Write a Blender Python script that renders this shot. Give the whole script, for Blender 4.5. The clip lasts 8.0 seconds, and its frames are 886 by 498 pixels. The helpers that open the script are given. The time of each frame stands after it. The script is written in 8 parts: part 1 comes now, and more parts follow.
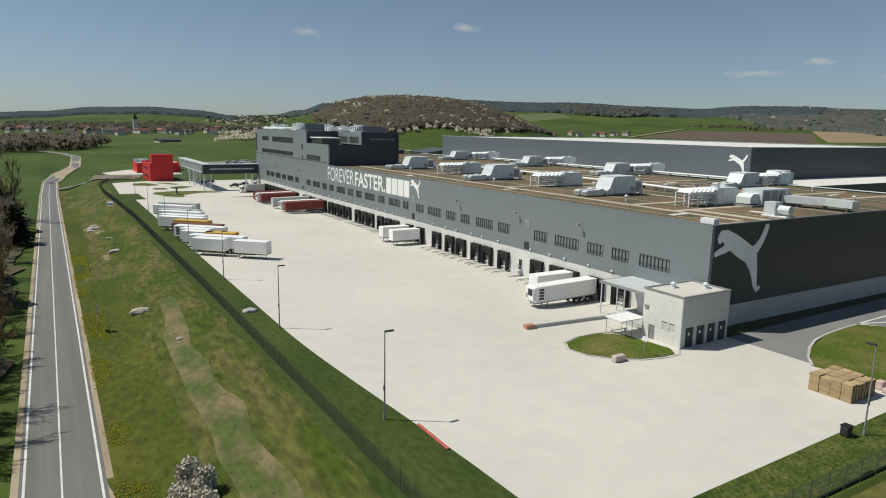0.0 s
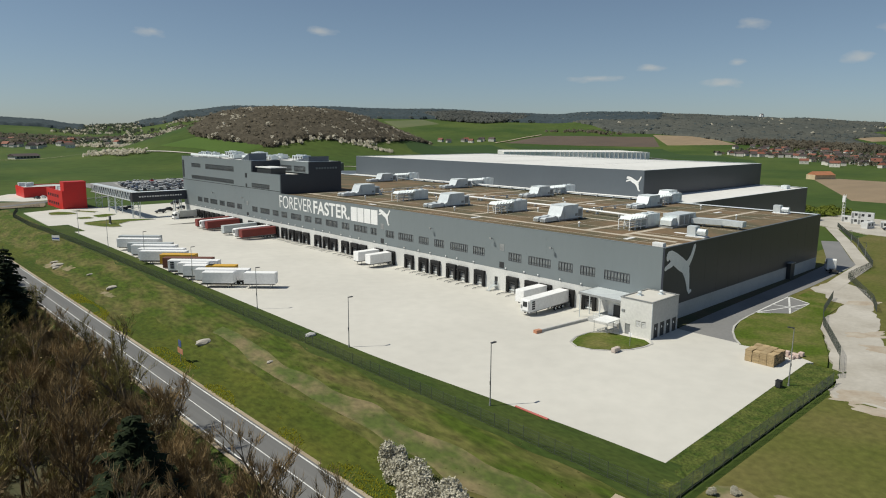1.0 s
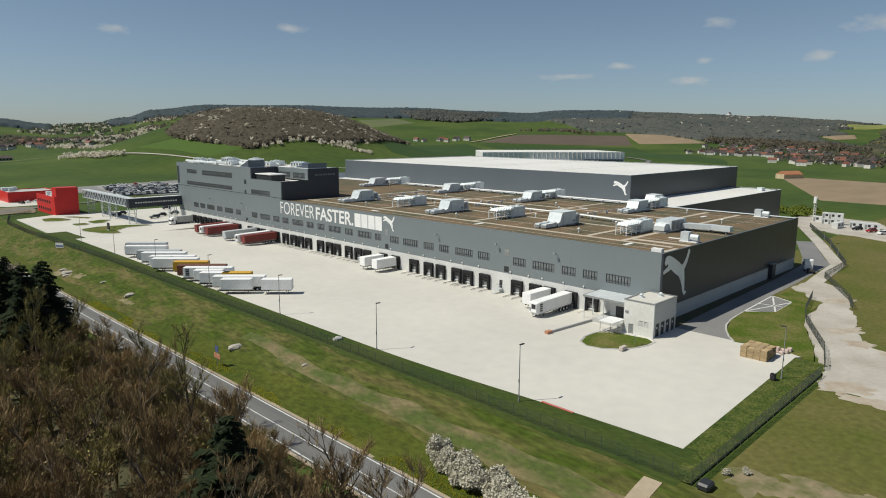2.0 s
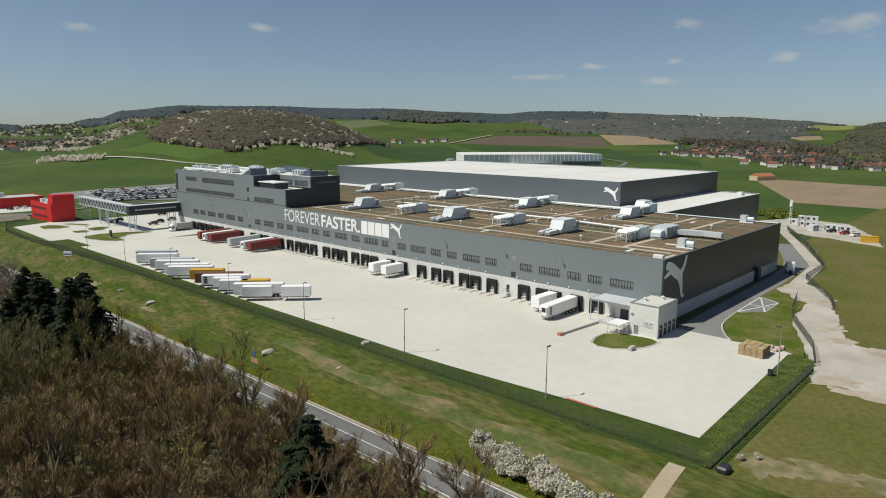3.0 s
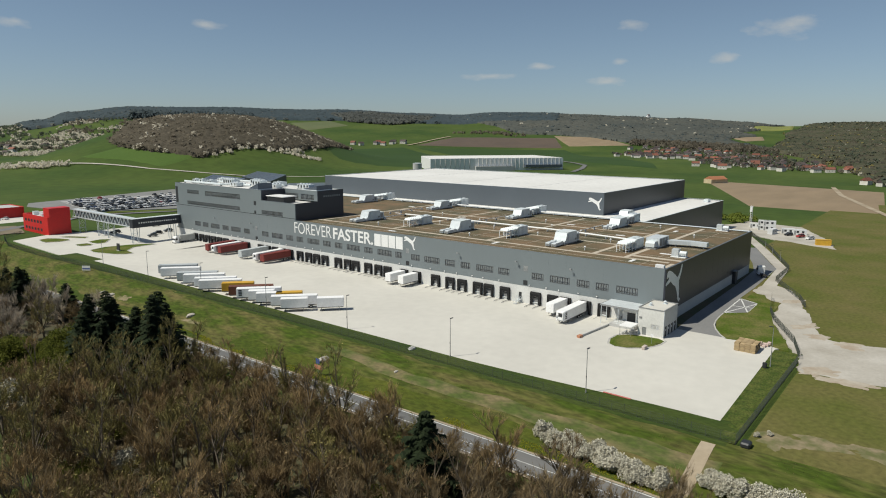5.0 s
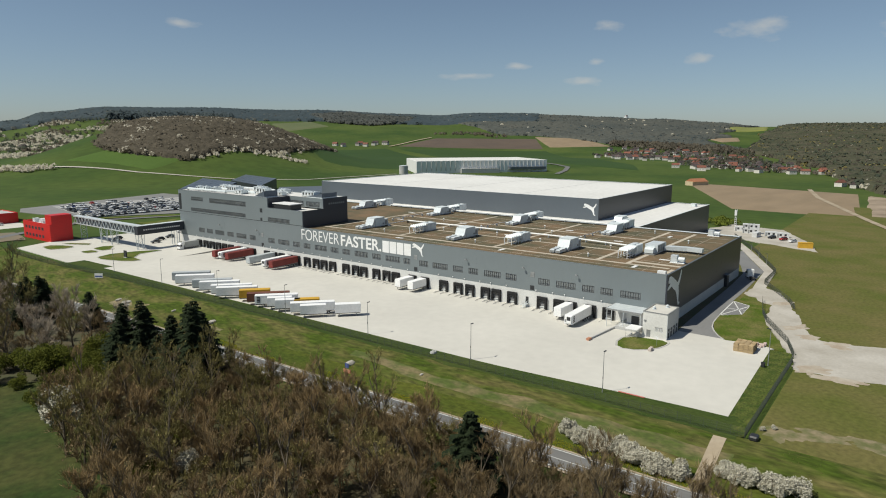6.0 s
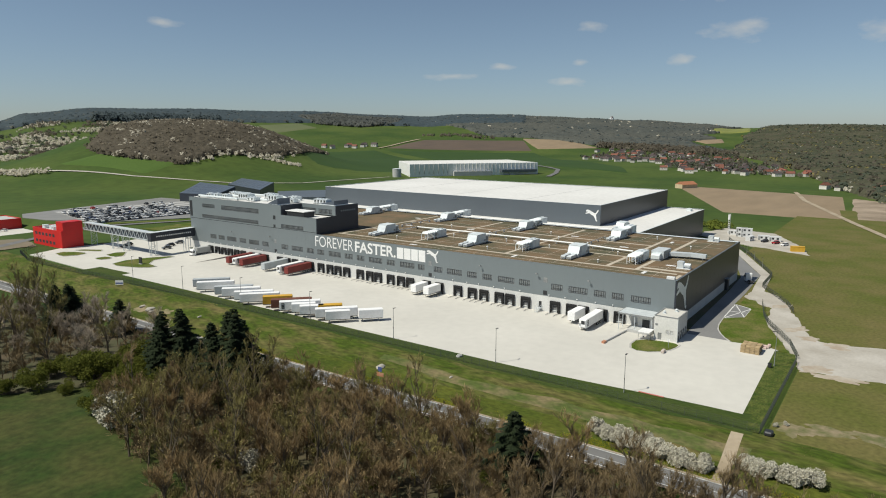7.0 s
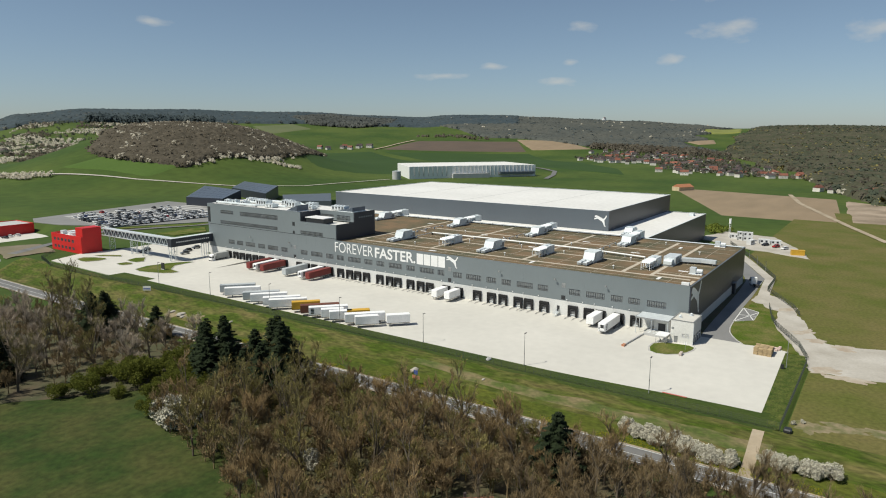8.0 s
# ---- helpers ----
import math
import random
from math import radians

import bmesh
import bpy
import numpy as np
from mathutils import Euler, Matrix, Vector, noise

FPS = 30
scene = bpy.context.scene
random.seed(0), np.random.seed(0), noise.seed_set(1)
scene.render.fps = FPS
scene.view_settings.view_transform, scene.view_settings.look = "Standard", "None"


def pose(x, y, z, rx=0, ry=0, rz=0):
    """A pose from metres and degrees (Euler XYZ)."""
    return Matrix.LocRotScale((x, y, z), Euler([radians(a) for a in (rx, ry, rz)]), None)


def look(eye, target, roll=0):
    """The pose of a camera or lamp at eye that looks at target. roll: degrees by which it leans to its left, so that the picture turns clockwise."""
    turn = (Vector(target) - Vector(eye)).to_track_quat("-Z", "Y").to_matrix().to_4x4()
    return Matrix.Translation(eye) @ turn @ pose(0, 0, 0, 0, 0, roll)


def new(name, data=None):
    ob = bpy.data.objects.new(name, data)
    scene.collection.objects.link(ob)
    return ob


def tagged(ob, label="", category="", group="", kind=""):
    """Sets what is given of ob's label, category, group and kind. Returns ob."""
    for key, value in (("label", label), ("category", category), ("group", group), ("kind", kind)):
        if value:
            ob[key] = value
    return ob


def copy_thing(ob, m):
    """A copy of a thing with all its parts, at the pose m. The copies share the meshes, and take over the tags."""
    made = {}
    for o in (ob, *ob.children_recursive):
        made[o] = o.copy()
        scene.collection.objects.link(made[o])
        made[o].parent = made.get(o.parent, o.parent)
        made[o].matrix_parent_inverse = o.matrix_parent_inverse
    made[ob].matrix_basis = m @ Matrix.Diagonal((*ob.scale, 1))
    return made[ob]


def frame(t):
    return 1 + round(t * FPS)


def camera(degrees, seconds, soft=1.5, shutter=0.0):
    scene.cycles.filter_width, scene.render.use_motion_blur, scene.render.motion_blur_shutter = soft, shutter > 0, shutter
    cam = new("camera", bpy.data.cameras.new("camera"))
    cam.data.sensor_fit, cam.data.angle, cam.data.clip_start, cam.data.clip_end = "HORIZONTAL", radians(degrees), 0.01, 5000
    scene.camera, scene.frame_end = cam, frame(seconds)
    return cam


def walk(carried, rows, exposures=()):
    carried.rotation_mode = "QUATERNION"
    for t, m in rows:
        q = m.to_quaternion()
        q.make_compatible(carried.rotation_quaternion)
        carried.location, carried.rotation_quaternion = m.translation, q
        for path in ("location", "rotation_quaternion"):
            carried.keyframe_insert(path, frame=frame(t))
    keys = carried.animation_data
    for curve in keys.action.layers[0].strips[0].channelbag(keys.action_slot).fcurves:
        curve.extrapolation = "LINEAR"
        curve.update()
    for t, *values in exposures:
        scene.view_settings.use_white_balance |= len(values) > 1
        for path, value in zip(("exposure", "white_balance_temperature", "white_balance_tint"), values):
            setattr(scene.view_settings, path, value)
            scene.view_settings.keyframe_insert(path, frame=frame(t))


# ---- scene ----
cam = camera(68.0, 8.0, 1.05)
PATH = [
    (0, (-82.891, -61.042, 29.218), (-81.880, -59.355, 28.857), 1.07),
    (0.1, (-86.693, -61.455, 30.126), (-85.637, -59.794, 29.766), 0.49),
    (0.2, (-90.494, -61.868, 31.033), (-89.378, -60.247, 30.677), -0.01),
    (0.3, (-94.296, -62.281, 31.940), (-93.140, -60.688, 31.586), -0.07),
    (0.4, (-98.097, -62.694, 32.848), (-96.899, -61.132, 32.495), -0.27),
    (0.5, (-101.899, -63.106, 33.755), (-100.671, -61.568, 33.402), -0.31),
    (0.6, (-105.700, -63.519, 34.663), (-104.448, -61.999, 34.316), -0.54),
    (0.7, (-109.502, -63.932, 35.570), (-108.227, -62.430, 35.225), -0.38),
    (0.8, (-113.303, -64.345, 36.477), (-112.007, -62.861, 36.132), -0.18),
    (0.9, (-117.105, -64.758, 37.385), (-115.788, -63.293, 37.039), 0.08),
    (1, (-120.906, -65.171, 38.292), (-119.569, -63.723, 37.947), 0.4),
    (1.1, (-122.124, -65.182, 38.635), (-120.781, -63.740, 38.289), 0.38),
    (1.2, (-123.341, -65.193, 38.977), (-121.993, -63.757, 38.632), 0.36),
    (1.3, (-124.559, -65.204, 39.320), (-123.205, -63.773, 38.974), 0.34),
    (1.4, (-125.776, -65.215, 39.662), (-124.417, -63.790, 39.316), 0.32),
    (1.5, (-126.994, -65.226, 40.005), (-125.628, -63.806, 39.658), 0.3),
    (3, (-146.756, -64.322, 45.356), (-145.308, -62.987, 45.006), 0.2),
    (3.5, (-153.009, -63.552, 46.924), (-151.536, -62.245, 46.575), 0.1),
    (4, (-159.833, -62.874, 48.995), (-158.336, -61.594, 48.643), 0.1),
    (4.5, (-166.378, -61.863, 50.641), (-164.859, -60.611, 50.289), 0.1),
    (6, (-186.45, -58.01, 56.571), (-184.87, -56.836, 56.218), 0.1),
    (6.5, (-192.798, -56.316, 58.497), (-191.201, -55.164, 58.144), 0.1),
    (7, (-199.82, -54.419, 60.485), (-198.213, -53.281, 60.133), 0.1),
    (7.5, (-206.344, -52.286, 62.559), (-204.73, -51.159, 62.206), 0.1),
    (8, (-213.444, -50.411, 64.697), (-211.822, -49.295, 64.344), 0.1),
]
walk(cam, [(t, look(eye, target, roll)) for t, eye, target, roll in PATH], [(0, -0.08, 6660, 5), (2, -0.06, 6660, 5), (4.5, -0.05, 6660, 5), (6.5, 0.0, 6660, 5), (8, 0.07, 6660, 5)])

# ---- light ----
SUN_DIR = Vector((-0.60, 0.40, 1.0)).normalized()
world = bpy.data.worlds.new("sky")
scene.world = world
world.use_nodes = True
wn, wl = world.node_tree.nodes, world.node_tree.links
wn.clear()
sky = wn.new("ShaderNodeTexSky")
sky.sky_type = "NISHITA"
sky.sun_disc = False
sky.sun_elevation = math.asin(SUN_DIR.z)
sky.sun_rotation = math.atan2(SUN_DIR.x, SUN_DIR.y)
sky.altitude, sky.air_density, sky.dust_density, sky.ozone_density = 600, 0.9, 0.6, 3.6
bg = wn.new("ShaderNodeBackground")
bg.inputs["Strength"].default_value = 0.068
out = wn.new("ShaderNodeOutputWorld")
# a few small fair-weather clouds, each a soft patch of broken white round its own direction
tc = wn.new("ShaderNodeTexCoord")
cloud_noise = wn.new("ShaderNodeTexNoise")
cloud_noise.inputs["Scale"].default_value, cloud_noise.inputs["Detail"].default_value = 26.0, 7.0
stretch = wn.new("ShaderNodeMapping")
stretch.inputs["Scale"].default_value = (1.0, 1.0, 2.4)
wl.new(tc.outputs["Generated"], stretch.inputs["Vector"])
wl.new(stretch.outputs[0], cloud_noise.inputs["Vector"])
haze = wn.new("ShaderNodeHueSaturation")
haze.inputs["Saturation"].default_value, haze.inputs["Value"].default_value = 0.84, 1.08
cool = wn.new("ShaderNodeMix")
cool.data_type, cool.blend_type = "RGBA", "MULTIPLY"
cool.inputs[0].default_value = 1.0
cool.inputs[7].default_value = (0.925, 0.99, 1.03, 1)
# the air low over the hills is a cooler grey than the clear sky model gives
low_air = wn.new("ShaderNodeMapRange")
low_air.inputs[1].default_value, low_air.inputs[2].default_value, low_air.inputs[3].default_value, low_air.inputs[4].default_value = 0.0, 0.16, 1.0, 0.0
split = wn.new("ShaderNodeSeparateXYZ")
wl.new(tc.outputs["Generated"], split.inputs[0])
wl.new(split.outputs["Z"], low_air.inputs[0])
cooler = wn.new("ShaderNodeMix")
cooler.data_type, cooler.blend_type = "RGBA", "MULTIPLY"
cooler.inputs[7].default_value = (0.95, 0.94, 1.02, 1)
wl.new(low_air.outputs[0], cooler.inputs[0])
wl.new(sky.outputs[0], cooler.inputs[6])
wl.new(cooler.outputs[2], cool.inputs[6])
wl.new(cool.outputs[2], haze.inputs["Color"])
last_colour = haze.outputs[0]
CLOUDS = [(75.8, 11.0, 3.4, 1.3), (78.4, 7.75, 3.0, 1.1), (74.3, 5.55, 1.3, 0.6), (59.5, 5.4, 1.4, 0.4), (66.0, 5.6, 0.9, 0.45), (32.4, 8.2, 1.5, 0.45), (88.0, 7.2, 2.2, 0.9), (66.8, 8.4, 1.4, 0.5), (55.6, 4.6, 2.4, 0.35), (19.6, 7.6, 1.4, 0.5), (65.0, 4.0, 1.5, 0.4), (90.5, 11.4, 2.6, 1.0), (72.0, 10.8, 1.6, 0.45)]
for azimuth, elevation, wide, tall in CLOUDS:
    a, e = radians(azimuth), radians(elevation)
    centre = wn.new("ShaderNodeVectorMath")
    centre.operation = "SUBTRACT"
    centre.inputs[1].default_value = (math.sin(a) * math.cos(e), math.cos(a) * math.cos(e), math.sin(e))
    wl.new(tc.outputs["Generated"], centre.inputs[0])
    squeeze = wn.new("ShaderNodeVectorMath")
    squeeze.operation = "MULTIPLY"
    squeeze.inputs[1].default_value = (1 / radians(wide), 1 / radians(wide), 1 / radians(tall))
    wl.new(centre.outputs[0], squeeze.inputs[0])
    far = wn.new("ShaderNodeVectorMath")
    far.operation = "LENGTH"
    wl.new(squeeze.outputs[0], far.inputs[0])
    body = wn.new("ShaderNodeMath")
    body.operation = "SUBTRACT"
    wl.new(cloud_noise.outputs["Fac"], body.inputs[0])
    fall = wn.new("ShaderNodeMath")
    fall.operation = "MULTIPLY"
    fall.inputs[1].default_value = 0.42
    wl.new(far.outputs["Value"], fall.inputs[0])
    wl.new(fall.outputs[0], body.inputs[1])
    cover = wn.new("ShaderNodeMapRange")
    cover.inputs[1].default_value, cover.inputs[2].default_value, cover.inputs[4].default_value = 0.14, 0.50, 0.55
    wl.new(body.outputs[0], cover.inputs[0])
    white = wn.new("ShaderNodeMix")
    white.data_type = "RGBA"
    white.inputs[7].default_value = (8.0, 7.9, 7.8, 1)
    wl.new(cover.outputs[0], white.inputs[0])
    wl.new(last_colour, white.inputs[6])
    last_colour = white.outputs[2]
wl.new(last_colour, bg.inputs["Color"])
wl.new(bg.outputs[0], out.inputs["Surface"])
sun_data = bpy.data.lights.new("sun", "SUN")
sun_data.energy, sun_data.angle, sun_data.color = 4.45, radians(0.53), (1.0, 0.95, 0.87)
sun = new("sun", sun_data)
sun.matrix_world = look((0, 0, 300), Vector((0, 0, 300)) - SUN_DIR)


# ---- materials ----
def material(name, colour, second=None, rough=0.7, metal=0.0, scale=1.0, fine=None, bump=0.0, bump_scale=None, mix=0.5, contrast=0.35, random_tone=0.0, stretch=(1, 1, 1), spec=0.5, grain=(0.93, 1.06)):
    """A surface with two scales of tone: broad patches between two colours, and fine grain."""
    m = bpy.data.materials.new(name)
    m.use_nodes = True
    n, l = m.node_tree.nodes, m.node_tree.links
    b = n["Principled BSDF"]
    second = second or tuple(c * 0.75 for c in colour)
    co = n.new("ShaderNodeTexCoord")
    mp = n.new("ShaderNodeMapping")
    mp.inputs["Scale"].default_value = stretch
    l.new(co.outputs["Object"], mp.inputs["Vector"])
    big = n.new("ShaderNodeTexNoise")
    big.inputs["Scale"].default_value, big.inputs["Detail"].default_value = scale, 6
    l.new(mp.outputs[0], big.inputs["Vector"])
    ramp = n.new("ShaderNodeMapRange")
    ramp.inputs[1].default_value, ramp.inputs[2].default_value = mix - contrast / 2, mix + contrast / 2
    l.new(big.outputs["Fac"], ramp.inputs[0])
    a = n.new("ShaderNodeMix")
    a.data_type = "RGBA"
    a.inputs[6].default_value, a.inputs[7].default_value = (*colour, 1), (*second, 1)
    l.new(ramp.outputs[0], a.inputs[0])
    small = n.new("ShaderNodeTexNoise")
    small.inputs["Scale"].default_value, small.inputs["Detail"].default_value = fine or scale * 14, 4
    l.new(mp.outputs[0], small.inputs["Vector"])
    tone = n.new("ShaderNodeMapRange")
    tone.inputs[1].default_value, tone.inputs[2].default_value = 0.3, 0.7
    tone.inputs[3].default_value, tone.inputs[4].default_value = grain
    l.new(small.outputs["Fac"], tone.inputs[0])
    c = n.new("ShaderNodeVectorMath")
    c.operation = "SCALE"
    l.new(a.outputs[2], c.inputs[0])
    l.new(tone.outputs[0], c.inputs["Scale"])
    last = c.outputs[0]
    if random_tone:
        info = n.new("ShaderNodeObjectInfo")
        mr = n.new("ShaderNodeMapRange")
        mr.inputs[3].default_value, mr.inputs[4].default_value = 1 - random_tone, 1 + random_tone
        l.new(info.outputs["Random"], mr.inputs[0])
        d = n.new("ShaderNodeVectorMath")
        d.operation = "SCALE"
        l.new(last, d.inputs[0])
        l.new(mr.outputs[0], d.inputs["Scale"])
        last = d.outputs[0]
    l.new(last, b.inputs["Base Color"])
    b.inputs["Roughness"].default_value, b.inputs["Metallic"].default_value = rough, metal
    b.inputs["Specular IOR Level"].default_value = spec
    if bump:
        bn = n.new("ShaderNodeBump")
        bn.inputs["Strength"].default_value = 1.0
        bn.inputs["Distance"].default_value = bump
        src = small
        if bump_scale:
            src = n.new("ShaderNodeTexNoise")
            src.inputs["Scale"].default_value, src.inputs["Detail"].default_value = bump_scale, 5
            l.new(mp.outputs[0], src.inputs["Vector"])
        l.new(src.outputs["Fac"], bn.inputs["Height"])
        l.new(bn.outputs[0], b.inputs["Normal"])
    return m


M_CONCRETE = material("pale_concrete", (0.585, 0.565, 0.512), (0.520, 0.502, 0.455), 0.85, scale=0.035, fine=0.35, bump=0.004, bump_scale=8, mix=0.56, contrast=0.4, stretch=(1, 1, 1), grain=(0.96, 1.035))
M_ASPHALT = material("asphalt", (0.170, 0.170, 0.170), (0.215, 0.213, 0.208), 0.8, scale=0.06, fine=1.5)
M_ROAD = material("road_asphalt", (0.129, 0.129, 0.126), (0.170, 0.167, 0.161), 0.8, scale=0.35, fine=2.0, stretch=(1, 0.03, 1), contrast=0.3)
M_GRAVEL = material("gravel", (0.48, 0.45, 0.40), (0.36, 0.33, 0.28), 0.95, scale=0.1, fine=1.2, bump=0.03)
M_GRASS = material("grass", (0.088, 0.104, 0.019), (0.140, 0.122, 0.043), 0.95, scale=0.05, fine=0.9, bump=0.12, contrast=0.35, spec=0.2, grain=(0.8, 1.18))
M_LAWN = material("fresh_grass", (0.070, 0.106, 0.010), (0.150, 0.142, 0.045), 0.95, scale=0.12, fine=1.6, bump=0.16, spec=0.2, contrast=0.25, mix=0.54, grain=(0.75, 1.2))
M_CLAD = material("grey_cladding", (0.180, 0.208, 0.218), (0.170, 0.197, 0.207), 0.45, 0.0, scale=0.05, fine=0.8, stretch=(1, 1, 0.4), grain=(0.985, 1.015))
M_DARK = material("anthracite_cladding", (0.029, 0.034, 0.048), (0.026, 0.031, 0.043), 0.40, scale=0.05, fine=0.8, stretch=(1, 1, 0.4), grain=(0.98, 1.02))
M_PLINTH = material("white_plinth", (0.66, 0.66, 0.64), (0.58, 0.58, 0.56), 0.7, scale=0.2, fine=2)
M_WHITE = material("white_paint", (0.83, 0.83, 0.82), (0.77, 0.77, 0.76), 0.5, scale=0.3, fine=3)
M_ROOFW = material("white_membrane", (0.73, 0.72, 0.69), (0.66, 0.65, 0.62), 0.7, scale=0.03, fine=0.4)
M_SEDUM = material("sedum_roof", (0.178, 0.116, 0.062), (0.082, 0.078, 0.042), 0.95, scale=0.10, fine=1.2, bump=0.05, contrast=0.32, grain=(0.8, 1.2))
M_RED = material("red_panel", (0.62, 0.014, 0.014), (0.55, 0.014, 0.014), 0.45, scale=0.2, fine=2)


# ---- building helpers ----
def part(name, bm, mat, parent, label=""):
    """Links a bmesh as one mesh object under a thing or under a part."""
    me = bpy.data.meshes.new(name)
    bm.to_mesh(me)
    bm.free()
    me.materials.append(mat)
    ob = new(name, me)
    ob.parent = parent
    return tagged(ob, label) if label else ob


def whole(name, bm, mat, label="", category="", group="", kind="", place=(0, 0, 0)):
    """Links a bmesh as one top-level mesh object."""
    me = bpy.data.meshes.new(name)
    bm.to_mesh(me)
    bm.free()
    me.materials.append(mat)
    ob = new(name, me)
    ob.location = place
    return tagged(ob, label, category, group, kind)


def thing(name, label, category, group="", kind="", place=(0, 0, 0), turn=0.0):
    """An empty at the base of a thing, to which its parts are hung."""
    ob = new(name)
    ob.empty_display_size = 0.3
    ob.matrix_basis = pose(*place, 0, 0, turn)
    return tagged(ob, label, category, group, kind)


def box(bm, x0, x1, y0, y1, z0, z1, bevel=0.0):
    vs = [bm.verts.new((x, y, z)) for z in (z0, z1) for y in (y0, y1) for x in (x0, x1)]
    fs = [bm.faces.new([vs[i] for i in f]) for f in ((0, 2, 3, 1), (4, 5, 7, 6), (0, 1, 5, 4), (1, 3, 7, 5), (3, 2, 6, 7), (2, 0, 4, 6))]
    if bevel:
        es = list({e for f in fs for e in f.edges})
        bmesh.ops.bevel(bm, geom=es, offset=bevel, segments=1, affect="EDGES")
    return bm


def boxes(*list_of):
    bm = bmesh.new()
    for b in list_of:
        box(bm, *b)
    return bm


def tube(bm, p, q, r, r2=None, seg=8):
    """A round bar from p to q."""
    p, q = Vector(p), Vector(q)
    r2 = r if r2 is None else r2
    d = (q - p).normalized()
    u = d.orthogonal().normalized()
    v = d.cross(u)
    rings = []
    for c, rr in ((p, r), (q, r2)):
        rings.append([bm.verts.new(c + (u * math.cos(a) + v * math.sin(a)) * rr) for a in (2 * math.pi * k / seg for k in range(seg))])
    for k in range(seg):
        bm.faces.new((rings[0][k], rings[0][(k + 1) % seg], rings[1][(k + 1) % seg], rings[1][k]))
    bm.faces.new(rings[0][::-1])
    bm.faces.new(rings[1])
    return bm


def prism(bm, outline, z0, z1):
    """An upright block over a flat outline."""
    low = [bm.verts.new((x, y, z0)) for x, y in outline]
    high = [bm.verts.new((x, y, z1)) for x, y in outline]
    n = len(outline)
    for k in range(n):
        bm.faces.new((low[k], low[(k + 1) % n], high[(k + 1) % n], high[k]))
    bm.faces.new(low[::-1])
    bm.faces.new(high)
    bmesh.ops.recalc_face_normals(bm, faces=bm.faces[:])
    return bm


def smooth(a, b, v):
    v = min(1.0, max(0.0, (v - a) / (b - a)))
    return v * v * (3 - 2 * v)


M_KERB = material("kerb_stone", (0.50, 0.49, 0.46), rough=0.85, scale=0.4, fine=4)
M_BANK = material("rough_meadow", (0.052, 0.078, 0.009), (0.140, 0.117, 0.045), 0.95, scale=0.15, fine=0.8, bump=0.3, contrast=0.32, mix=0.57, stretch=(1.5, 0.5, 1), spec=0.2, grain=(0.6, 1.35))
M_FIELD = material("green_field", (0.038, 0.071, 0.013), (0.073, 0.104, 0.021), 0.95, scale=0.007, fine=0.09, contrast=0.30, spec=0.2, grain=(0.85, 1.13))
M_FIELD_DARK = material("dark_green_field", (0.030, 0.060, 0.016), (0.040, 0.074, 0.018), 0.95, scale=0.01, fine=0.3, contrast=0.5, spec=0.2)
M_PLOUGH = material("ploughed_soil", (0.265, 0.196, 0.122), (0.215, 0.160, 0.098), 0.95, scale=0.02, fine=0.5, stretch=(1, 3, 1), contrast=0.4)
M_PLOUGH_DARK = material("dark_soil", (0.085, 0.062, 0.045), (0.105, 0.075, 0.052), 0.95, scale=0.02, fine=0.5)
M_RAPE = material("rape_field", (0.20, 0.21, 0.045), (0.15, 0.17, 0.04), 0.95, scale=0.02, fine=0.4)
M_LITTER = material("leaf_litter", (0.085, 0.064, 0.036), (0.050, 0.060, 0.022), 0.95, scale=0.15, fine=1.6, bump=0.1, contrast=0.4)
M_SAND = material("bare_earth", (0.42, 0.35, 0.26), (0.27, 0.215, 0.14), 0.95, scale=0.08, fine=1.0, bump=0.05, contrast=0.4)
M_WORN = material("worn_earth", (0.25, 0.20, 0.12), (0.115, 0.120, 0.040), 0.95, scale=0.35, fine=1.5, bump=0.06, contrast=0.25)
M_TRACK = material("worn_grass", (0.068, 0.092, 0.016), (0.170, 0.138, 0.066), 0.95, scale=0.28, fine=1.6, bump=0.1, contrast=0.22, mix=0.49, stretch=(1, 0.5, 1), grain=(0.75, 1.2))
# grass for the clearing, its shade put into a darker base colour
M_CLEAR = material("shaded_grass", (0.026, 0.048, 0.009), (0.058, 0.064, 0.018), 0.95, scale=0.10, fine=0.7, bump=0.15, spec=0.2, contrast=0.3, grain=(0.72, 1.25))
M_LINE = material("road_paint", (0.72, 0.72, 0.70), (0.55, 0.55, 0.53), 0.7, scale=0.5, fine=5)

# ---- ground ----
RIDGE = [(-180, 0.5), (-60, 0.5), (-10, 0.05), (-4, 0.0), (0, 0.25), (4, 0.65), (8, 0.82), (11, 0.70), (14, 0.36), (17, 0.50), (19.5, 0.9), (21.5, 1.5), (26, 1.87), (34, 2.0), (37, 1.92), (41, 1.80), (47.5, 1.62), (50, 1.60), (53, 1.46), (56, 1.62), (60, 1.62), (64, 1.48), (67, 1.37), (71.5, 1.16), (76.5, 0.88), (79, 0.64), (84, 0.78), (90, 0.80), (180, 0.6)]


def ridge(az):
    for (a, e), (b, f) in zip(RIDGE, RIDGE[1:]):
        if a <= az <= b:
            return e + (f - e) * smooth(a, b, az)
    return 0.8


def road_level(y):
    return -2.6 - 0.011 * max(0.0, min(y, 250.0))


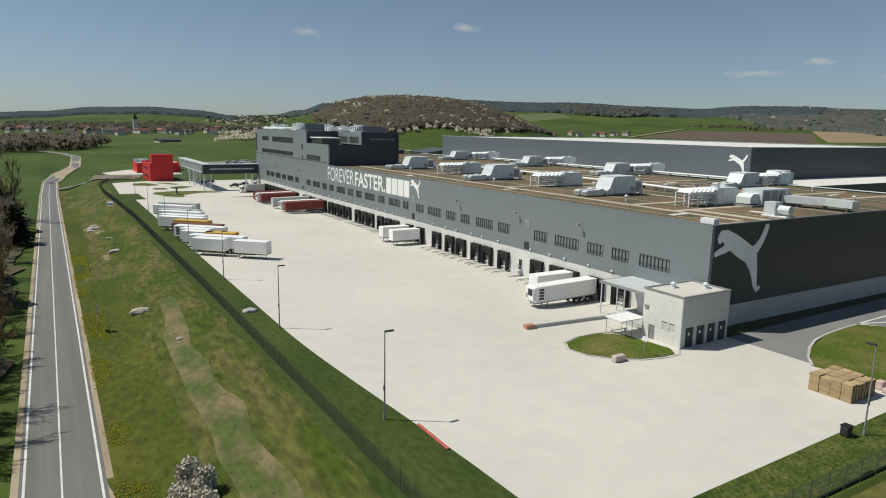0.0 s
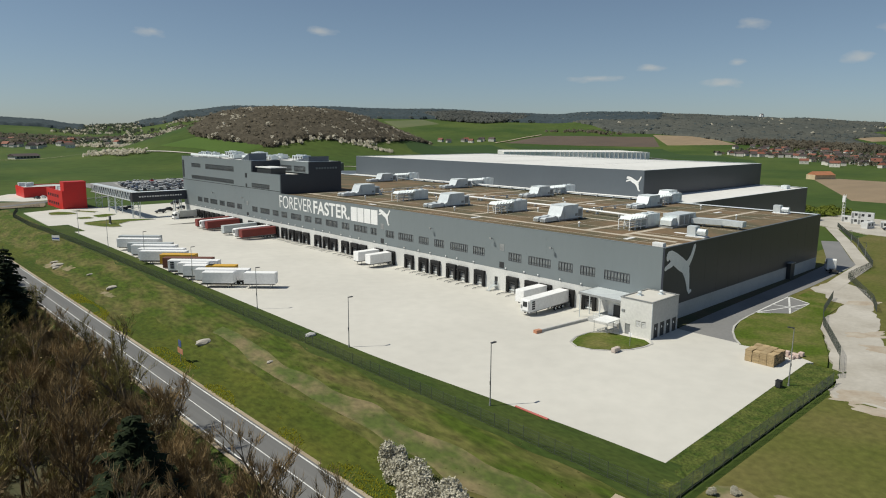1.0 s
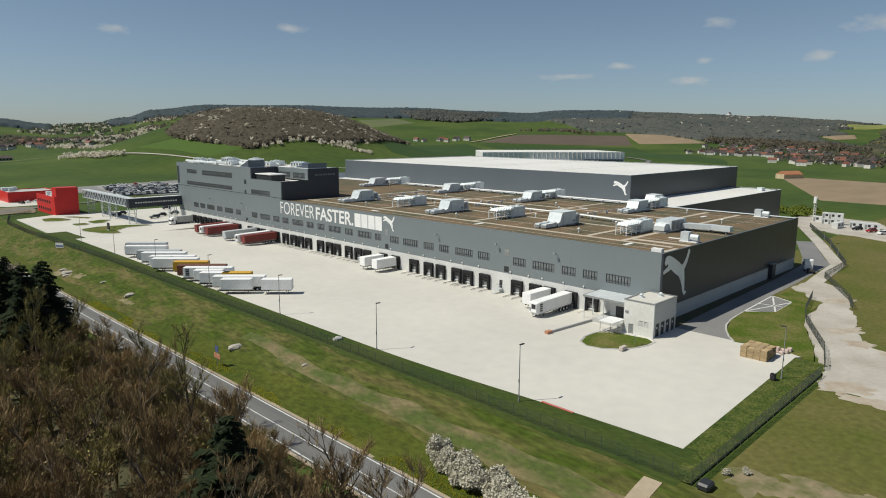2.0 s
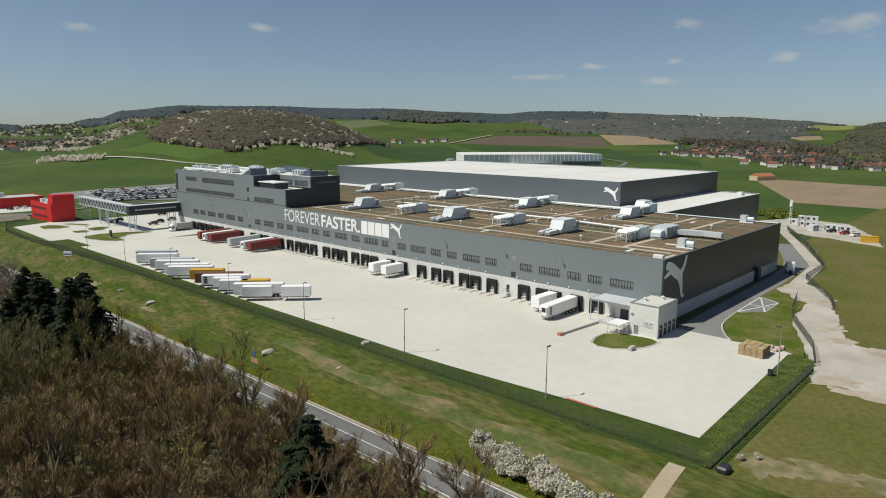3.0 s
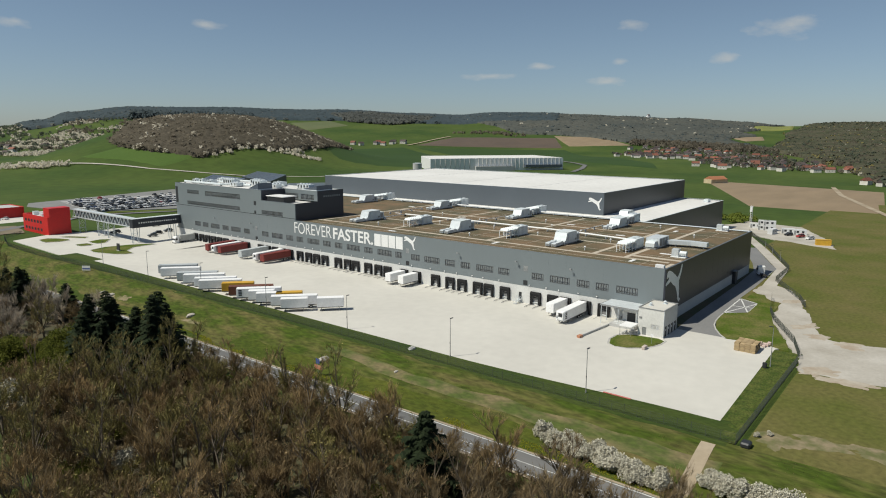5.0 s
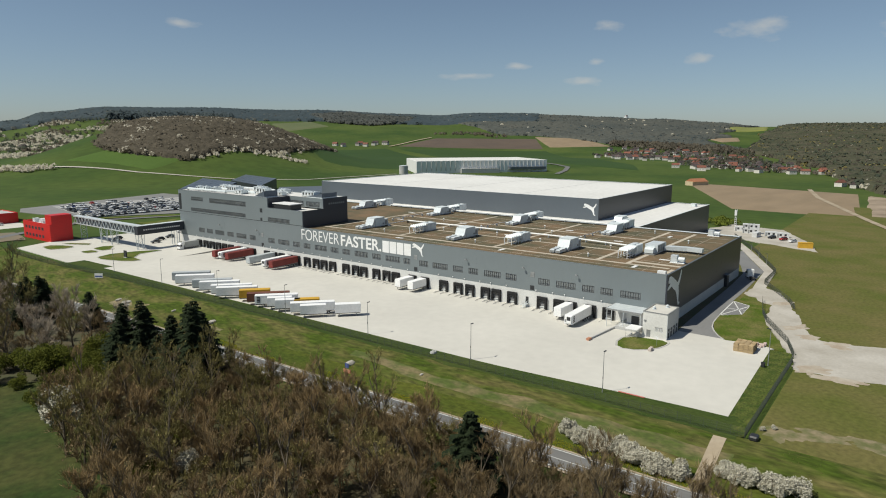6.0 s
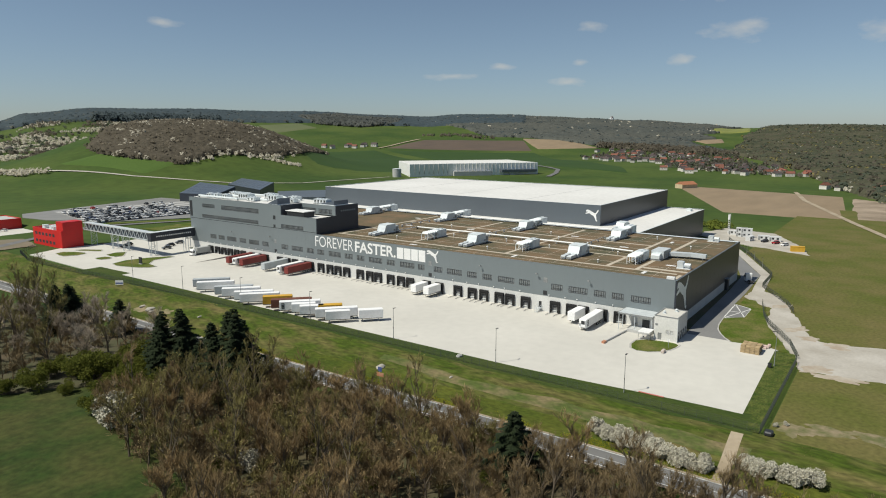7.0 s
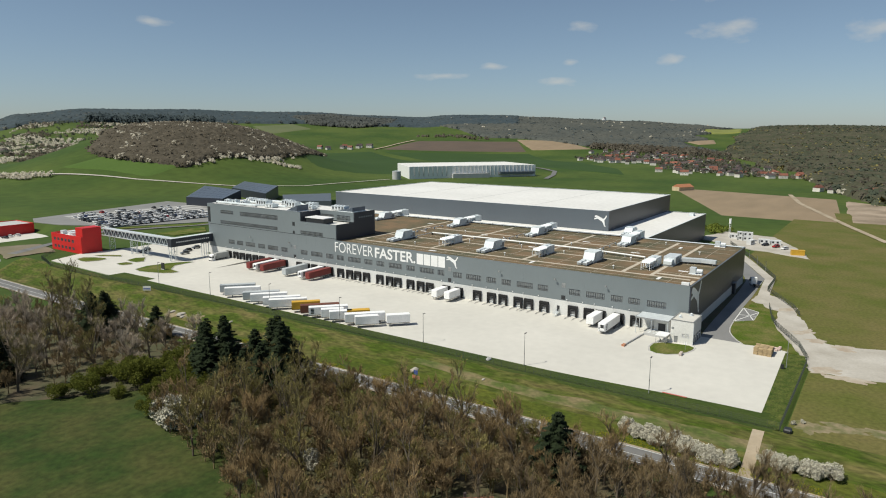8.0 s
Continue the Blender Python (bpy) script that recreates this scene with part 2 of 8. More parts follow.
def height(x, y):
    """The lie of the land: flat round the yard, an embankment down to the road, hills round the valley."""
    dx, dy = x + 100, y
    r = math.hypot(dx, dy)
    low = road_level(y) * smooth(-61, -77, x) * (1 - smooth(330, 600, y))
    low -= 5.0 * smooth(345, 425, y) * (1 - smooth(-3, 4, x)) * smooth(-95, -60, x) * (1 - smooth(520, 640, y))
    if r < 420:
        return low
    az = math.degrees(math.atan2(dx, dy))
    h = (3000 * math.tan(radians(ridge(az))) + 42) * smooth(1300, 3000, r)
    # the wooded knoll and the orchard slope beside it
    u, v = x - 430, y - 885
    a, b = u * 0.8 + v * 0.6, -u * 0.6 + v * 0.8
    h += 72 * math.exp(-((a / 275) ** 2 + (b / 190) ** 2) ** 1.4)
    h += 16 * math.exp(-((x + 50) / 500) ** 2 - ((y - 1500) / 420) ** 2)
    h += smooth(500, 1500, r) * 9 * noise.noise((x / 420, y / 420, 0.3))
    return low + h * smooth(420, 800, r)


def spaced(lo, hi, flat_lo, flat_hi, near, far_step):
    left, v, step = [], flat_lo, near
    while v > lo:
        left.append(v)
        step = min(far_step, step * 1.12)
        v -= step
    mid, v = [], flat_lo + near
    while v < flat_hi:
        mid.append(v)
        v += near
    right, step = [], near
    while v < hi:
        right.append(v)
        step = min(far_step, step * 1.12)
        v += step
    return [lo] + left[::-1] + mid + right + [hi]


def under_yard(x, y):
    """The bed under the paved yard and the halls lies a little lower than the land round it."""
    return 1.4 * smooth(-51, -44, x) * (1 - smooth(80, 86, x)) * smooth(4, 12, y) * (1 - smooth(236, 243, y))


def sheet(name, gx, gy, lift, mat, label, category, z_of=None):
    z_of = z_of or height
    nx = len(gx)
    me = bpy.data.meshes.new(name)
    faces = [(j * nx + i, j * nx + i + 1, (j + 1) * nx + i + 1, (j + 1) * nx + i) for j in range(len(gy) - 1) for i in range(nx - 1)]
    me.from_pydata([(x, y, z_of(x, y) + lift) for y in gy for x in gx], [], faces)
    me.polygons.foreach_set("use_smooth", [True] * len(faces))
    me.materials.append(mat)
    return tagged(new(name, me), label, category, kind="structure")


ground = sheet("ground", spaced(-3600, 4300, -160, 120, 5, 80), spaced(-1500, 4600, -110, 330, 9, 80), -0.35, M_FIELD,
               "rolling green farmland with meadows round the yard", "ground", lambda x, y: height(x, y) - under_yard(x, y))


def draped(name, corners, n, m, lift, mat, label, category, ragged=0.0):
    """A field laid over the land between four corners."""
    a, b, c, d = [Vector(p) for p in corners]
    vs = []
    for j in range(m + 1):
        for i in range(n + 1):
            u, v = i / n, j / m
            p = (a * (1 - u) + b * u) * (1 - v) + (d * (1 - u) + c * u) * v
            if ragged:
                p = p + Vector((noise.noise((p.x / 9, p.y / 9, 3)), noise.noise((p.x / 9, p.y / 9, 8)))) * ragged
            edge = i in (0, n) or j in (0, m)
            vs.append((p.x, p.y, height(p.x, p.y) + (-lift - 0.5 if edge and lift > 0.09 else lift)))
    me = bpy.data.meshes.new(name)
    me.from_pydata(vs, [], [(j * (n + 1) + i, j * (n + 1) + i + 1, (j + 1) * (n + 1) + i + 1, (j + 1) * (n + 1) + i) for j in range(m) for i in range(n)])
    me.polygons.foreach_set("use_smooth", [True] * (n * m))
    me.materials.append(mat)
    return tagged(new(name, me), label, category, kind="structure")


def ribbon(name, line, width, lift, mat, label, category, step=8.0, z_of=None, thick=0.0):
    """A strip of given width along a line, lying on the land."""
    z_of = z_of or height
    pts = []
    for (ax, ay), (bx, by) in zip(line, line[1:]):
        n = max(1, int(math.hypot(bx - ax, by - ay) / step))
        pts += [Vector((ax + (bx - ax) * k / n, ay + (by - ay) * k / n)) for k in range(n)]
    pts.append(Vector(line[-1]))
    bm, rows = bmesh.new(), []
    for k, p in enumerate(pts):
        d = (pts[min(k + 1, len(pts) - 1)] - pts[max(k - 1, 0)]).normalized()
        s = Vector((-d.y, d.x)) * width / 2
        row = []
        for q in (p - s, p + s):
            row.append(bm.verts.new((q.x, q.y, z_of(q.x, q.y) + lift)))
        if thick:
            for q in (p - s, p + s):
                row.append(bm.verts.new((q.x, q.y, z_of(q.x, q.y) + lift - thick)))
        rows.append(row)
    for r, q in zip(rows, rows[1:]):
        bm.faces.new((r[0], q[0], q[1], r[1]))
        if thick:
            bm.faces.new((r[2], q[2], q[0], r[0]))
            bm.faces.new((r[1], q[1], q[3], r[3]))
    bmesh.ops.recalc_face_normals(bm, faces=bm.faces[:])
    return whole(name, bm, mat, label, category, kind="structure")


def blotch(name, x, y, rx, ry, turn, lift, mat, label, category):
    """A patch with a ragged outline, lying on the land."""
    c, n = math.cos(radians(turn)), math.sin(radians(turn))
    bm = bmesh.new()
    rings = [[bm.verts.new((x, y, height(x, y) + lift))] * 36]
    for f in (0.5, 1.0):
        row = []
        for k in range(36):
            a = 2 * math.pi * k / 36
            w = f * (0.75 + 0.55 * noise.noise((math.cos(a) * 1.6 + x, math.sin(a) * 1.6 + y, 2)) + 0.25 * noise.noise((math.cos(a) * 5 + y, math.sin(a) * 5 + x, 6)))
            u, v = rx * w * math.cos(a), ry * w * math.sin(a)
            px, py = x + u * c - v * n, y + u * n + v * c
            row.append(bm.verts.new((px, py, height(px, py) + lift * (1.4 - f))))
        rings.append(row)
    for k in range(36):
        j = (k + 1) % 36
        bm.faces.new((rings[0][0], rings[1][k], rings[1][j]))
        bm.faces.new((rings[1][k], rings[2][k], rings[2][j], rings[1][j]))
    bmesh.ops.recalc_face_normals(bm, faces=bm.faces[:])
    return whole(name, bm, mat, label, category, kind="structure")


def slab(name, outline, z0, z1, mat, label, category):
    bm = bmesh.new()
    prism(bm, outline, z0, z1)
    return whole(name, bm, mat, label, category, kind="structure")


def ragged(outline, amount, step=2.0):
    """The outline with its long sides broken into short, uneven ones."""
    out = []
    for (ax, ay), (bx, by) in zip(outline, outline[1:] + outline[:1]):
        n = max(1, int(math.hypot(bx - ax, by - ay) / step))
        for k in range(n):
            x, y = ax + (bx - ax) * k / n, ay + (by - ay) * k / n
            w = amount if k else amount * 0.4
            out.append((x + w * (noise.noise((x / 7, y / 7, 1)) + 0.6 * noise.noise((x / 2, y / 2, 5))), y + w * (noise.noise((x / 7, y / 7, 11)) + 0.6 * noise.noise((x / 2, y / 2, 15)))))
    return out


def yard_height(x, y):
    return -0.7 * smooth(-26, -4, x) * smooth(10, 26, y)


# rough meadow on the embankment, fresh grass along the yard
sheet("meadow", [-80.6 + 1.25 * k for k in range(17)], [-120 + 6 * k for k in range(74)], 0.02, M_BANK, "rough grass embankment with dry tan patches", "meadow")
M_VERGE = material("verge_grass", (0.036, 0.062, 0.011), (0.062, 0.082, 0.018), 0.95, scale=0.12, fine=1.6, bump=0.15, spec=0.2, contrast=0.3, stretch=(1, 0.4, 1), grain=(0.75, 1.2))
draped("bare_soil", [(-66, 326), (-43, 322), (-36, 356), (-58, 378)], 12, 12, 0.02, material("brown_soil", (0.20, 0.165, 0.115), (0.145, 0.130, 0.078), 0.95, scale=0.1, fine=1.0, bump=0.1, contrast=0.4), "bare brown soil beside the red building", "soil", 2.0)
M_RANK = material("rank_grass", (0.034, 0.064, 0.008), (0.112, 0.126, 0.030), 0.95, scale=0.45, fine=2.2, bump=0.4, contrast=0.42, mix=0.5, spec=0.2, grain=(0.6, 1.4))
draped("verge", [(-61.8, -33.4), (-51.8, -33.4), (-51.8, 240), (-62.4, 240)], 10, 90, 0.035, M_VERGE, "strip of dark green grass along the yard", "lawn", 1.5)
sheet("meadow_south", [-60.6 + 6 * k for k in range(22)], [-180 + 8 * k for k in range(19)], 0.02, M_GRASS, "green meadow beside the gravel track", "meadow")
sheet("verge_south", [-60.4 + 0.8 * k for k in range(74)], [-34.6 + 0.6 * k for k in range(12)], 0.03, M_RANK, "strip of rank green grass along the yard", "lawn", lambda x, y: height(x, y) + 0.28 * max(0.0, noise.noise((x / 1.6, y / 1.1, 4))) * smooth(-31.6, -32.6, y))
sheet("meadow_east", [18 + 8 * k for k in range(49)], [-110 + 8 * k for k in range(16)], -0.02, M_GRASS, "wide green meadow beside the warehouse", "meadow", lambda x, y: height(x, y) + (-0.6 if x < 82 and y > -2 else 0))
draped("woodland_floor", [(-205, -125), (-91.3, -125), (-91.3, 222), (-205, 222)], 26, 60, 0.03, M_LITTER, "brown leaf litter under the bare trees", "woodland floor", 5.0)
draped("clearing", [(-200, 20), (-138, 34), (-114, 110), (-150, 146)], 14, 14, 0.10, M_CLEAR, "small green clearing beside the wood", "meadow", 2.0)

# concrete yard in a grid so that it can dip to the docks
bm = bmesh.new()
xs, ys = [-56, -50, -40, -30, -24, -20, -16, -12, -8, -4, 0.2], list(range(-30, 12, 7)) + list(range(12, 44, 4)) + list(range(44, 213, 12)) + [216]
grid = {}
for j, y in enumerate(ys):
    for i, x in enumerate(xs):
        px = -52.3 - 3.0 * smooth(-30, 30, y) if i == 0 else x
        grid[i, j] = bm.verts.new((px, y + (1.6 * (px + 52) / 52 if j == 0 else 0), yard_height(x, y) + 0.05))
for j in range(len(ys) - 1):
    for i in range(len(xs) - 1):
        bm.faces.new((grid[i, j], grid[i + 1, j], grid[i + 1, j + 1], grid[i, j + 1]))
edge = [e for e in bm.edges if e.is_boundary]
out = bmesh.ops.extrude_edge_only(bm, edges=edge)
for v in out["geom"]:
    if isinstance(v, bmesh.types.BMVert):
        v.co.z -= 0.25
bmesh.ops.recalc_face_normals(bm, faces=bm.faces[:])
whole("pavement", bm, M_CONCRETE, "pale concrete truck yard in front of the loading docks", "pavement", kind="structure")
slab("pavement_north", [(-55.2, 216), (-44, 212), (0.2, 216), (0.2, 252), (70, 252), (70, 300), (-20, 301), (-39, 305), (-57, 298), (-58.5, 243), (-57, 231)], -0.4, -0.02, M_CONCRETE, "pale concrete drive between the yard and the red building", "pavement")
slab("pavement_corner", [(-0.8, -29.2), (0.6, -24.5), (-1.2, -16.4), (0.0, -3.8), (0.2, 12), (-8, 12), (-8, -24)], -0.4, 0.04, M_CONCRETE, "pale concrete corner of the yard", "pavement")

# road with its lines, shoulders and the side turning
ROAD = [(-84, -600), (-84, 300), (-83, 380), (-78, 440), (-66, 520), (-62, 600), (-90, 700), (-160, 800)]
ribbon("road_shoulder", ROAD, 8.0, 0.06, M_SAND, "pale gravel shoulder along the road", "shoulder")
ribbon("road", ROAD, 6.8, 0.08, M_ROAD, "two-lane grey asphalt country road", "road", thick=0.1)
ribbon("road_line", [(x - 0.1, y) for x, y in ROAD], 0.16, 0.10, M_LINE, "worn white centre line of the road", "road marking")
ribbon("road_line", [(x - 3.0, y) for x, y in ROAD], 0.22, 0.10, M_LINE, "white edge line of the road", "road marking")
ribbon("road_line", [(x + 3.0, y) for x, y in ROAD], 0.22, 0.10, M_LINE, "white edge line of the road", "road marking")
ribbon("side_road", [(-81, 330), (-60, 334), (-30, 352), (10, 372), (60, 350), (120, 330)], 6.0, 0.06, M_ROAD, "grey asphalt access road to the car park", "road")
ribbon("path", [(-62.5, -31), (-81, -31.5)], 2.4, 0.10, M_SAND, "pale footpath from the fence down to the road", "path", step=2)

# asphalt drive and lawn islands at the gable end
slab("asphalt_drive", [(-0.9, -16.6), (6.6, -11.9), (15.2, -9.5), (26.2, -8.6), (45.6, -8.0), (64.5, -7.9), (104.0, -6.5), (113, -2.5), (150, 12), (147, 17), (111, 4), (95, -0.4), (66, -1.6), (20, -2.6), (0.2, -3.6)], -0.5, 0.03, M_ASPHALT, "dark asphalt drive along the gable wall", "drive")
slab("planting_strip", [(1.0, 0.2), (90, 0.2), (95, -0.4), (66, -1.8), (20, -2.8), (1.5, -3.4)], -0.5, 0.06, M_LITTER, "dark planted strip at the foot of the wall", "planting strip")
slab("lawn", [(-0.6, -16.4), (6.6, -12.1), (15.2, -9.7), (24.5, -9.1), (29.6, -14.5), (42.2, -14.3), (46.9, -9.6), (55.9, -9.3), (55.5, -13.3), (48.4, -15.6), (46.7, -19.6), (30.3, -20.7), (22.3, -22.8), (5.1, -29.7), (-1.7, -31.6), (-0.8, -29.1), (0.9, -24.8)], -0.4, 0.10, M_LAWN, "fresh green lawn with a curved kerb", "lawn")
slab("hatched_area", [(24.9, -8.9), (45.8, -8.3), (42.2, -14.3), (29.1, -14.6)], -0.4, 0.05, M_ASPHALT, "asphalt triangle with white hatching", "pavement")
bm = bmesh.new()
for (ax, ay), (bx, by) in (((24.9, -8.9), (45.8, -8.3)), ((45.8, -8.3), (42.2, -14.3)), ((42.2, -14.3), (29.1, -14.6)), ((29.1, -14.6), (24.9, -8.9)), ((24.9, -8.9), (42.2, -14.3)), ((29.1, -14.6), (45.8, -8.3)), ((35, -8.6), (35.6, -14.4))):
    d = Vector((bx - ax, by - ay)).normalized() * 0.2
    z = 0.062
    bm.faces.new([bm.verts.new(p) for p in ((ax - d.y, ay + d.x, z), (ax + d.y, ay - d.x, z), (bx + d.y, by - d.x, z), (bx - d.y, by + d.x, z))])
whole("hatching", bm, M_LINE, "white painted hatching on the asphalt", "road marking", kind="structure")


def kerb_line(points, label):
    ribbon("kerb", points, 0.35, 0.13, M_KERB, label, "kerb", step=1.0, thick=0.3)


kerb_line([(-0.6, -16.6), (2.5, -14.2), (6.6, -12.0), (10.5, -10.5), (15.2, -9.6), (20, -9.2), (24.5, -9.0)], "pale kerb along the curved lawn")
slab("lawn_island", [(-24.0, 3.2), (-22.8, 5.2), (-19.5, 6.4), (-15.5, 6.4), (-12.6, 4.0), (-11.6, -3.2), (-12.8, -5.0), (-15.0, -5.0), (-18.2, -4.2), (-21.2, -2.4), (-23.4, 0.4)], -0.4, 0.14, M_LAWN, "small green lawn island beside the pump house", "lawn")
kerb_line([(-12.6, 6.0), (-16, 6.8), (-19.6, 6.8), (-23.1, 5.5), (-24.4, 3.2), (-23.7, 0.2), (-21.4, -2.7), (-18.3, -4.6), (-15.0, -5.4), (-12.4, -5.4), (-11.0, -4.2)], "pale kerb round the lawn island")
slab("gravel_track", ragged([(59.3, -8.7), (74.9, -10.0), (67.9, -18.9), (47.1, -26.1), (26.1, -32.1), (15.2, -36.5), (14.3, -39.5), (16, -48.1), (30, -80), (40, -140), (0, -140), (-8, -80), (-14, -51.2), (-15.3, -36.8), (-8.0, -34.8), (5.1, -29.9), (22.3, -23.0), (30.3, -20.9), (48.3, -19.6), (51.3, -14.9), (56, -11)], 1.1), -0.4, 0.055, M_GRAVEL, "pale gravel track beside the fence", "track")
for x, y, rx, ry, turn in ((-54.5, -40, 4.5, 5, 20), (-51, -47, 3.4, 8, 12), (-50, -57, 3.2, 9, -4)):
    blotch("bare_patch", x, y, rx, ry, turn, 0.07, M_WORN, "bare earth strip beside the fence", "bare earth")
M_DUST = material("gravel_dust", (0.44, 0.395, 0.325), (0.34, 0.275, 0.205), 0.95, scale=0.25, fine=1.6, bump=0.03, contrast=0.35)
for x, y, rx, ry, turn in ((-12, -40, 4.5, 7, 30), (12, -42, 4, 6, -20), (24, -30, 3, 6, 60), (16, -34.5, 3.5, 4, 10), (-16, -46, 3, 7, 5), (52, -22, 3, 6, 70)):
    blotch("bare_patch", x, y, rx, ry, turn, 0.09, M_DUST, "bare tan earth at the edge of the gravel track", "bare earth")
ribbon("gravel_lane", [(62, -12), (80, -10.4), (104, -8.6), (114, -4.6), (149, 9.3), (190, 27)], 4.2, 0.09, M_GRAVEL, "pale gravel lane beside the asphalt drive", "track", step=3)
for x, y, rx, ry in ((-73, 169, 3.0, 8), (-71.5, 158, 1.8, 5), (-72.6, 115, 1.0, 6)):
    blotch("bare_patch", x, y, rx, ry, 4, 0.16, M_WORN, "worn earth on the grass bank", "bare earth")
M_LUSH = material("lush_grass", (0.044, 0.070, 0.008), (0.092, 0.100, 0.016), 0.95, scale=0.10, fine=1.3, bump=0.2, spec=0.2, contrast=0.35, stretch=(1, 0.5, 1), grain=(0.7, 1.25))
draped("bank_grass", [(-80.3, -60), (-73.5, -60), (-72.0, 90), (-80.3, 90)], 10, 60, 0.05, M_LUSH, "lush green grass along the road", "meadow", 2.6)
draped("bank_grass", [(-80.3, 100), (-76.0, 100), (-74.5, 240), (-80.3, 240)], 8, 50, 0.05, M_LUSH, "lush green grass along the road", "meadow", 2.6)
draped("worn_track", [(-71.6, -34), (-67.0, -34), (-67.4, 30), (-70.8, 30)], 6, 40, 0.06, M_TRACK, "worn tan track along the grass bank", "track", 1.4)
draped("worn_track", [(-70.8, 30), (-67.4, 30), (-65.8, 60), (-68.0, 60)], 5, 20, 0.06, M_TRACK, "worn tan track along the grass bank", "track", 1.2)
# islands in the north drive
for pts in ([(-48.2, 290.8), (-49.6, 284), (-49.4, 279.9), (-44.0, 277.0), (-39.5, 278.0), (-38.3, 281), (-40.0, 287.1), (-43.7, 292.4)], [(-38.0, 293.0), (-37.4, 289), (-31.7, 278.5), (-28.9, 282.2), (-34.0, 290.9)], [(-42.8, 262.8), (-43.9, 259), (-43.2, 256.2), (-39.2, 255.1), (-37.3, 258), (-38.0, 262.4)], [(-35.2, 267.0), (-36.0, 262), (-35.4, 257.8), (-31.8, 257.0), (-25.3, 266.1), (-29.2, 269.0)], [(-45.1, 242.6), (-46.5, 237), (-46.0, 233.2), (-43.2, 224.5), (-40.1, 220.6), (-36.7, 220.2), (-35.3, 228.6), (-29.0, 234.9), (-18.3, 235.0), (-19, 238), (-27.0, 242.7), (-37.4, 245.4)]):
    slab("lawn_island", pts, -0.3, 0.10, M_LAWN, "green lawn island with a kerb in the drive", "lawn")
    kerb_line(pts + pts[:1], "pale kerb round a lawn island in the drive")
# car park and lanes north of the halls
slab("car_park", [(5, 456), (13.9, 478), (144, 508), (150, 430), (80, 356), (30, 384), (9, 428)], -3.0, 0.02, material("car_park_asphalt", (0.185, 0.185, 0.18), (0.225, 0.223, 0.215), 0.85, scale=0.05, fine=1), "grey asphalt car park with many parked cars", "car park")
slab("lawn_strip", [(26, 381), (38, 372), (74, 352), (76, 348), (60, 350), (24, 374)], -0.3, 0.08, M_LAWN, "green strip beside the car park", "lawn")
slab("lawn_strip", [(25.0, 337.4), (60.9, 336), (48.6, 318.0), (27.4, 320.1)], -0.3, 0.08, M_LAWN, "green strip beside the access road", "lawn")
slab("pavement_north", [(-50, 428), (-34, 408), (-6, 412), (-1, 440), (-2, 470), (-34, 474), (-52, 446)], -5.6, -4.92, M_CONCRETE, "pale forecourt of the far red building", "pavement")
slab("gravel_yard", ragged([(168, -18), (200, -8), (236, 8), (244, 38), (206, 48), (180, 10)], 1.6), -0.3, 0.07, M_GRAVEL, "pale gravel yard with site containers", "gravel yard")

# fields
draped("field_brown", [(330, 60), (325, -25), (535, -8), (590, 175)], 14, 14, 0.1, M_PLOUGH, "tan ploughed field beyond the meadow", "field")
draped("building_site", [(325, -26), (330, -70), (470, -70), (530, -10)], 14, 10, 0.1, material("dug_soil", (0.36, 0.285, 0.21), (0.20, 0.155, 0.105), 0.95, scale=0.035, fine=0.5, bump=0.1, contrast=0.25), "bare pale earth at a building site", "bare earth", 2.5)
ribbon("farm_track", [(250, -50), (320, -26), (465, 20), (560, 40)], 4.0, 0.3, M_SAND, "pale farm track along the field", "track")
draped("field_dark", [(745, 270), (860, 330), (1345, 742), (1135, 1095)], 24, 24, 0.5, M_FIELD_DARK, "dark green field", "field")
draped("field_dark", [(470, 640), (740, 420), (1120, 1100), (760, 1180)], 24, 24, 0.5, M_FIELD_DARK, "dark green field beside the knoll", "field")
draped("field_soil", [(1160, 1113), (1364, 749), (1562, 889), (1410, 1163)], 16, 16, 0.8, M_PLOUGH_DARK, "dark brown ploughed field on the slope", "field")
draped("field_brown", [(1400, 772), (1500, 630), (1640, 780), (1600, 930)], 16, 16, 0.8, M_PLOUGH, "pale brown field on the slope", "field")
draped("field_rape", [(2240, 500), (2344, 420), (2640, 470), (2560, 620)], 16, 16, 3.0, M_RAPE, "yellow flowering rape field on the hill", "field")
draped("field_brown", [(1804, 434), (1882, 400), (1990, 430), (1860, 490)], 10, 10, 1.5, M_PLOUGH, "reddish brown field on the slope", "field")
draped("field_green", [(170, 762), (212, 645), (288, 672), (246, 750)], 16, 16, 0.3, material("bright_field", (0.064, 0.112, 0.022), (0.075, 0.125, 0.026), 0.95, scale=0.02, fine=0.4, spec=0.2), "bright green field below the wooded knoll", "field")
draped("field_brown", [(-98, 205), (-103, 420), (-260, 470), (-260, 180)], 16, 16, 0.15, M_PLOUGH_DARK, "brown ploughed field west of the road", "field")
ribbon("farm_track", [(147, 745), (198, 648), (266, 563), (330, 520), (480, 515)], 3.5, 0.4, M_GRAVEL, "pale farm track across the green fields", "track")
ribbon("farm_track", [(1146, 1110), (1279, 1142), (1405, 1168)], 7.0, 1.5, M_SAND, "pale farm lane up the slope", "track")
ribbon("far_road", [(620, 350), (690, 372), (760, 402), (800, 440), (850, 500)], 7.0, 0.5, M_ROAD, "far bend of the country road", "road")
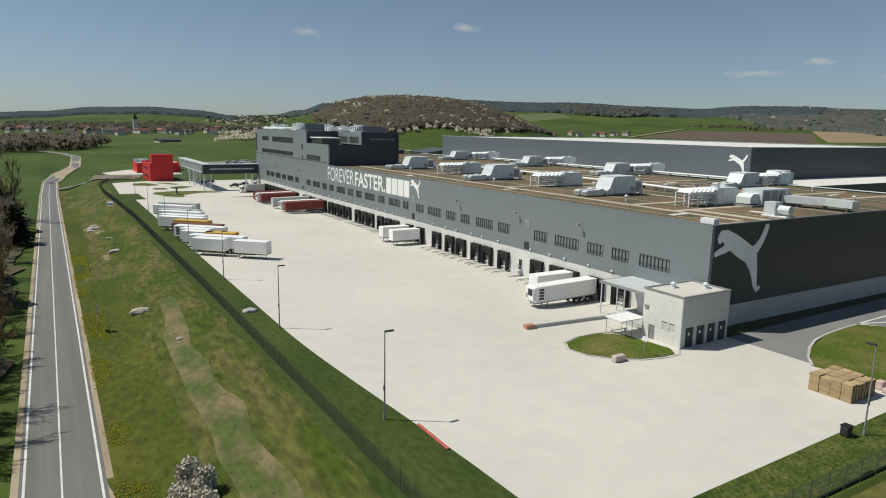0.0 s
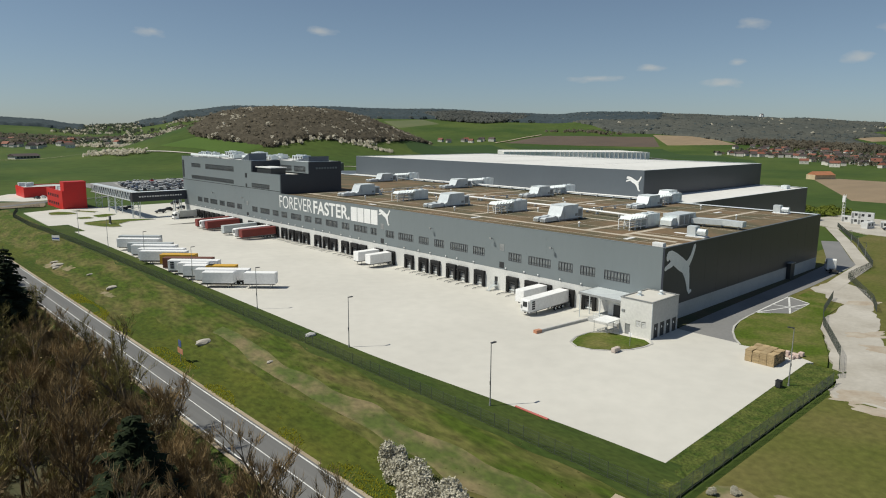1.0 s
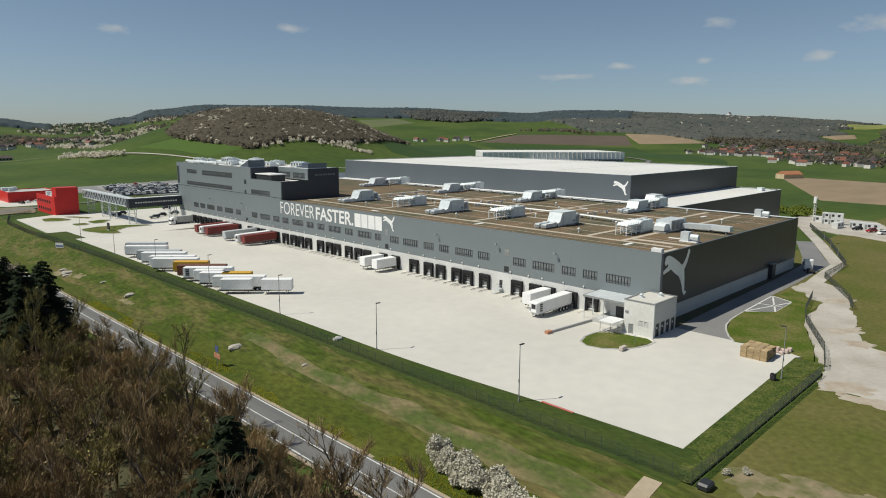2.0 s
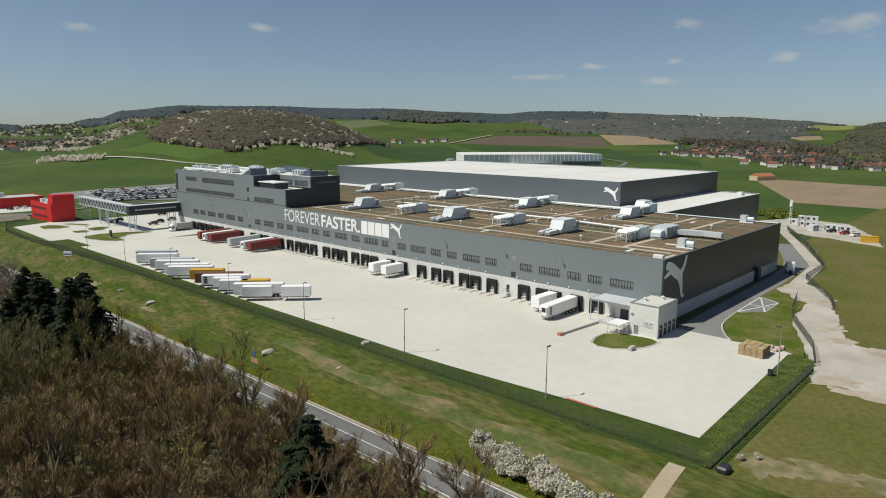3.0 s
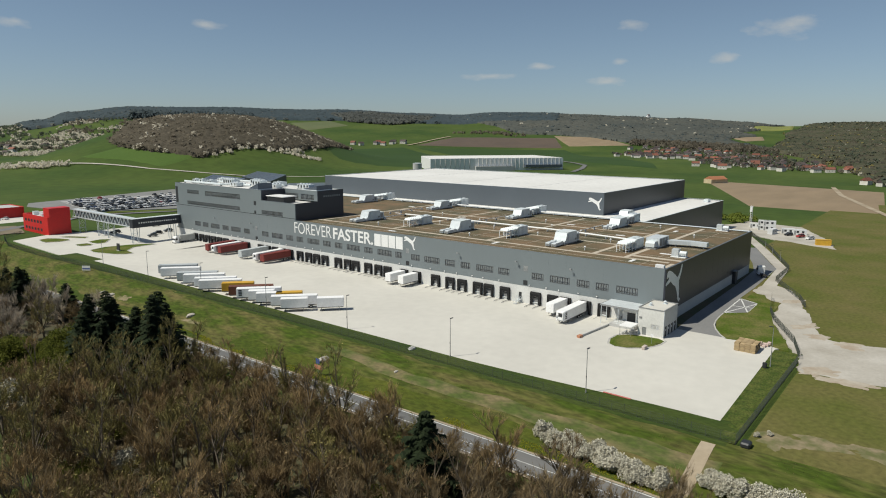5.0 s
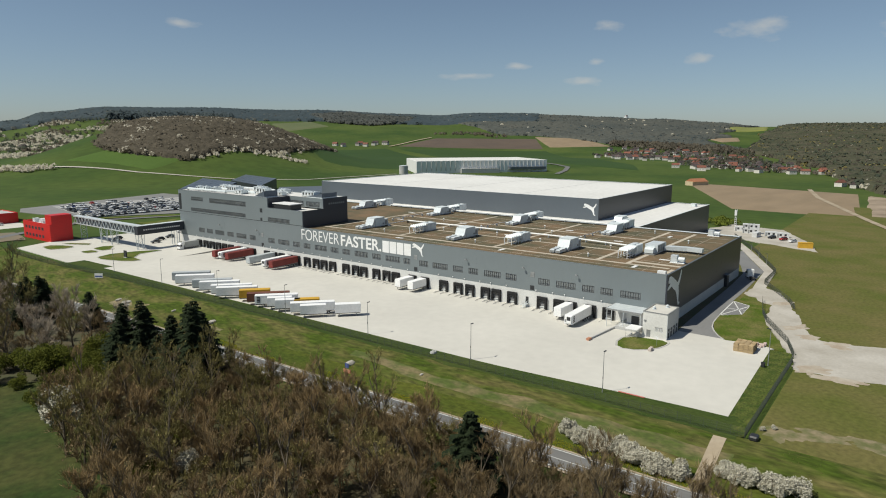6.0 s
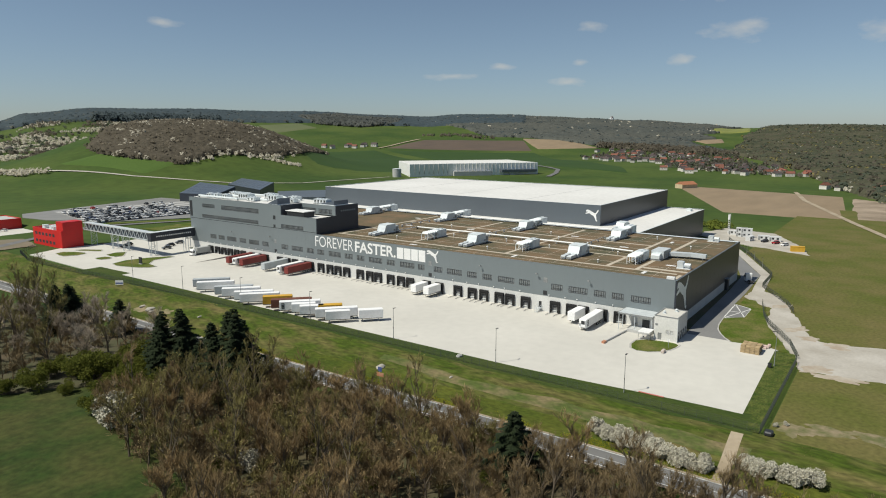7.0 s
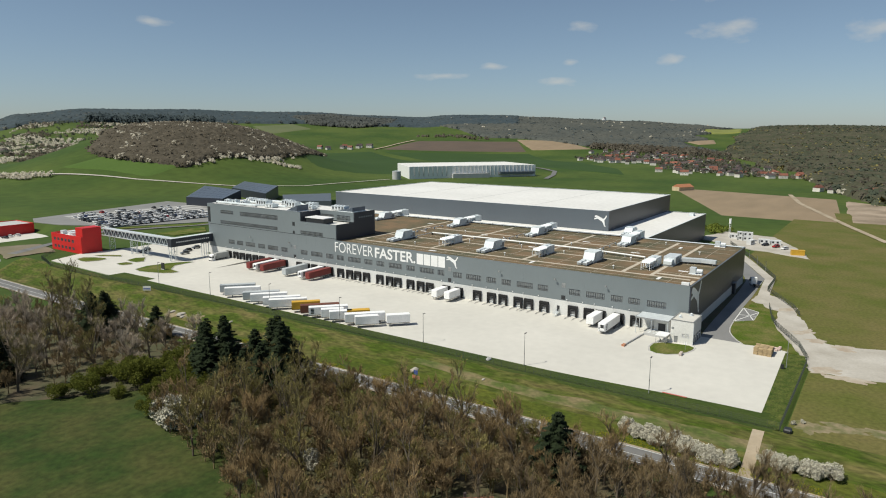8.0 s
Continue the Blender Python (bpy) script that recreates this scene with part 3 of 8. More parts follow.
draped("field_pale", [(1180, 1560), (1400, 1585), (1450, 1740), (1290, 1790)], 10, 10, 1.2, material("pale_meadow", (0.105, 0.120, 0.048), (0.085, 0.108, 0.038), 0.95, scale=0.01, fine=0.2), "pale dry meadow on the ridge", "field")
draped("field_green", [(1640, 1330), (1800, 1290), (1960, 1480), (1720, 1520)], 10, 10, 1.2, M_FIELD, "green valley meadow between the woods", "field")

# ---- more materials ----
M_BLACK = material("black_rubber", (0.012, 0.012, 0.013), rough=0.75, scale=0.8, fine=6)
M_STEEL = material("galvanised_steel", (0.68, 0.72, 0.73), (0.58, 0.62, 0.64), 0.45, 0.2, scale=0.8, fine=6)
M_UNIT = material("pale_sheet_metal", (0.72, 0.77, 0.78), (0.64, 0.69, 0.70), 0.5, 0.1, scale=0.5, fine=4)
M_STRIP = material("roof_walkway", (0.52, 0.46, 0.37), (0.42, 0.36, 0.28), 0.9, scale=0.4, fine=4)
M_SASH = material("grey_sash", (0.085, 0.09, 0.095), rough=0.5, scale=1, fine=6)
M_FRAME = material("dark_frame", (0.03, 0.032, 0.035), rough=0.5, scale=1, fine=6)
M_DOCKDOOR = material("dock_door", (0.24, 0.24, 0.24), (0.19, 0.19, 0.19), 0.6, scale=0.8, fine=6)
M_POLE = material("pole_grey", (0.33, 0.34, 0.34), rough=0.5, metal=0.3, scale=1, fine=8)
M_PH = material("pale_render", (0.70, 0.69, 0.655), (0.64, 0.63, 0.60), 0.85, scale=0.2, fine=2, contrast=0.5)
M_CONC2 = material("grey_concrete", (0.48, 0.48, 0.465), (0.42, 0.42, 0.41), 0.85, scale=0.15, fine=2)
M_HALL = material("slate_cladding", (0.100, 0.118, 0.136), (0.094, 0.110, 0.127), 0.5, scale=0.05, fine=0.8, stretch=(1, 1, 0.4), grain=(0.98, 1.02))


def glass_material(name, tint):
    m = bpy.data.materials.new(name)
    m.use_nodes = True
    b = m.node_tree.nodes["Principled BSDF"]
    b.inputs["Base Color"].default_value = (*tint, 1)
    b.inputs["Roughness"].default_value = 0.06
    b.inputs["Transmission Weight"].default_value = 0.45
    b.inputs["IOR"].default_value = 1.45
    return m


M_GLASS = glass_material("window_glass", (0.30, 0.33, 0.34))
M_SOLAR = material("solar_panel", (0.085, 0.105, 0.135), (0.105, 0.125, 0.155), 0.3, scale=0.3, fine=2)


def piece(name, mesh, parent, at=(0, 0, 0), turn=0.0, label=""):
    """One more object on a shared mesh, under a thing or a part."""
    ob = new(name, mesh)
    ob.parent = parent
    ob.matrix_basis = pose(*at, 0, 0, turn)
    return tagged(ob, label) if label else ob


def shared(name, bm, mat):
    me = bpy.data.meshes.new(name)
    bm.to_mesh(me)
    bm.free()
    me.materials.append(mat)
    return me


def wall_y(bm, x0, x1, y0, y1, z0, z1, openings):
    """A wall along y, x0 to x1 thick, with openings (ya, yb, za, zb) right through it."""
    ys = sorted({y0, y1, *[v for o in openings for v in o[:2]]})
    zs = sorted({z0, z1, *[min(max(v, z0), z1) for o in openings for v in o[2:]]})
    verts = {}

    def corner(x, j, k):
        if (x, j, k) not in verts:
            verts[x, j, k] = bm.verts.new((x, ys[j], zs[k]))
        return verts[x, j, k]

    def full(j, k):
        if not (0 <= j < len(ys) - 1 and 0 <= k < len(zs) - 1):
            return False
        y, z = (ys[j] + ys[j + 1]) / 2, (zs[k] + zs[k + 1]) / 2
        return not any(o[0] < y < o[1] and o[2] < z < o[3] for o in openings)

    for j in range(len(ys) - 1):
        for k in range(len(zs) - 1):
            if not full(j, k):
                continue
            bm.faces.new([corner(x0, *c) for c in ((j, k), (j, k + 1), (j + 1, k + 1), (j + 1, k))])
            bm.faces.new([corner(x1, *c) for c in ((j, k), (j + 1, k), (j + 1, k + 1), (j, k + 1))])
            for (dj, dk), (p, q) in (((-1, 0), ((j, k), (j, k + 1))), ((1, 0), ((j + 1, k + 1), (j + 1, k))), ((0, -1), ((j + 1, k), (j, k))), ((0, 1), ((j, k + 1), (j + 1, k + 1)))):
                if not full(j + dj, k + dk):
                    bm.faces.new((corner(x0, *p), corner(x1, *p), corner(x1, *q), corner(x0, *q)))
    bmesh.ops.recalc_face_normals(bm, faces=bm.faces[:])
    return bm


# ---- the warehouse ----
hall = thing("warehouse", "long grey clad logistics warehouse with loading docks and planted roof", "building")
L, D, H = 247.0, 89.0, 16.0
DOCKS = [17.3, 23.2, 29.7, 34.0, 40.0, 51.3, 57.6, 62.0, 68.5, 73.6, 80.0, 88.6, 94.6, 102.8, 107.5, 112.8, 119.5, 124.0, 129.4, 137.1, 142.2, 147.0, 152.5, 159.0, 163.5, 169.0, 174.0, 179.0, 189.0, 193.6, 198.6, 205.5, 210.5, 215.5, 220.5, 225.5, 231.0]
WINDOWS = [(7.6, 13.9), (16.3, 20.2), (22.3, 26.3), (28.6, 35.3), (37.6, 41.7), (50.0, 54.1), (56.2, 62.8), (65.4, 69.3), (71.8, 76.0), (78.5, 85.2), (87.4, 91.4), (95.9, 99.0), (100.9, 108.0), (110.7, 114.9), (117.5, 124.5), (127.2, 131.3), (133.8, 138.2), (140.6, 147.7), (150.6, 154.6), (157.0, 161.3), (163.9, 171.1), (173.6, 177.9), (187.1, 191.2), (193.8, 201.0), (203.3, 208.0), (210.6, 217.6), (219.8, 224.4), (226.3, 231.0)]
bm = bmesh.new()
wall_y(bm, 0.02, 0.45, 0.02, L, -1.6, 4.85, [(c - 1.5, c + 1.5, -0.6 + 0.9, 3.4) for c in DOCKS] + [(45.2, 46.3, 0.5, 2.7), (96.6, 97.7, 0.5, 2.7)])
part("plinth", bm, M_PLINTH, hall, "white painted concrete base with dock openings")
bm = bmesh.new()
box(bm, 0, 0.45, 0.45, L, 4.85, 7.4)
wall_y(bm, 0, 0.45, 0.45, L, 7.4, 9.5, [(a, b, 7.4, 9.5) for a, b in WINDOWS])
box(bm, 0, 0.45, 0.45, L, 9.5, H)
part("facade", bm, M_CLAD, hall, "grey metal cladding above the docks")
part("gable_wall", boxes((0, D, 0, 0.45, 3.4, H)), M_DARK, hall, "anthracite metal cladding of the gable")
part("gable_plinth", boxes((0.02, D - 0.02, 0.03, 0.45, -1.6, 3.4)), M_CONC2, hall, "bare grey concrete base of the gable")
part("rear_wall", boxes((D - 0.45, D, 0.45, L, -1.6, H), (0.45, D - 0.45, L - 0.45, L, -1.6, H)), M_HALL, hall)
part("hall_floor", boxes((0.5, D - 0.5, 0.5, L - 0.5, -0.2, 0.3)), M_CONC2, hall)
part("roof", boxes((0.45, D - 0.45, 0.45, L - 0.45, 15.2, 15.75)), M_SEDUM, hall, "planted roof of brown sedum")
part("parapet", boxes((-0.03, 0.55, -0.03, L, H, H + 0.05)), M_CLAD, hall, "grey metal parapet capping")
part("parapet", boxes((0.55, D + 0.03, -0.03, 0.55, H, H + 0.05)), M_HALL, hall, "slate metal parapet capping")
part("parapet", boxes((D - 2.2, D + 0.03, 0.55, L, H, H + 0.06)), M_UNIT, hall, "pale metal parapet capping")

# thin joints between the cladding panels of the facade
joint = shared("panel_joint", boxes((-0.008, 0.0, -0.015, 0.015, 9.6, 15.95)), M_CLAD)
for k in range(1, 41):
    piece("panel_joint", joint, hall, (0, 6.0 * k, 0))
joint = shared("panel_joint", boxes((-0.015, 0.015, -0.008, 0.0, 3.5, 15.95)), M_DARK)
for k in range(1, 15):
    piece("panel_joint", joint, hall, (6.0 * k, 0, 0))

# windows with their bars
win_cache = {}


def facade_window(a, b, z0, z1, parent, x=0.0):
    w = round(b - a, 1)
    key = (w, round(z1 - z0, 2))
    if key not in win_cache:
        n = max(3, round(w / 0.82))
        cells = [(w * k / n + (0.10 if k == 0 else 0.045), w * (k + 1) / n - (0.10 if k == n - 1 else 0.045), q0, q1) for k in range(n) for q0, q1 in ((0.12, key[1] * 0.30 - 0.03), (key[1] * 0.30 + 0.03, key[1] - 0.10))]
        fr = wall_y(bmesh.new(), -0.05, 0.22, 0, w, 0, key[1], cells)
        pane = bmesh.new()
        box(pane, 0.10, 0.13, 0.08, w / n - 0.02, 0.08, key[1] - 0.08)
        win_cache[key] = (shared("window", fr, M_SASH), shared("pane", pane, M_GLASS), n)
    fr, pane, n = win_cache[key]
    w_ob = piece("window", fr, parent, (x, a, z0))
    for k in range(n):
        piece("pane", pane, w_ob, (0, w * k / n, 0))


for a, b in WINDOWS:
    facade_window(a, b, 7.4, 9.5, hall)
hatch = shared("wall_hatch", boxes((-0.06, 0.1, 0, 1.5, 0, 1.5)), M_FRAME)
vent = shared("wall_vent", boxes((-0.05, 0.1, 0, 1.5, 0, 1.7), (-0.08, -0.05, 0.1, 1.4, 0.3, 0.4), (-0.08, -0.05, 0.1, 1.4, 0.7, 0.8), (-0.08, -0.05, 0.1, 1.4, 1.1, 1.2)), M_POLE)
for y in (43.2, 92.4, 181.3):
    piece("wall_hatch", hatch, hall, (0, y, 5.2))
    piece("wall_vent", vent, hall, (0, y, 9.6), label="grey louvred vent")

# loading docks
SHELTER = shared("dock_shelter", boxes((-0.75, 0.02, -1.78, 1.78, 3.5, 4.25)), M_BLACK)
CHEEK = shared("side_cushion", boxes((-0.75, 0.02, -0.19, 0.19, 0.2, 3.5)), M_BLACK)
FLAP = shared("side_flap", boxes((-0.62, -0.55, -0.20, 0.20, 0.4, 3.5)), M_BLACK)
CURTAIN = shared("head_curtain", boxes((-0.60, -0.52, -1.0, 1.0, 2.95, 3.5)), M_BLACK)
DOOR = shared("dock_door", boxes((0.10, 0.18, -1.5, 1.5, 0.9, 4.0)), M_DOCKDOOR)
DOOR_WINDOW = shared("door_window", boxes((0.08, 0.10, -0.9, 0.9, 2.25, 2.6)), M_FRAME)
DOOR_SEAM = shared("door_seam", boxes((0.09, 0.10, -1.48, 1.48, -0.02, 0.02)), M_FRAME)
BUFFER = shared("buffer", boxes((-0.35, 0.02, -0.15, 0.15, 0.55, 1.15)), M_BLACK)
LIP = shared("dock_lip", boxes((-0.25, 0.4, -1.0, 1.0, 0.85, 0.98)), M_STEEL)
bm = bmesh.new()
tube(bm, (0.02, 0, 0.1), (-0.18, 0, 0.1), 0.10, 0.10, 8)
tube(bm, (-0.18, 0, 0.1), (-0.26, 0, 0.1), 0.22, 0.22, 10)
tube(bm, (-0.26, 0, 0.1), (-0.38, 0, 0.1), 0.22, 0.12, 10)
LAMP = shared("wall_lamp", bm, M_WHITE)
GUIDE = bmesh.new()
tube(GUIDE, (-3.9, 0, 0.28), (-0.6, 0, 0.28), 0.09, seg=6)
tube(GUIDE, (-3.9, 0, 0.28), (-4.3, 0.12, 0.0), 0.09, seg=6)
for x in (-3.2, -1.2):
    tube(GUIDE, (x, 0, -0.1), (x, 0, 0.28), 0.07, seg=6)
GUIDE = shared("wheel_guide", GUIDE, M_POLE)
for c in DOCKS:
    s = piece("dock_shelter", SHELTER, hall, (0, c, -0.75), label="black rubber dock shelter")
    piece("dock_door", DOOR, s)
    piece("door_window", DOOR_WINDOW, s)
    for z in (1.4, 1.9):
        piece("door_seam", DOOR_SEAM, s, (0, 0, z))
    piece("head_curtain", CURTAIN, s)
    for side in (-1, 1):
        piece("side_cushion", CHEEK, s, (0, 1.59 * side, 0))
        piece("side_flap", FLAP, s, (0, 1.21 * side, 0))
    piece("buffer", BUFFER, s, (0, -1.25, 0))
    piece("buffer", BUFFER, s, (0, 1.25, 0))
    piece("dock_lip", LIP, s)
    piece("wall_lamp", LAMP, hall, (0, c + 2.4, 5.25), label="small white wall lamp")
    for side in (-1.45, 1.45):
        g = new("wheel_guide", GUIDE)
        g.matrix_basis = pose(0, c + side, -0.66)
        tagged(g, "grey steel wheel guide on the concrete before a dock", "wheel guide", "wheel guides")
flood = bmesh.new()
tube(flood, (0, 0, 0), (-0.9, 0, 0.3), 0.06, seg=6)
box(flood, -1.25, -0.85, -0.3, 0.3, 0.05, 0.5)
FLOOD = shared("floodlight", flood, M_POLE)
for y in (28.0, 47.0, 70.0, 185.0, 213.0):
    piece("floodlight", FLOOD, hall, (0, y, 12.2), label="grey floodlight on a bracket")


def side_stair(y):
    """Steel steps and a landing to a door between the docks."""
    st = thing("steel_stair", "galvanised steel stair with handrails to a door in the base", "stair", place=(0, y, -0.66))
    bm = bmesh.new()
    for k in range(6):
        box(bm, -3.1 + 0.30 * k, -2.78 + 0.30 * k, -0.55, 0.55, 0.17 * (k + 1) - 0.04, 0.17 * (k + 1))
    box(bm, -1.3, 0.0, -0.7, 0.7, 1.10, 1.18)
    part("tread", bm, M_STEEL, st)
    for side in (-0.62, 0.62):
        bm = bmesh.new()
        tube(bm, (-3.1, side, 0.95), (-1.3, side, 2.1), 0.04, seg=6)
        tube(bm, (-1.3, side, 2.1), (-0.05, side, 2.1), 0.04, seg=6)
        for x, z in ((-3.0, 0.0), (-2.1, 0.5), (-1.25, 0.0), (-0.1, 0.0)):
            tube(bm, (x, side, z), (x, side, min(2.1, 0.98 + (x + 3.1) * 0.63)), 0.04, seg=6)
        part("handrail", bm, M_STEEL, st)
    part("door", boxes((0.0, 0.06, -0.5, 0.5, 1.18, 3.3), (-0.05, 0.0, 0.3, 0.42, 2.2, 2.3)), M_FRAME, hall).location = (0.0, y, -0.66)


side_stair(45.75)
side_stair(97.15)

# writing on the facade
def letters(name, body, y_left, y_right, z0, z1, bold, label):
    cu = bpy.data.curves.new(name, "FONT")
    cu.body, cu.size, cu.extrude, cu.offset = body, 1.0, 0.02, bold
    tmp = new(name, cu)
    bpy.context.view_layer.update()
    me = bpy.data.meshes.new_from_object(tmp.evaluated_get(bpy.context.evaluated_depsgraph_get()))
    bpy.data.objects.remove(tmp)
    xs, ys = [v.co.x for v in me.vertices], [v.co.y for v in me.vertices]
    for v in me.vertices:
        u = (v.co.x - min(xs)) / (max(xs) - min(xs))
        w = (v.co.y - min(ys)) / (max(ys) - min(ys))
        v.co = (-0.03 - (0.02 if v.co.z > 0 else 0.0), y_left + (y_right - y_left) * u, z0 + (z1 - z0) * w)
    me.materials.append(M_WHITE)
    ob = new(name, me)
    ob.parent = hall
    return tagged(ob, label)


letters("lettering", "FOREVER", 155.8, 133.2, 10.9, 15.5, -0.004, "thin white capital letters on the facade")
letters("lettering", "FASTER.", 132.2, 110.3, 10.7, 15.3, 0.022, "bold white capital letters on the facade")
for k in range(4):
    top = 109.6 - 3.62 * k
    part("sign_block", boxes((-0.06, 0.0, top - 3.3, top, 10.6, 15.1)), M_WHITE, hall, "plain white block of the facade sign")


def emblem(name, parent, at, turn, s, label):
    """A plain emblem of white tapered strokes that bend and flow into one another."""
    bm = bmesh.new()
    strokes = (
        [(1.3, 14.5, 0.7), (2.4, 14.3, 1.0), (4.2, 13.3, 1.35), (6.6, 12.0, 1.45), (8.8, 10.9, 1.35), (10.1, 9.9, 0.9)],
        [(3.6, 12.9, 0.9), (2.3, 12.2, 0.6), (1.1, 11.9, 0.45), (0.4, 11.6, 0.4)],
        [(8.6, 11.0, 1.0), (10.3, 11.9, 0.75), (11.3, 13.0, 0.6), (12.0, 14.2, 0.55), (12.5, 15.3, 0.5)],
        [(8.9, 10.6, 1.35), (9.9, 8.9, 1.0), (10.4, 7.2, 0.65), (10.7, 5.9, 0.5), (11.3, 5.2, 0.45), (12.0, 5.5, 0.3)],
        [(1.2, 14.2, 0.55), (1.3, 13.4, 0.4)])
    for n, line in enumerate(strokes):
        left, right = [], []
        for k, (x, z, r) in enumerate(line):
            (ax, az, _), (bx, bz, _) = line[max(k - 1, 0)], line[min(k + 1, len(line) - 1)]
            d = Vector((bx - ax, bz - az)).normalized()
            left.append((x - d.y * r, z + d.x * r))
            right.append((x + d.y * r, z - d.x * r))
        d = (Vector(line[0][:2]) - Vector(line[1][:2])).normalized() * line[0][2] * 0.7
        e = (Vector(line[-1][:2]) - Vector(line[-2][:2])).normalized() * line[-1][2] * 0.7
        pts = [(line[0][0] + d.x, line[0][1] + d.y)] + left + [(line[-1][0] + e.x, line[-1][1] + e.y)] + right[::-1]
        lo = [bm.verts.new((x * s, 0.0, z * s)) for x, z in pts]
        hi = [bm.verts.new((x * s, -0.04 - 0.006 * n, z * s)) for x, z in pts]
        bm.faces.new(hi)
        for k in range(len(pts)):
            bm.faces.new((lo[k], lo[(k + 1) % len(pts)], hi[(k + 1) % len(pts)], hi[k]))
    bmesh.ops.recalc_face_normals(bm, faces=bm.faces[:])
    ob = part(name, bm, M_WHITE, parent, label)
    ob.matrix_basis = pose(*at, 0, 0, turn)
    return ob


emblem("emblem", hall, (0, -0.02, 0), 0, 1.0, "large plain white emblem on the gable")
emblem("emblem", hall, (-0.03, 94.9, 8.9), -90, 0.44, "plain white emblem on the facade")

# dark porch at a door in the gable, and a white box on the roof's corner
porch = part("porch", boxes((66.2, 69.0, -1.1, -0.002, -0.3, 4.4)), M_FRAME, hall, "dark porch over a gable door")
part("porch_roof", boxes((66.0, 69.2, -1.3, -0.002, 4.4, 4.55)), M_POLE, porch)
rb = thing("roof_box", "white metal box on the roof's corner", "roof unit", place=(1.6, 1.6, 15.78))
part("housing", boxes((-0.6, 0.6, -0.5, 1.9, 0.1, 0.95)), M_WHITE, rb)
part("feet", boxes((-0.7, 0.7, -0.4, -0.2, 0, 0.1), (-0.7, 0.7, 1.5, 1.7, 0, 0.1)), M_POLE, rb)

# canopy and entrance beside the pump house
cp = thing("entrance_canopy", "flat steel canopy on posts over a side entrance", "canopy", place=(0, 0, 0))
part("canopy_roof", boxes((-7.2, -0.05, 4.6, 15.2, 5.15, 5.4)), M_STEEL, cp, "pale sheet metal canopy roof")
part("fascia", boxes((-7.3, -7.2, 4.5, 15.3, 5.0, 5.45), (-7.2, -0.05, 15.2, 15.3, 5.0, 5.45), (-7.2, -0.05, 4.5, 4.6, 5.0, 5.45)), M_POLE, cp)
for x, y in ((-7.0, 15.0), (-7.0, 10.0), (-7.0, 4.8), (-3.4, 15.0)):
    bm = bmesh.new()
    tube(bm, (x, y, -0.6), (x, y, 5.15), 0.11, seg=8)
    part("post", bm, M_STEEL, cp)
bm = bmesh.new()
for z in (1.0, 1.5, 2.0):
    tube(bm, (-8.4, 4.8, z), (-8.4, 10.5, z), 0.035, seg=6)
for y in (4.8, 6.7, 8.6, 10.5):
    tube(bm, (-8.4, y, -0.2), (-8.4, y, 2.0), 0.035, seg=6)
part("railing", bm, M_STEEL, cp)
part("ramp", boxes((-8.6, -0.05, 4.7, 11.8, -0.6, 0.9)), M_CONC2, cp, "grey concrete loading ramp")
part("glazed_lobby", boxes((-4.0, -0.05, 5.0, 10.0, 0.95, 4.6)), M_PLINTH, cp, "white lobby under the canopy")
part("lobby_door", boxes((-4.06, -4.0, 6.3, 8.6, 0.95, 3.4)), M_FRAME, cp)

# roof: walkways, plant, pipes
for strip in ((9.6, 11.0, 3, 152, 15.75, 15.80), (14, 16, 1, 15.5, 15.75, 15.795), *[(11.0, 84, y - 0.7, y + 0.7, 15.75, 15.79) for y in (16.3, 26.5, 66, 110, 150)], (58.5, 59.9, 27.3, 149.2, 15.75, 15.785), (30, 31.2, 27.3, 149.2, 15.75, 15.785), (1.0, 9.6, 1.0, 2.2, 15.75, 15.79)):
    part("walkway", boxes(strip), M_STRIP, hall, "pale slab walkway across the planted roof")
SLAB = shared("roof_slab", boxes((0, 3.4, 0, 1.1, 15.75, 15.84)), M_WHITE)
for x, y in ((46, 18), (50, 33), (70, 22), (64, 60), (38, 74), (55, 108), (48, 139), (72, 152), (24, 7), (5.5, 12), (6, 60), (6.2, 104)):
    piece("roof_slab", SLAB, hall, (x, y, 0), random.choice((0, 90)))


WIRE_X = shared("conductor_wire", boxes((1.5, 86, -0.06, 0.06, 15.75, 15.80)), M_STRIP)
WIRE_Y = shared("conductor_wire", boxes((-0.06, 0.06, 2, 150, 15.75, 15.797)), M_STRIP)
for y in (8.5, 35, 44, 52, 60, 75, 83, 92, 100, 119, 128, 136, 144):
    piece("conductor_wire", WIRE_X, hall, (0, y, 0))
for x in (5.2, 18.5, 37, 49, 68, 78):
    piece("conductor_wire", WIRE_Y, hall, (x, 0, 0))
bm = bmesh.new()
tube(bm, (0, 0, 0), (0, 0, 1.0), 0.16, seg=8)
part_pipe = shared("pipe", bm, M_STEEL)
bm = bmesh.new()
tube(bm, (0, 0, 1.0), (0, 0, 1.15), 0.38, 0.38, 10)
tube(bm, (0, 0, 1.15), (0, 0, 1.35), 0.38, 0.10, 10)
part_cowl = shared("cowl", bm, M_WHITE)
for x, y in ((33, 31), (45, 48), (31, 58), (52, 64), (34, 79), (47, 95), (32, 104), (55, 121), (36, 140), (14, 31), (14, 76), (14, 121), (60, 12), (76, 30), (63, 73)):
    v = thing("roof_vent", "small pale mushroom vent on the planted roof", "roof vent", "roof vents", place=(x, y, 15.75))
    piece("pipe", part_pipe, v)
    piece("cowl", part_cowl, v)


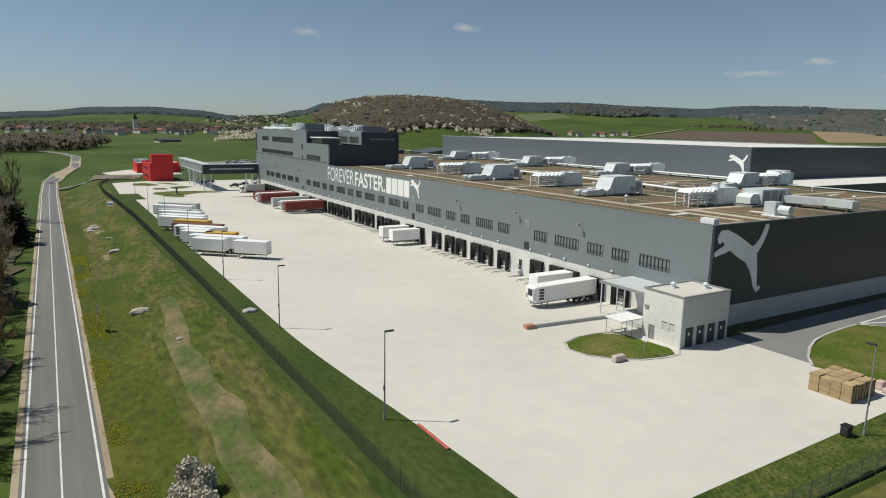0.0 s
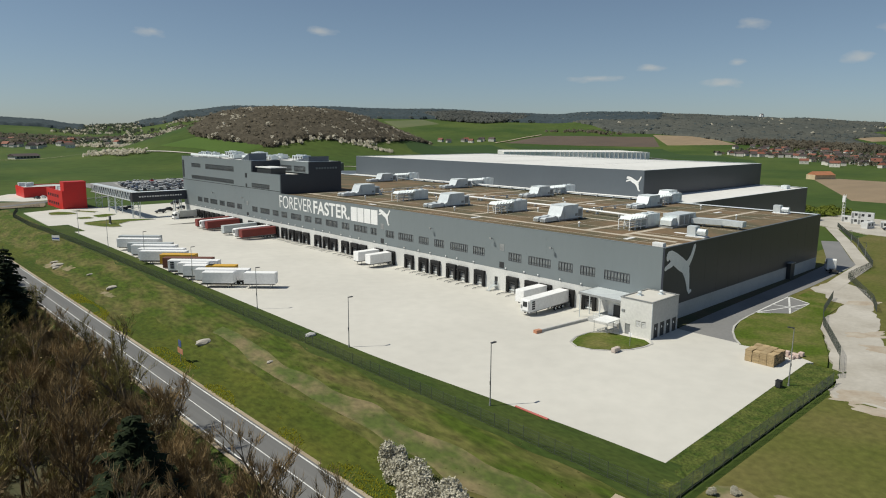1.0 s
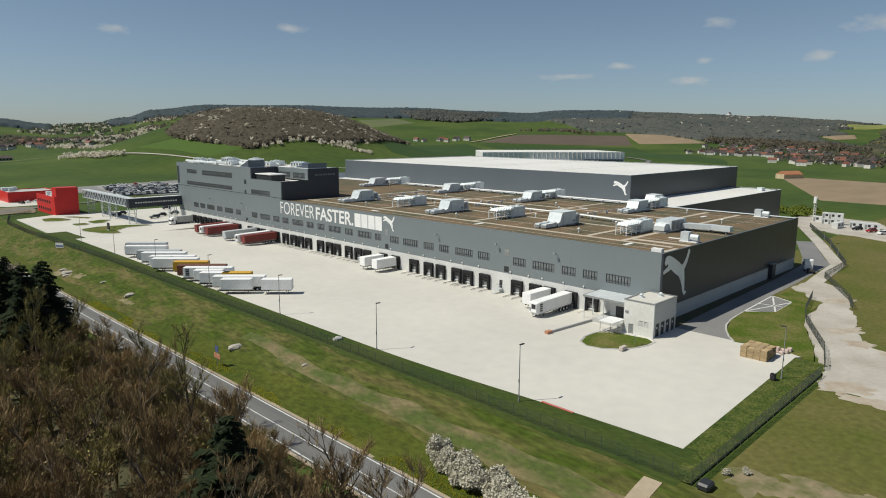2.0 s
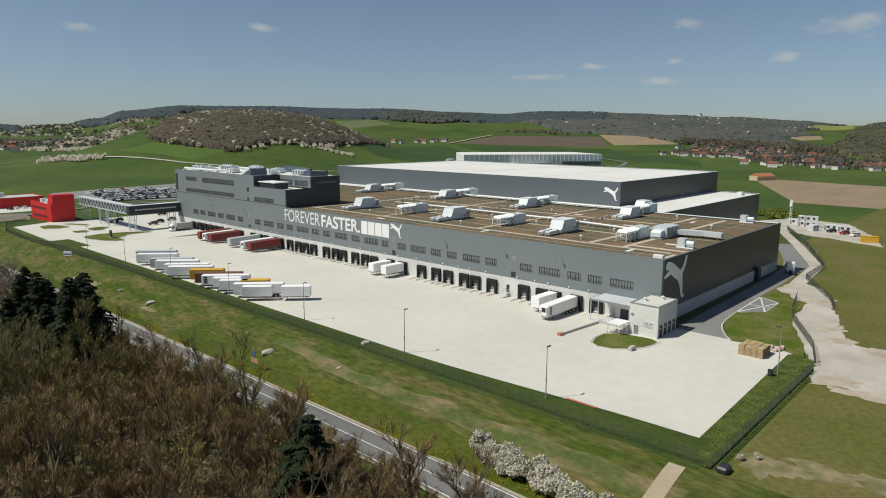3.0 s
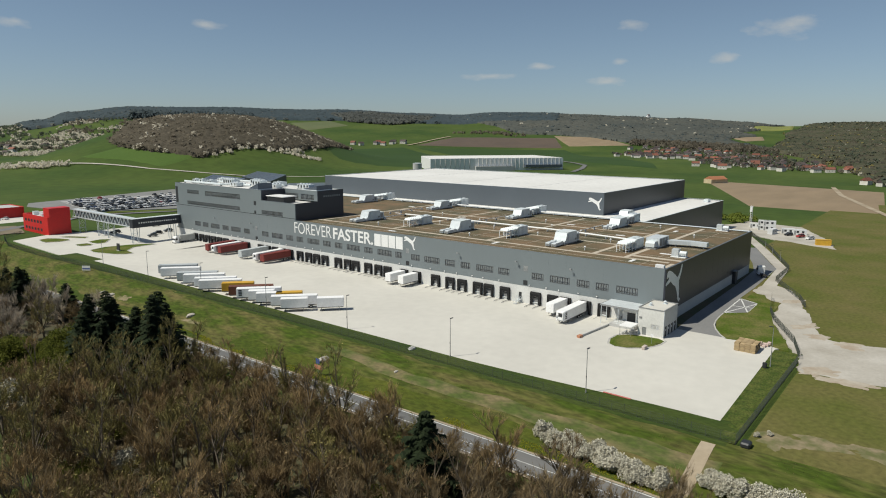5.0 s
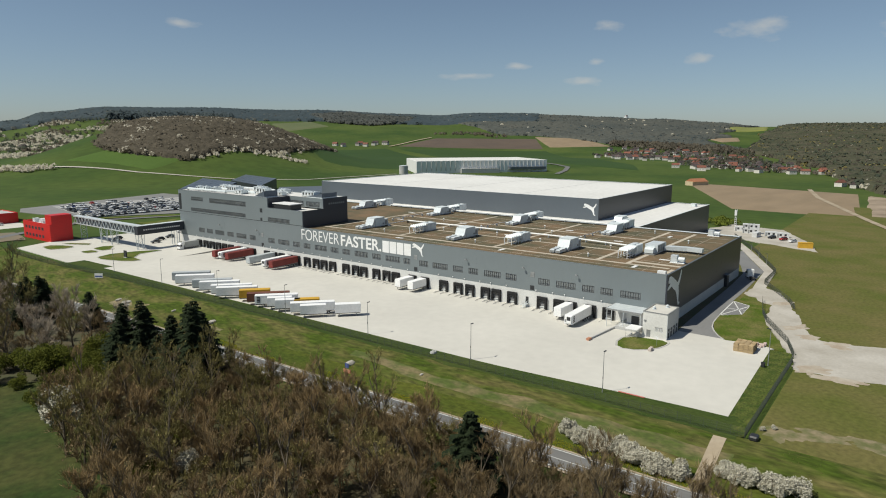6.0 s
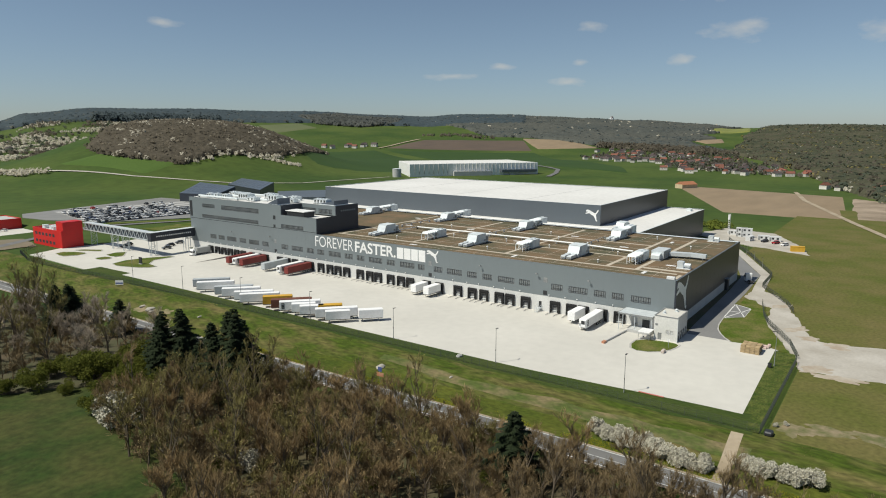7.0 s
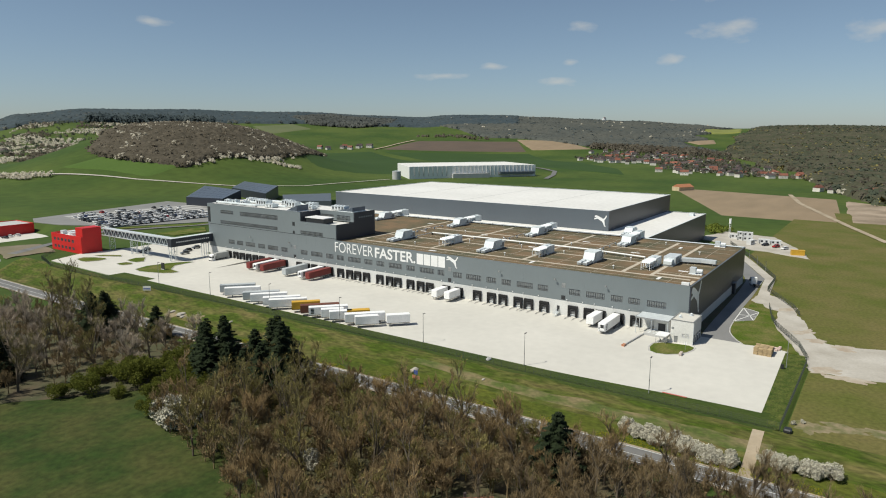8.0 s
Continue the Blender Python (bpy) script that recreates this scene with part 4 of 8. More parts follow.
def extruded(prof, v0, v1, s=1.0):
    """A shape given by its side view, drawn out across."""
    bm = bmesh.new()
    lo = [bm.verts.new((u * s, v0 * s, w)) for u, w in prof]
    hi = [bm.verts.new((u * s, v1 * s, w)) for u, w in prof]
    bm.faces.new(lo)
    bm.faces.new(hi[::-1])
    for k in range(len(prof)):
        bm.faces.new((lo[k], hi[k], hi[(k + 1) % len(prof)], lo[(k + 1) % len(prof)]))
    bmesh.ops.recalc_face_normals(bm, faces=bm.faces[:])
    return bm


def air_handler(x, y, s=1.0, turn=0.0, tall=4.0):
    """Roof plant: a tall cabinet flared at one end, panelled sides, louvres and low intake ducts."""
    t = thing("air_handler", "large pale metal air handling unit on the planted roof", "roof unit", "roof plant", place=(x, y, 15.78), turn=turn)
    part("cabinet", extruded([(0.4, 0.5), (0.4, tall), (6.4, tall), (6.4, 0.5)], -2.5, 2.5, s), M_UNIT, t)
    part("fan_section", boxes((6.42 * s, 9.0 * s, -2.2 * s, 1.2 * s, 0.5, tall * 0.78)), M_UNIT, t)
    part("fan_grille", boxes((6.9 * s, 8.6 * s, -2.24 * s, -2.2 * s, 0.8, tall * 0.66)), M_POLE, t)
    part("hood", extruded([(-2.3, 0.5), (-2.3, 1.1), (-1.3, 1.5), (-0.3, tall * 0.94), (0.38, tall - 0.04), (0.38, 0.5)], -2.3, 2.3, s), M_STEEL, t, "sloping galvanised intake hood")
    part("plinth_frame", boxes((-2.4 * s, 6.5 * s, -2.6 * s, -2.3 * s, 0.2, 0.5), (-2.4 * s, 6.5 * s, 2.3 * s, 2.6 * s, 0.2, 0.5), *[(u * s, (u + 0.25) * s, -2.6 * s, 2.6 * s, 0, 0.2) for u in (-2.2, 0.6, 3.4, 6.1)]), M_POLE, t)
    part("floor_pan", boxes((-2.2 * s, 6.3 * s, -2.28 * s, 2.28 * s, 0.3, 0.5)), M_POLE, t)
    for v in (-2.0, 0.4):
        part("intake_duct", extruded([(-8.0, 0.25), (-8.0, 1.05), (-7.4, 1.3), (-4.4, 1.3), (-3.4, 1.55), (-2.32, 1.3), (-2.32, 0.25)], v, v + 1.6, s), M_STEEL, t)
        part("intake_grille", boxes((-8.06 * s, -8.0 * s, (v + 0.15) * s, (v + 1.45) * s, 0.4, 0.95)), M_POLE, t)
    for k in range(4):
        u = (0.55 + 1.45 * k) * s
        for z0, z1 in ((0.75, tall * 0.5 - 0.06), (tall * 0.5 + 0.06, tall - 0.25)):
            for v0, v1 in ((-2.53, -2.5), (2.5, 2.53)):
                part("access_panel", boxes((u, u + 1.3 * s, v0 * s, v1 * s, z0, z1)), M_UNIT, t)
    part("louvre", boxes((4.95 * s, 6.1 * s, -2.57 * s, -2.532 * s, 1.0, tall * 0.42)), M_POLE, t, "grey louvred panel")
    part("cap", boxes((0.2 * s, 6.55 * s, -2.65 * s, 2.65 * s, tall, tall + 0.10)), M_UNIT, t)
    bm = bmesh.new()
    tube(bm, (9.0 * s, -0.8, 1.4), (10.2 * s, -0.8, 1.4), 0.42, seg=10)
    tube(bm, (10.2 * s, -0.8, 1.4), (10.2 * s, -0.8, 0.0), 0.42, seg=10)
    part("riser", bm, M_STEEL, t)
    return t


def condenser(x, y, turn=0.0):
    """Roof plant: a cabinet and an open steel frame that carries slanting coils."""
    t = thing("condenser", "bank of pale slanting coils on a steel frame on the roof", "roof unit", "roof plant", place=(x, y, 15.78), turn=turn)
    for u in (-5, -2.5, 0, 2.5):
        for v in (-1.5, 1.5):
            part("post", boxes((u - 0.1, u + 0.1, v - 0.1, v + 0.1, 0, 2.3)), M_WHITE, t)
    for v in (-1.5, 1.5):
        part("rail", boxes((-5.2, 5.1, v - 0.11, v + 0.11, 2.3, 2.55)), M_WHITE, t)
        part("rail", boxes((-5.2, 5.1, v - 0.06, v + 0.06, 0.55, 0.7)), M_WHITE, t)
    for k in range(6):
        u = -4.8 + 1.25 * k
        part("coil", extruded([(u, 2.56), (u + 0.9, 3.3), (u + 1.05, 3.2), (u + 0.2, 2.56)], -1.55, 1.55), M_UNIT, t)
    for z in (1.0, 1.45, 1.9):
        bm = bmesh.new()
        tube(bm, (-4.9, -0.9 + z * 0.4, z), (2.6, -0.9 + z * 0.4, z), 0.16, seg=8)
        part("pipe", bm, M_STEEL, t)
    part("cabinet", boxes((2.7, 8.6, -1.7, 1.7, 0.3, 3.3)), M_UNIT, t)
    part("base_frame", boxes((2.6, 8.7, -1.8, 1.8, 0.0, 0.3)), M_POLE, t)
    for k in range(4):
        part("access_panel", boxes((2.9 + 1.42 * k, 4.15 + 1.42 * k, -1.74, -1.7, 0.6, 3.05)), M_STEEL if k % 2 else M_UNIT, t)
    for u in (4.2, 6.9):
        bm = bmesh.new()
        tube(bm, (u, 0, 3.3), (u, 0, 3.6), 0.85, 0.8, 14)
        part("fan_cowl", bm, M_STEEL, t)
    return t


for y in (134, 86.5, 42.5):
    air_handler(20, y, 0.95)
for y in (109, 64, 20.5):
    condenser(22.5, y, 0)
for x, y in ((70, 186), (72, 137), (68, 89.5), (67, 44.5)):
    air_handler(x, y, 0.9, tall=3.7)
    condenser(x + 15.5, y + 1.5, 0)
air_handler(96, 53.5, 0.8, tall=3.2)
ah = thing("duct_unit", "galvanised roof unit with a mixing box and grilles", "roof unit", "roof plant", place=(34, 16, 15.78))
part("cabinet", boxes((-2.5, 6, -2.2, 2.2, 0.4, 3.2)), M_STEEL, ah)
part("mixing_box", extruded([(-5, 0.6), (-5, 1.8), (-4.2, 2.4), (-2.5, 2.4), (-2.5, 0.6)], -1.5, 1.5), M_UNIT, ah)
part("outlet_box", extruded([(6, 0.8), (6, 2.9), (7.4, 2.6), (9, 1.6), (9, 0.8)], -1.2, 1.6), M_STEEL, ah)
part("base_frame", boxes((-5.1, 9.1, -2.0, 2.0, 0, 0.4)), M_POLE, ah)
for u in (-2.0, 0.4, 2.8):
    part("grille", boxes((u, u + 1.9, -2.26, -2.2, 0.7, 2.9)), M_POLE, ah)
dc = thing("roof_duct", "long galvanised air duct on stands on the roof", "duct", "roof plant", place=(0, 0, 15.78))
bm = bmesh.new()
prism(bm, [(37.2, 13.6), (40.3, 13.0), (41.8, 6.8), (41.2, 1.4), (39.0, 1.4), (39.4, 6.5), (38.2, 10.6)], 0.7, 2.0)
part("duct", bm, M_STEEL, dc)
for x, y in ((39, 11), (40.5, 7), (40, 2.5)):
    part("stand", boxes((x - 0.7, x + 0.7, y - 0.08, y + 0.08, 0, 0.7)), M_POLE, dc)
for x, y in ((21, 4), (84.3, 9.5)):
    t = thing("roof_fan", "galvanised roof fan with a round outlet", "roof unit", "roof plant", place=(x, y, 15.78))
    part("housing", boxes((-1.0, 1.0, -0.2, 1.8, 0.2, 2.4)), M_STEEL, t)
    bm = bmesh.new()
    tube(bm, (0, -0.2, 1.2), (0, -2.4, 1.2), 0.75, 0.75, 14)
    part("outlet", bm, M_STEEL, t)
    part("base", boxes((-1.3, 1.3, -2.4, 2.0, 0.0, 0.2)), M_WHITE, t)


def pipe_run(points, r, label):
    t = thing("roof_pipe", label, "pipe", "roof pipes", place=(0, 0, 15.78))
    for p, q in zip(points, points[1:]):
        bm = bmesh.new()
        for dz in (0.0, 0.55):
            tube(bm, (p[0] + dz, p[1], 0.9), (q[0] + dz, q[1], 0.9), r, seg=8)
        part("pipe", bm, M_WHITE, t)
        n = max(1, int(math.hypot(q[0] - p[0], q[1] - p[1]) / 7))
        for k in range(n + 1):
            x, y = p[0] + (q[0] - p[0]) * k / n, p[1] + (q[1] - p[1]) * k / n
            part("support", boxes((x - 0.3, x + 0.9, y - 0.06, y + 0.06, 0, 0.7)), M_STEEL, t)


pipe_run([(41, 131), (42, 100), (41.3, 52), (37.5, 27)], 0.24, "pair of white insulated pipes on stands across the roof")
pipe_run([(28, 131), (41, 131)], 0.2, "pair of white insulated pipes on stands across the roof")
pipe_run([(86, 180), (86, 54)], 0.26, "pair of white insulated pipes on stands along the roof's edge")
for y in (137, 89.5, 44.5):
    pipe_run([(42, y + 4), (64, y + 4)], 0.16, "pair of thin white pipes on stands across the roof")

# ---- office block on the warehouse ----
office = thing("office_block", "grey and anthracite clad office storeys above the warehouse", "building")
OW = [(226.3, 236.3, 22.7, 24.5), (193.1, 221.0, 22.4, 24.6), (193.5, 236.8, 17.4, 19.1)]
bm = bmesh.new()
cuts = sorted({177.6, 247.3, *[v for o in OW for v in o[:2]]})
for a, b in zip(cuts, cuts[1:]):
    z = H + 0.06
    for o in sorted([o for o in OW if o[0] < (a + b) / 2 < o[1]], key=lambda o: o[2]):
        box(bm, -0.02, 0.4, a, b, z, o[2])
        z = o[3]
    box(bm, -0.02, 0.4, a, b, z, 27.4)
wall_y(bm, -0.02, 0.4, 155, 177.6, H + 0.06, 23.0, [(163.1, 178.3 - 0.7, 17.0, 18.8)])
part("front_wall", bm, M_CLAD, office)
part("south_wall", boxes((0.4, 27, 155, 155.4, H - 0.2, 23.0), (12.4, 27, 155, 155.4, 23.0, 27.4)), M_DARK, office, "anthracite clad end wall")
part("recess_wall", boxes((0.4, 12.4, 177.2, 177.6, 23.0, 27.4)), M_DARK, office, "anthracite clad recess wall")
bm = bmesh.new()
wall_y(bm, 12.4, 12.8, 155.4, 177.2, 23.0, 27.4, [(157.5, 166.0, 23.4, 25.6), (168, 176, 23.4, 25.6)])
part("terrace_wall", bm, M_CLAD, office)
part("back_wall", boxes((26.6, 27, 155.4, 247.3, H - 0.2, 27.4), (0.4, 26.6, 246.9, 247.3, H - 0.2, 27.4)), M_CLAD, office)
part("roof", boxes((0.4, 26.6, 177.6, 246.9, 27.0, 27.2), (12.8, 26.6, 155.4, 177.6, 27.0, 27.2)), M_ROOFW, office)
part("terrace", boxes((0.4, 12.4, 155.4, 177.2, 22.3, 22.5)), M_ROOFW, office)
part("office_floor", boxes((0.4, 26.6, 155.4, 246.9, 19.6, 19.9)), M_CONC2, office)
part("parapet", boxes((-0.05, 0.45, 177.6, 247.35, 27.4, 27.46), (12.35, 27.05, 154.95, 155.45, 27.4, 27.46), (-0.05, 0.45, 154.95, 177.6, 23.0, 23.06)), M_HALL, office)
part("shadow_joint", boxes((-0.03, -0.005, 155, 247.3, 16.62, 16.82)), M_BLACK, office, "dark joint between storeys and hall")
facade_window(226.3, 236.3, 22.7, 24.5, office)
facade_window(193.1, 207.0, 22.4, 24.6, office)
facade_window(207.0, 221.0, 22.4, 24.6, office)
facade_window(193.5, 208.0, 17.4, 19.1, office)
facade_window(208.0, 222.5, 17.4, 19.1, office)
facade_window(222.5, 236.8, 17.4, 19.1, office)
facade_window(163.1, 177.6, 17.0, 18.8, office)
facade_window(157.5, 166.0, 23.4, 25.6, office, 12.4)
facade_window(168.0, 176.0, 23.4, 25.6, office, 12.4)
part("wall_hatch", boxes((-0.08, -0.02, 181.4, 183.0, 20.6, 22.4)), M_FRAME, office)
part("wall_hatch", boxes((-0.08, -0.02, 181.6, 182.9, 16.9, 18.2)), M_FRAME, office)
part("corner_glazing", boxes((-0.06, -0.021, 244.9, 247.0, 17.6, 25.6)), M_FRAME, office, "dark corner glazing strip")
for k in range(8):
    part("sign_bar", boxes((15.5 + 1.25 * k, 16.3 + 1.25 * k, 154.95, 155.0, 24.6, 25.3)), M_CLAD, office, "plain grey sign bar")
tp = thing("terrace_pavilion", "glazed pavilion with a white flat roof on the terrace", "pavilion", place=(1.0, 163.5, 22.5))
part("pavilion_roof", boxes((-0.4, 6.6, -0.4, 11.6, 2.5, 2.8)), M_WHITE, tp)
part("glazing", boxes((0, 6.2, 0, 11.2, 0, 2.5)), M_FRAME, tp)
M_HOLE = material("dark_opening", (0.05, 0.055, 0.06), rough=0.7, scale=1, fine=4)
rng = random.Random(77)
for x, y, w, d, h in ((6, 237, 3.0, 3.4, 2.0), (5, 230, 2.8, 3.0, 2.3), (6, 224, 3.2, 3.4, 2.1), (10, 214, 4.5, 7, 2.8), (6, 204, 3.6, 5, 1.9), (16, 224, 5, 6, 2.2), (13, 196, 4, 6, 2.7), (19, 206, 4, 6, 2.5), (20, 190, 4, 5, 2.0), (17, 168, 3.6, 8, 2.2), (20, 236, 4, 4, 1.8), (12, 183, 3, 5, 1.8)):
    t = thing("roof_unit", "pale metal ventilation unit with pipes on the office roof", "roof unit", "office roof plant", place=(x, y, 27.2))
    part("cabinet", boxes((-w / 2, w / 2, -d / 2, d / 2, 0.35, h)), M_UNIT, t)
    part("cap", boxes((-w / 2 - 0.1, w / 2 + 0.1, -d / 2 - 0.1, d / 2 + 0.1, h, h + 0.08)), M_STEEL, t)
    part("base_frame", boxes((-w / 2 - 0.1, w / 2 + 0.1, -d / 2 - 0.1, d / 2 + 0.1, 0, 0.3)), M_POLE, t)
    n = max(1, int(d / 1.7))
    for k in range(n):
        v = -d / 2 + d * (k + 0.5) / n
        part("grille", boxes((-w / 2 - 0.04, -w / 2, v - 0.55, v + 0.55, 0.7, h - 0.3)), M_HOLE, t, "dark intake grille")
        bm = bmesh.new()
        tube(bm, (0, v, h + 0.08), (0, v, h + 0.45), 0.62, 0.55, 12)
        part("fan_cowl", bm, M_STEEL, t)
    bm = bmesh.new()
    tube(bm, (w / 2, 0, 1.0), (w / 2 + 1.6, 0, 1.0), 0.35, seg=10)
    tube(bm, (w / 2 + 1.6, 0, 1.0), (w / 2 + 1.6, d / 2 + 1.5, 1.0), 0.35, seg=10)
    part("pipe", bm, M_STEEL, t)
    for u in (-w / 2 - 0.5, w / 2 + 0.5):
        v0, v1 = -d / 2 - 0.6, d / 2 + 0.6
        gaps = [(v0 + (v1 - v0) * k / 3 + 0.05, v0 + (v1 - v0) * (k + 1) / 3 - 0.05, q0, q1) for k in range(3) for q0, q1 in ((-1, 0.55), (0.63, 1.12))]
        bm = wall_y(bmesh.new(), u - 0.04, u + 0.04, v0, v1, 0.0, 1.2, gaps)
        part("guard_rail", bm, M_WHITE, t)
for (x, y, w, d, low, top) in ((4.5, 180.5, 7.5, 7.0, 0.3, 3.0), (18.5, 157.5, 9.0, 10.0, 0.3, 2.2)):
    t = thing("stair_head", "sloping dark glazed stair head on the office roof", "skylight", place=(x, y, 27.2))
    part("curb", boxes((-w / 2, w / 2, 0, d, 0, 0.3)), M_UNIT, t)
    bm = bmesh.new()
    v = [bm.verts.new(p) for p in ((-w / 2, 0, low), (w / 2, 0, low), (w / 2, d, low), (-w / 2, d, low), (-w / 2, 0, top), (w / 2, 0, top))]
    for f in ((0, 1, 5, 4), (4, 5, 2, 3), (0, 4, 3), (1, 2, 5), (0, 3, 2, 1)):
        bm.faces.new([v[k] for k in f])
    bmesh.ops.recalc_face_normals(bm, faces=bm.faces[:])
    part("glazing", bm, M_SOLAR, t, "dark blue sloping panes")
for pts in ([(3, 243), (3, 212), (8, 208), (8, 196)], [(22, 240), (22, 200), (16, 190), (16, 182)], [(12, 230), (12, 206)]):
    t = thing("roof_duct", "pale metal duct run across the office roof", "duct", "office roof plant", place=(0, 0, 27.2))
    for p, q in zip(pts, pts[1:]):
        bm = bmesh.new()
        tube(bm, (*p, 0.9), (*q, 0.9), 0.5, seg=8)
        part("duct", bm, M_UNIT, t)
        part("stand", boxes((p[0] - 0.5, p[0] + 0.5, p[1] - 0.1, p[1] + 0.1, 0, 0.6)), M_POLE, t)
# ---- high bay hall and annex ----
high = thing("high_bay_hall", "slate grey high bay hall with a flat white roof", "building")
part("front_wall", boxes((105, 105.5, 67.2, 255.2, -0.5, 25.2)), M_HALL, high)
part("gable_wall", boxes((105.5, 213, 67.2, 67.7, -0.5, 25.2)), M_DARK, high, "anthracite clad gable")
part("rear_wall", boxes((212.5, 213, 67.7, 255.2, -0.5, 25.2), (105.5, 212.5, 254.7, 255.2, -0.5, 25.2)), M_HALL, high)
part("roof", boxes((105.5, 212.5, 67.7, 254.7, 24.6, 24.95)), M_ROOFW, high, "white membrane roof with dark seams")
part("parapet", boxes((104.95, 105.55, 67.15, 255.25, 25.2, 25.27), (105.55, 213.05, 67.15, 67.75, 25.2, 25.27), (212.45, 213.05, 67.75, 255.25, 25.2, 25.27), (105.55, 212.45, 254.65, 255.25, 25.2, 25.27)), M_UNIT, high)
for y in (112, 158, 206):
    part("roof_seam", boxes((105.6, 212.4, y - 0.25, y + 0.25, 24.95, 24.97)), M_CONC2, high)
emblem("emblem", high, (104.97, 75.0, 14.6), -90, 0.53, "plain white emblem on the hall")
annex = thing("annex", "low anthracite connecting hall with a white roof", "building")
part("south_wall", boxes((89.0, 207.6, 43.6, 44.0, -0.5, 15.2)), M_DARK, annex)
part("east_wall", boxes((207.2, 207.6, 44.0, 67.2, -0.5, 15.2)), M_HALL, annex)
part("roof", boxes((89.0, 207.2, 44.0, 67.2, 14.6, 14.9), (89.0, 105.0, 67.2, 255, 14.6, 14.9)), M_ROOFW, annex)
part("parapet", boxes((89.0, 207.7, 43.5, 44.1, 15.2, 15.27), (207.1, 207.7, 44.1, 67.2, 15.2, 15.27)), M_UNIT, annex)
t = thing("roof_fan", "pale roof fan on the annex roof", "roof unit", place=(196, 49, 14.9))
part("housing", boxes((-2, 2, -1.2, 1.2, 0, 1.6)), M_UNIT, t)
part("base", boxes((-2.3, 2.3, -1.5, 1.5, 0, 0.2)), M_STEEL, t)

# ---- pump house and the things round it ----
ph = thing("pump_house", "small pale rendered pump house with four dark doors", "building")
PX0, PX1, PY0, PY1, PH = -10.6, -0.6, -3.9, 2.9, 7.2
bm = bmesh.new()
wall_y(bm, PX0, PX0 + 0.3, PY0, PY1, -0.3, PH, [(0.6, 1.7, -0.3, 2.15), (-1.6, -0.6, 2.0, 3.2), (-2.8, -1.8, 2.0, 3.2)])
part("wall", bm, M_PH, ph)
part("wall", boxes((PX0 + 0.3, PX1 - 0.3, PY1 - 0.3, PY1, -0.3, PH)), M_PH, ph)
part("wall", boxes((PX1 - 0.3, PX1, PY0 + 0.3, PY1, -0.3, PH)), M_PH, ph)
cuts = [PX0 + 0.3, -9.6, -7.9, -7.3, -5.6, -5.0, -3.3, -2.7, -1.0, PX1]
comb = [(PX0 + 0.3, PH), (PX0 + 0.3, -0.3)]
for a, b in zip(cuts[1::2], cuts[2::2]):
    comb += [(a, -0.3), (a, 2.9), (b, 2.9), (b, -0.3)]
part("south_wall", extruded(comb + [(PX1, -0.3), (PX1, PH)], PY0, PY0 + 0.3), M_CONC2, ph, "bare grey concrete wall with four doorways")
part("roof", boxes((PX0 + 0.2, PX1 - 0.2, PY0 + 0.2, PY1 - 0.2, PH - 0.15, PH)), M_CONCRETE, ph)
part("roof_edge", boxes((PX0 - 0.1, PX0 + 0.25, PY0 - 0.1, PY1 + 0.1, PH, PH + 0.15), (PX1 - 0.25, PX1 + 0.1, PY0 - 0.1, PY1 + 0.1, PH, PH + 0.15), (PX0 + 0.25, PX1 - 0.25, PY0 - 0.1, PY0 + 0.25, PH, PH + 0.15), (PX0 + 0.25, PX1 - 0.25, PY1 - 0.25, PY1 + 0.1, PH, PH + 0.15)), M_POLE, ph, "grey metal roof edging")
for a, b in zip(cuts[1::2], cuts[2::2]):
    d = part("door", boxes((a + 0.06, b - 0.06, PY0 + 0.14, PY0 + 0.22, 0.05, 2.85)), M_FRAME, ph, "dark double door")
    part("door_sign", boxes((a + 0.7, a + 1.0, PY0 + 0.11, PY0 + 0.14, 1.7, 2.1)), M_WHITE, d)
part("side_door", boxes((PX0 + 0.1, PX0 + 0.18, 0.66, 1.64, 0.05, 2.1)), M_POLE, ph, "grey steel side door")
for y0 in (-1.56, -2.76):
    bm = boxes(*[(PX0 + 0.06, PX0 + 0.14, y0, y0 + 0.92, 2.05 + 0.15 * k, 2.13 + 0.15 * k) for k in range(7)])
    part("louvre", bm, M_WHITE, ph, "white louvred vent")
part("wall_box", boxes((PX0 - 0.12, PX0, 1.9, 2.6, 4.4, 4.9)), M_POLE, ph)
for x, y in ((-6.6, 1.2), (-2.6, -1.2)):
    bm = boxes((x - 0.55, x + 0.55, y - 0.55, y + 0.55, PH, PH + 0.12))
    tube(bm, (x, y, PH), (x, y, PH + 0.6), 0.32, seg=10)
    tube(bm, (x, y, PH + 0.6), (x, y, PH + 0.85), 0.5, 0.2, seg=10)
    part("roof_vent", bm, M_STEEL, ph)
bm = bmesh.new()
tube(bm, (PX0 - 0.06, PY0 - 0.06, 0), (PX0 - 0.06, PY0 - 0.06, PH), 0.07, seg=6)
part("downpipe", bm, M_STEEL, ph)

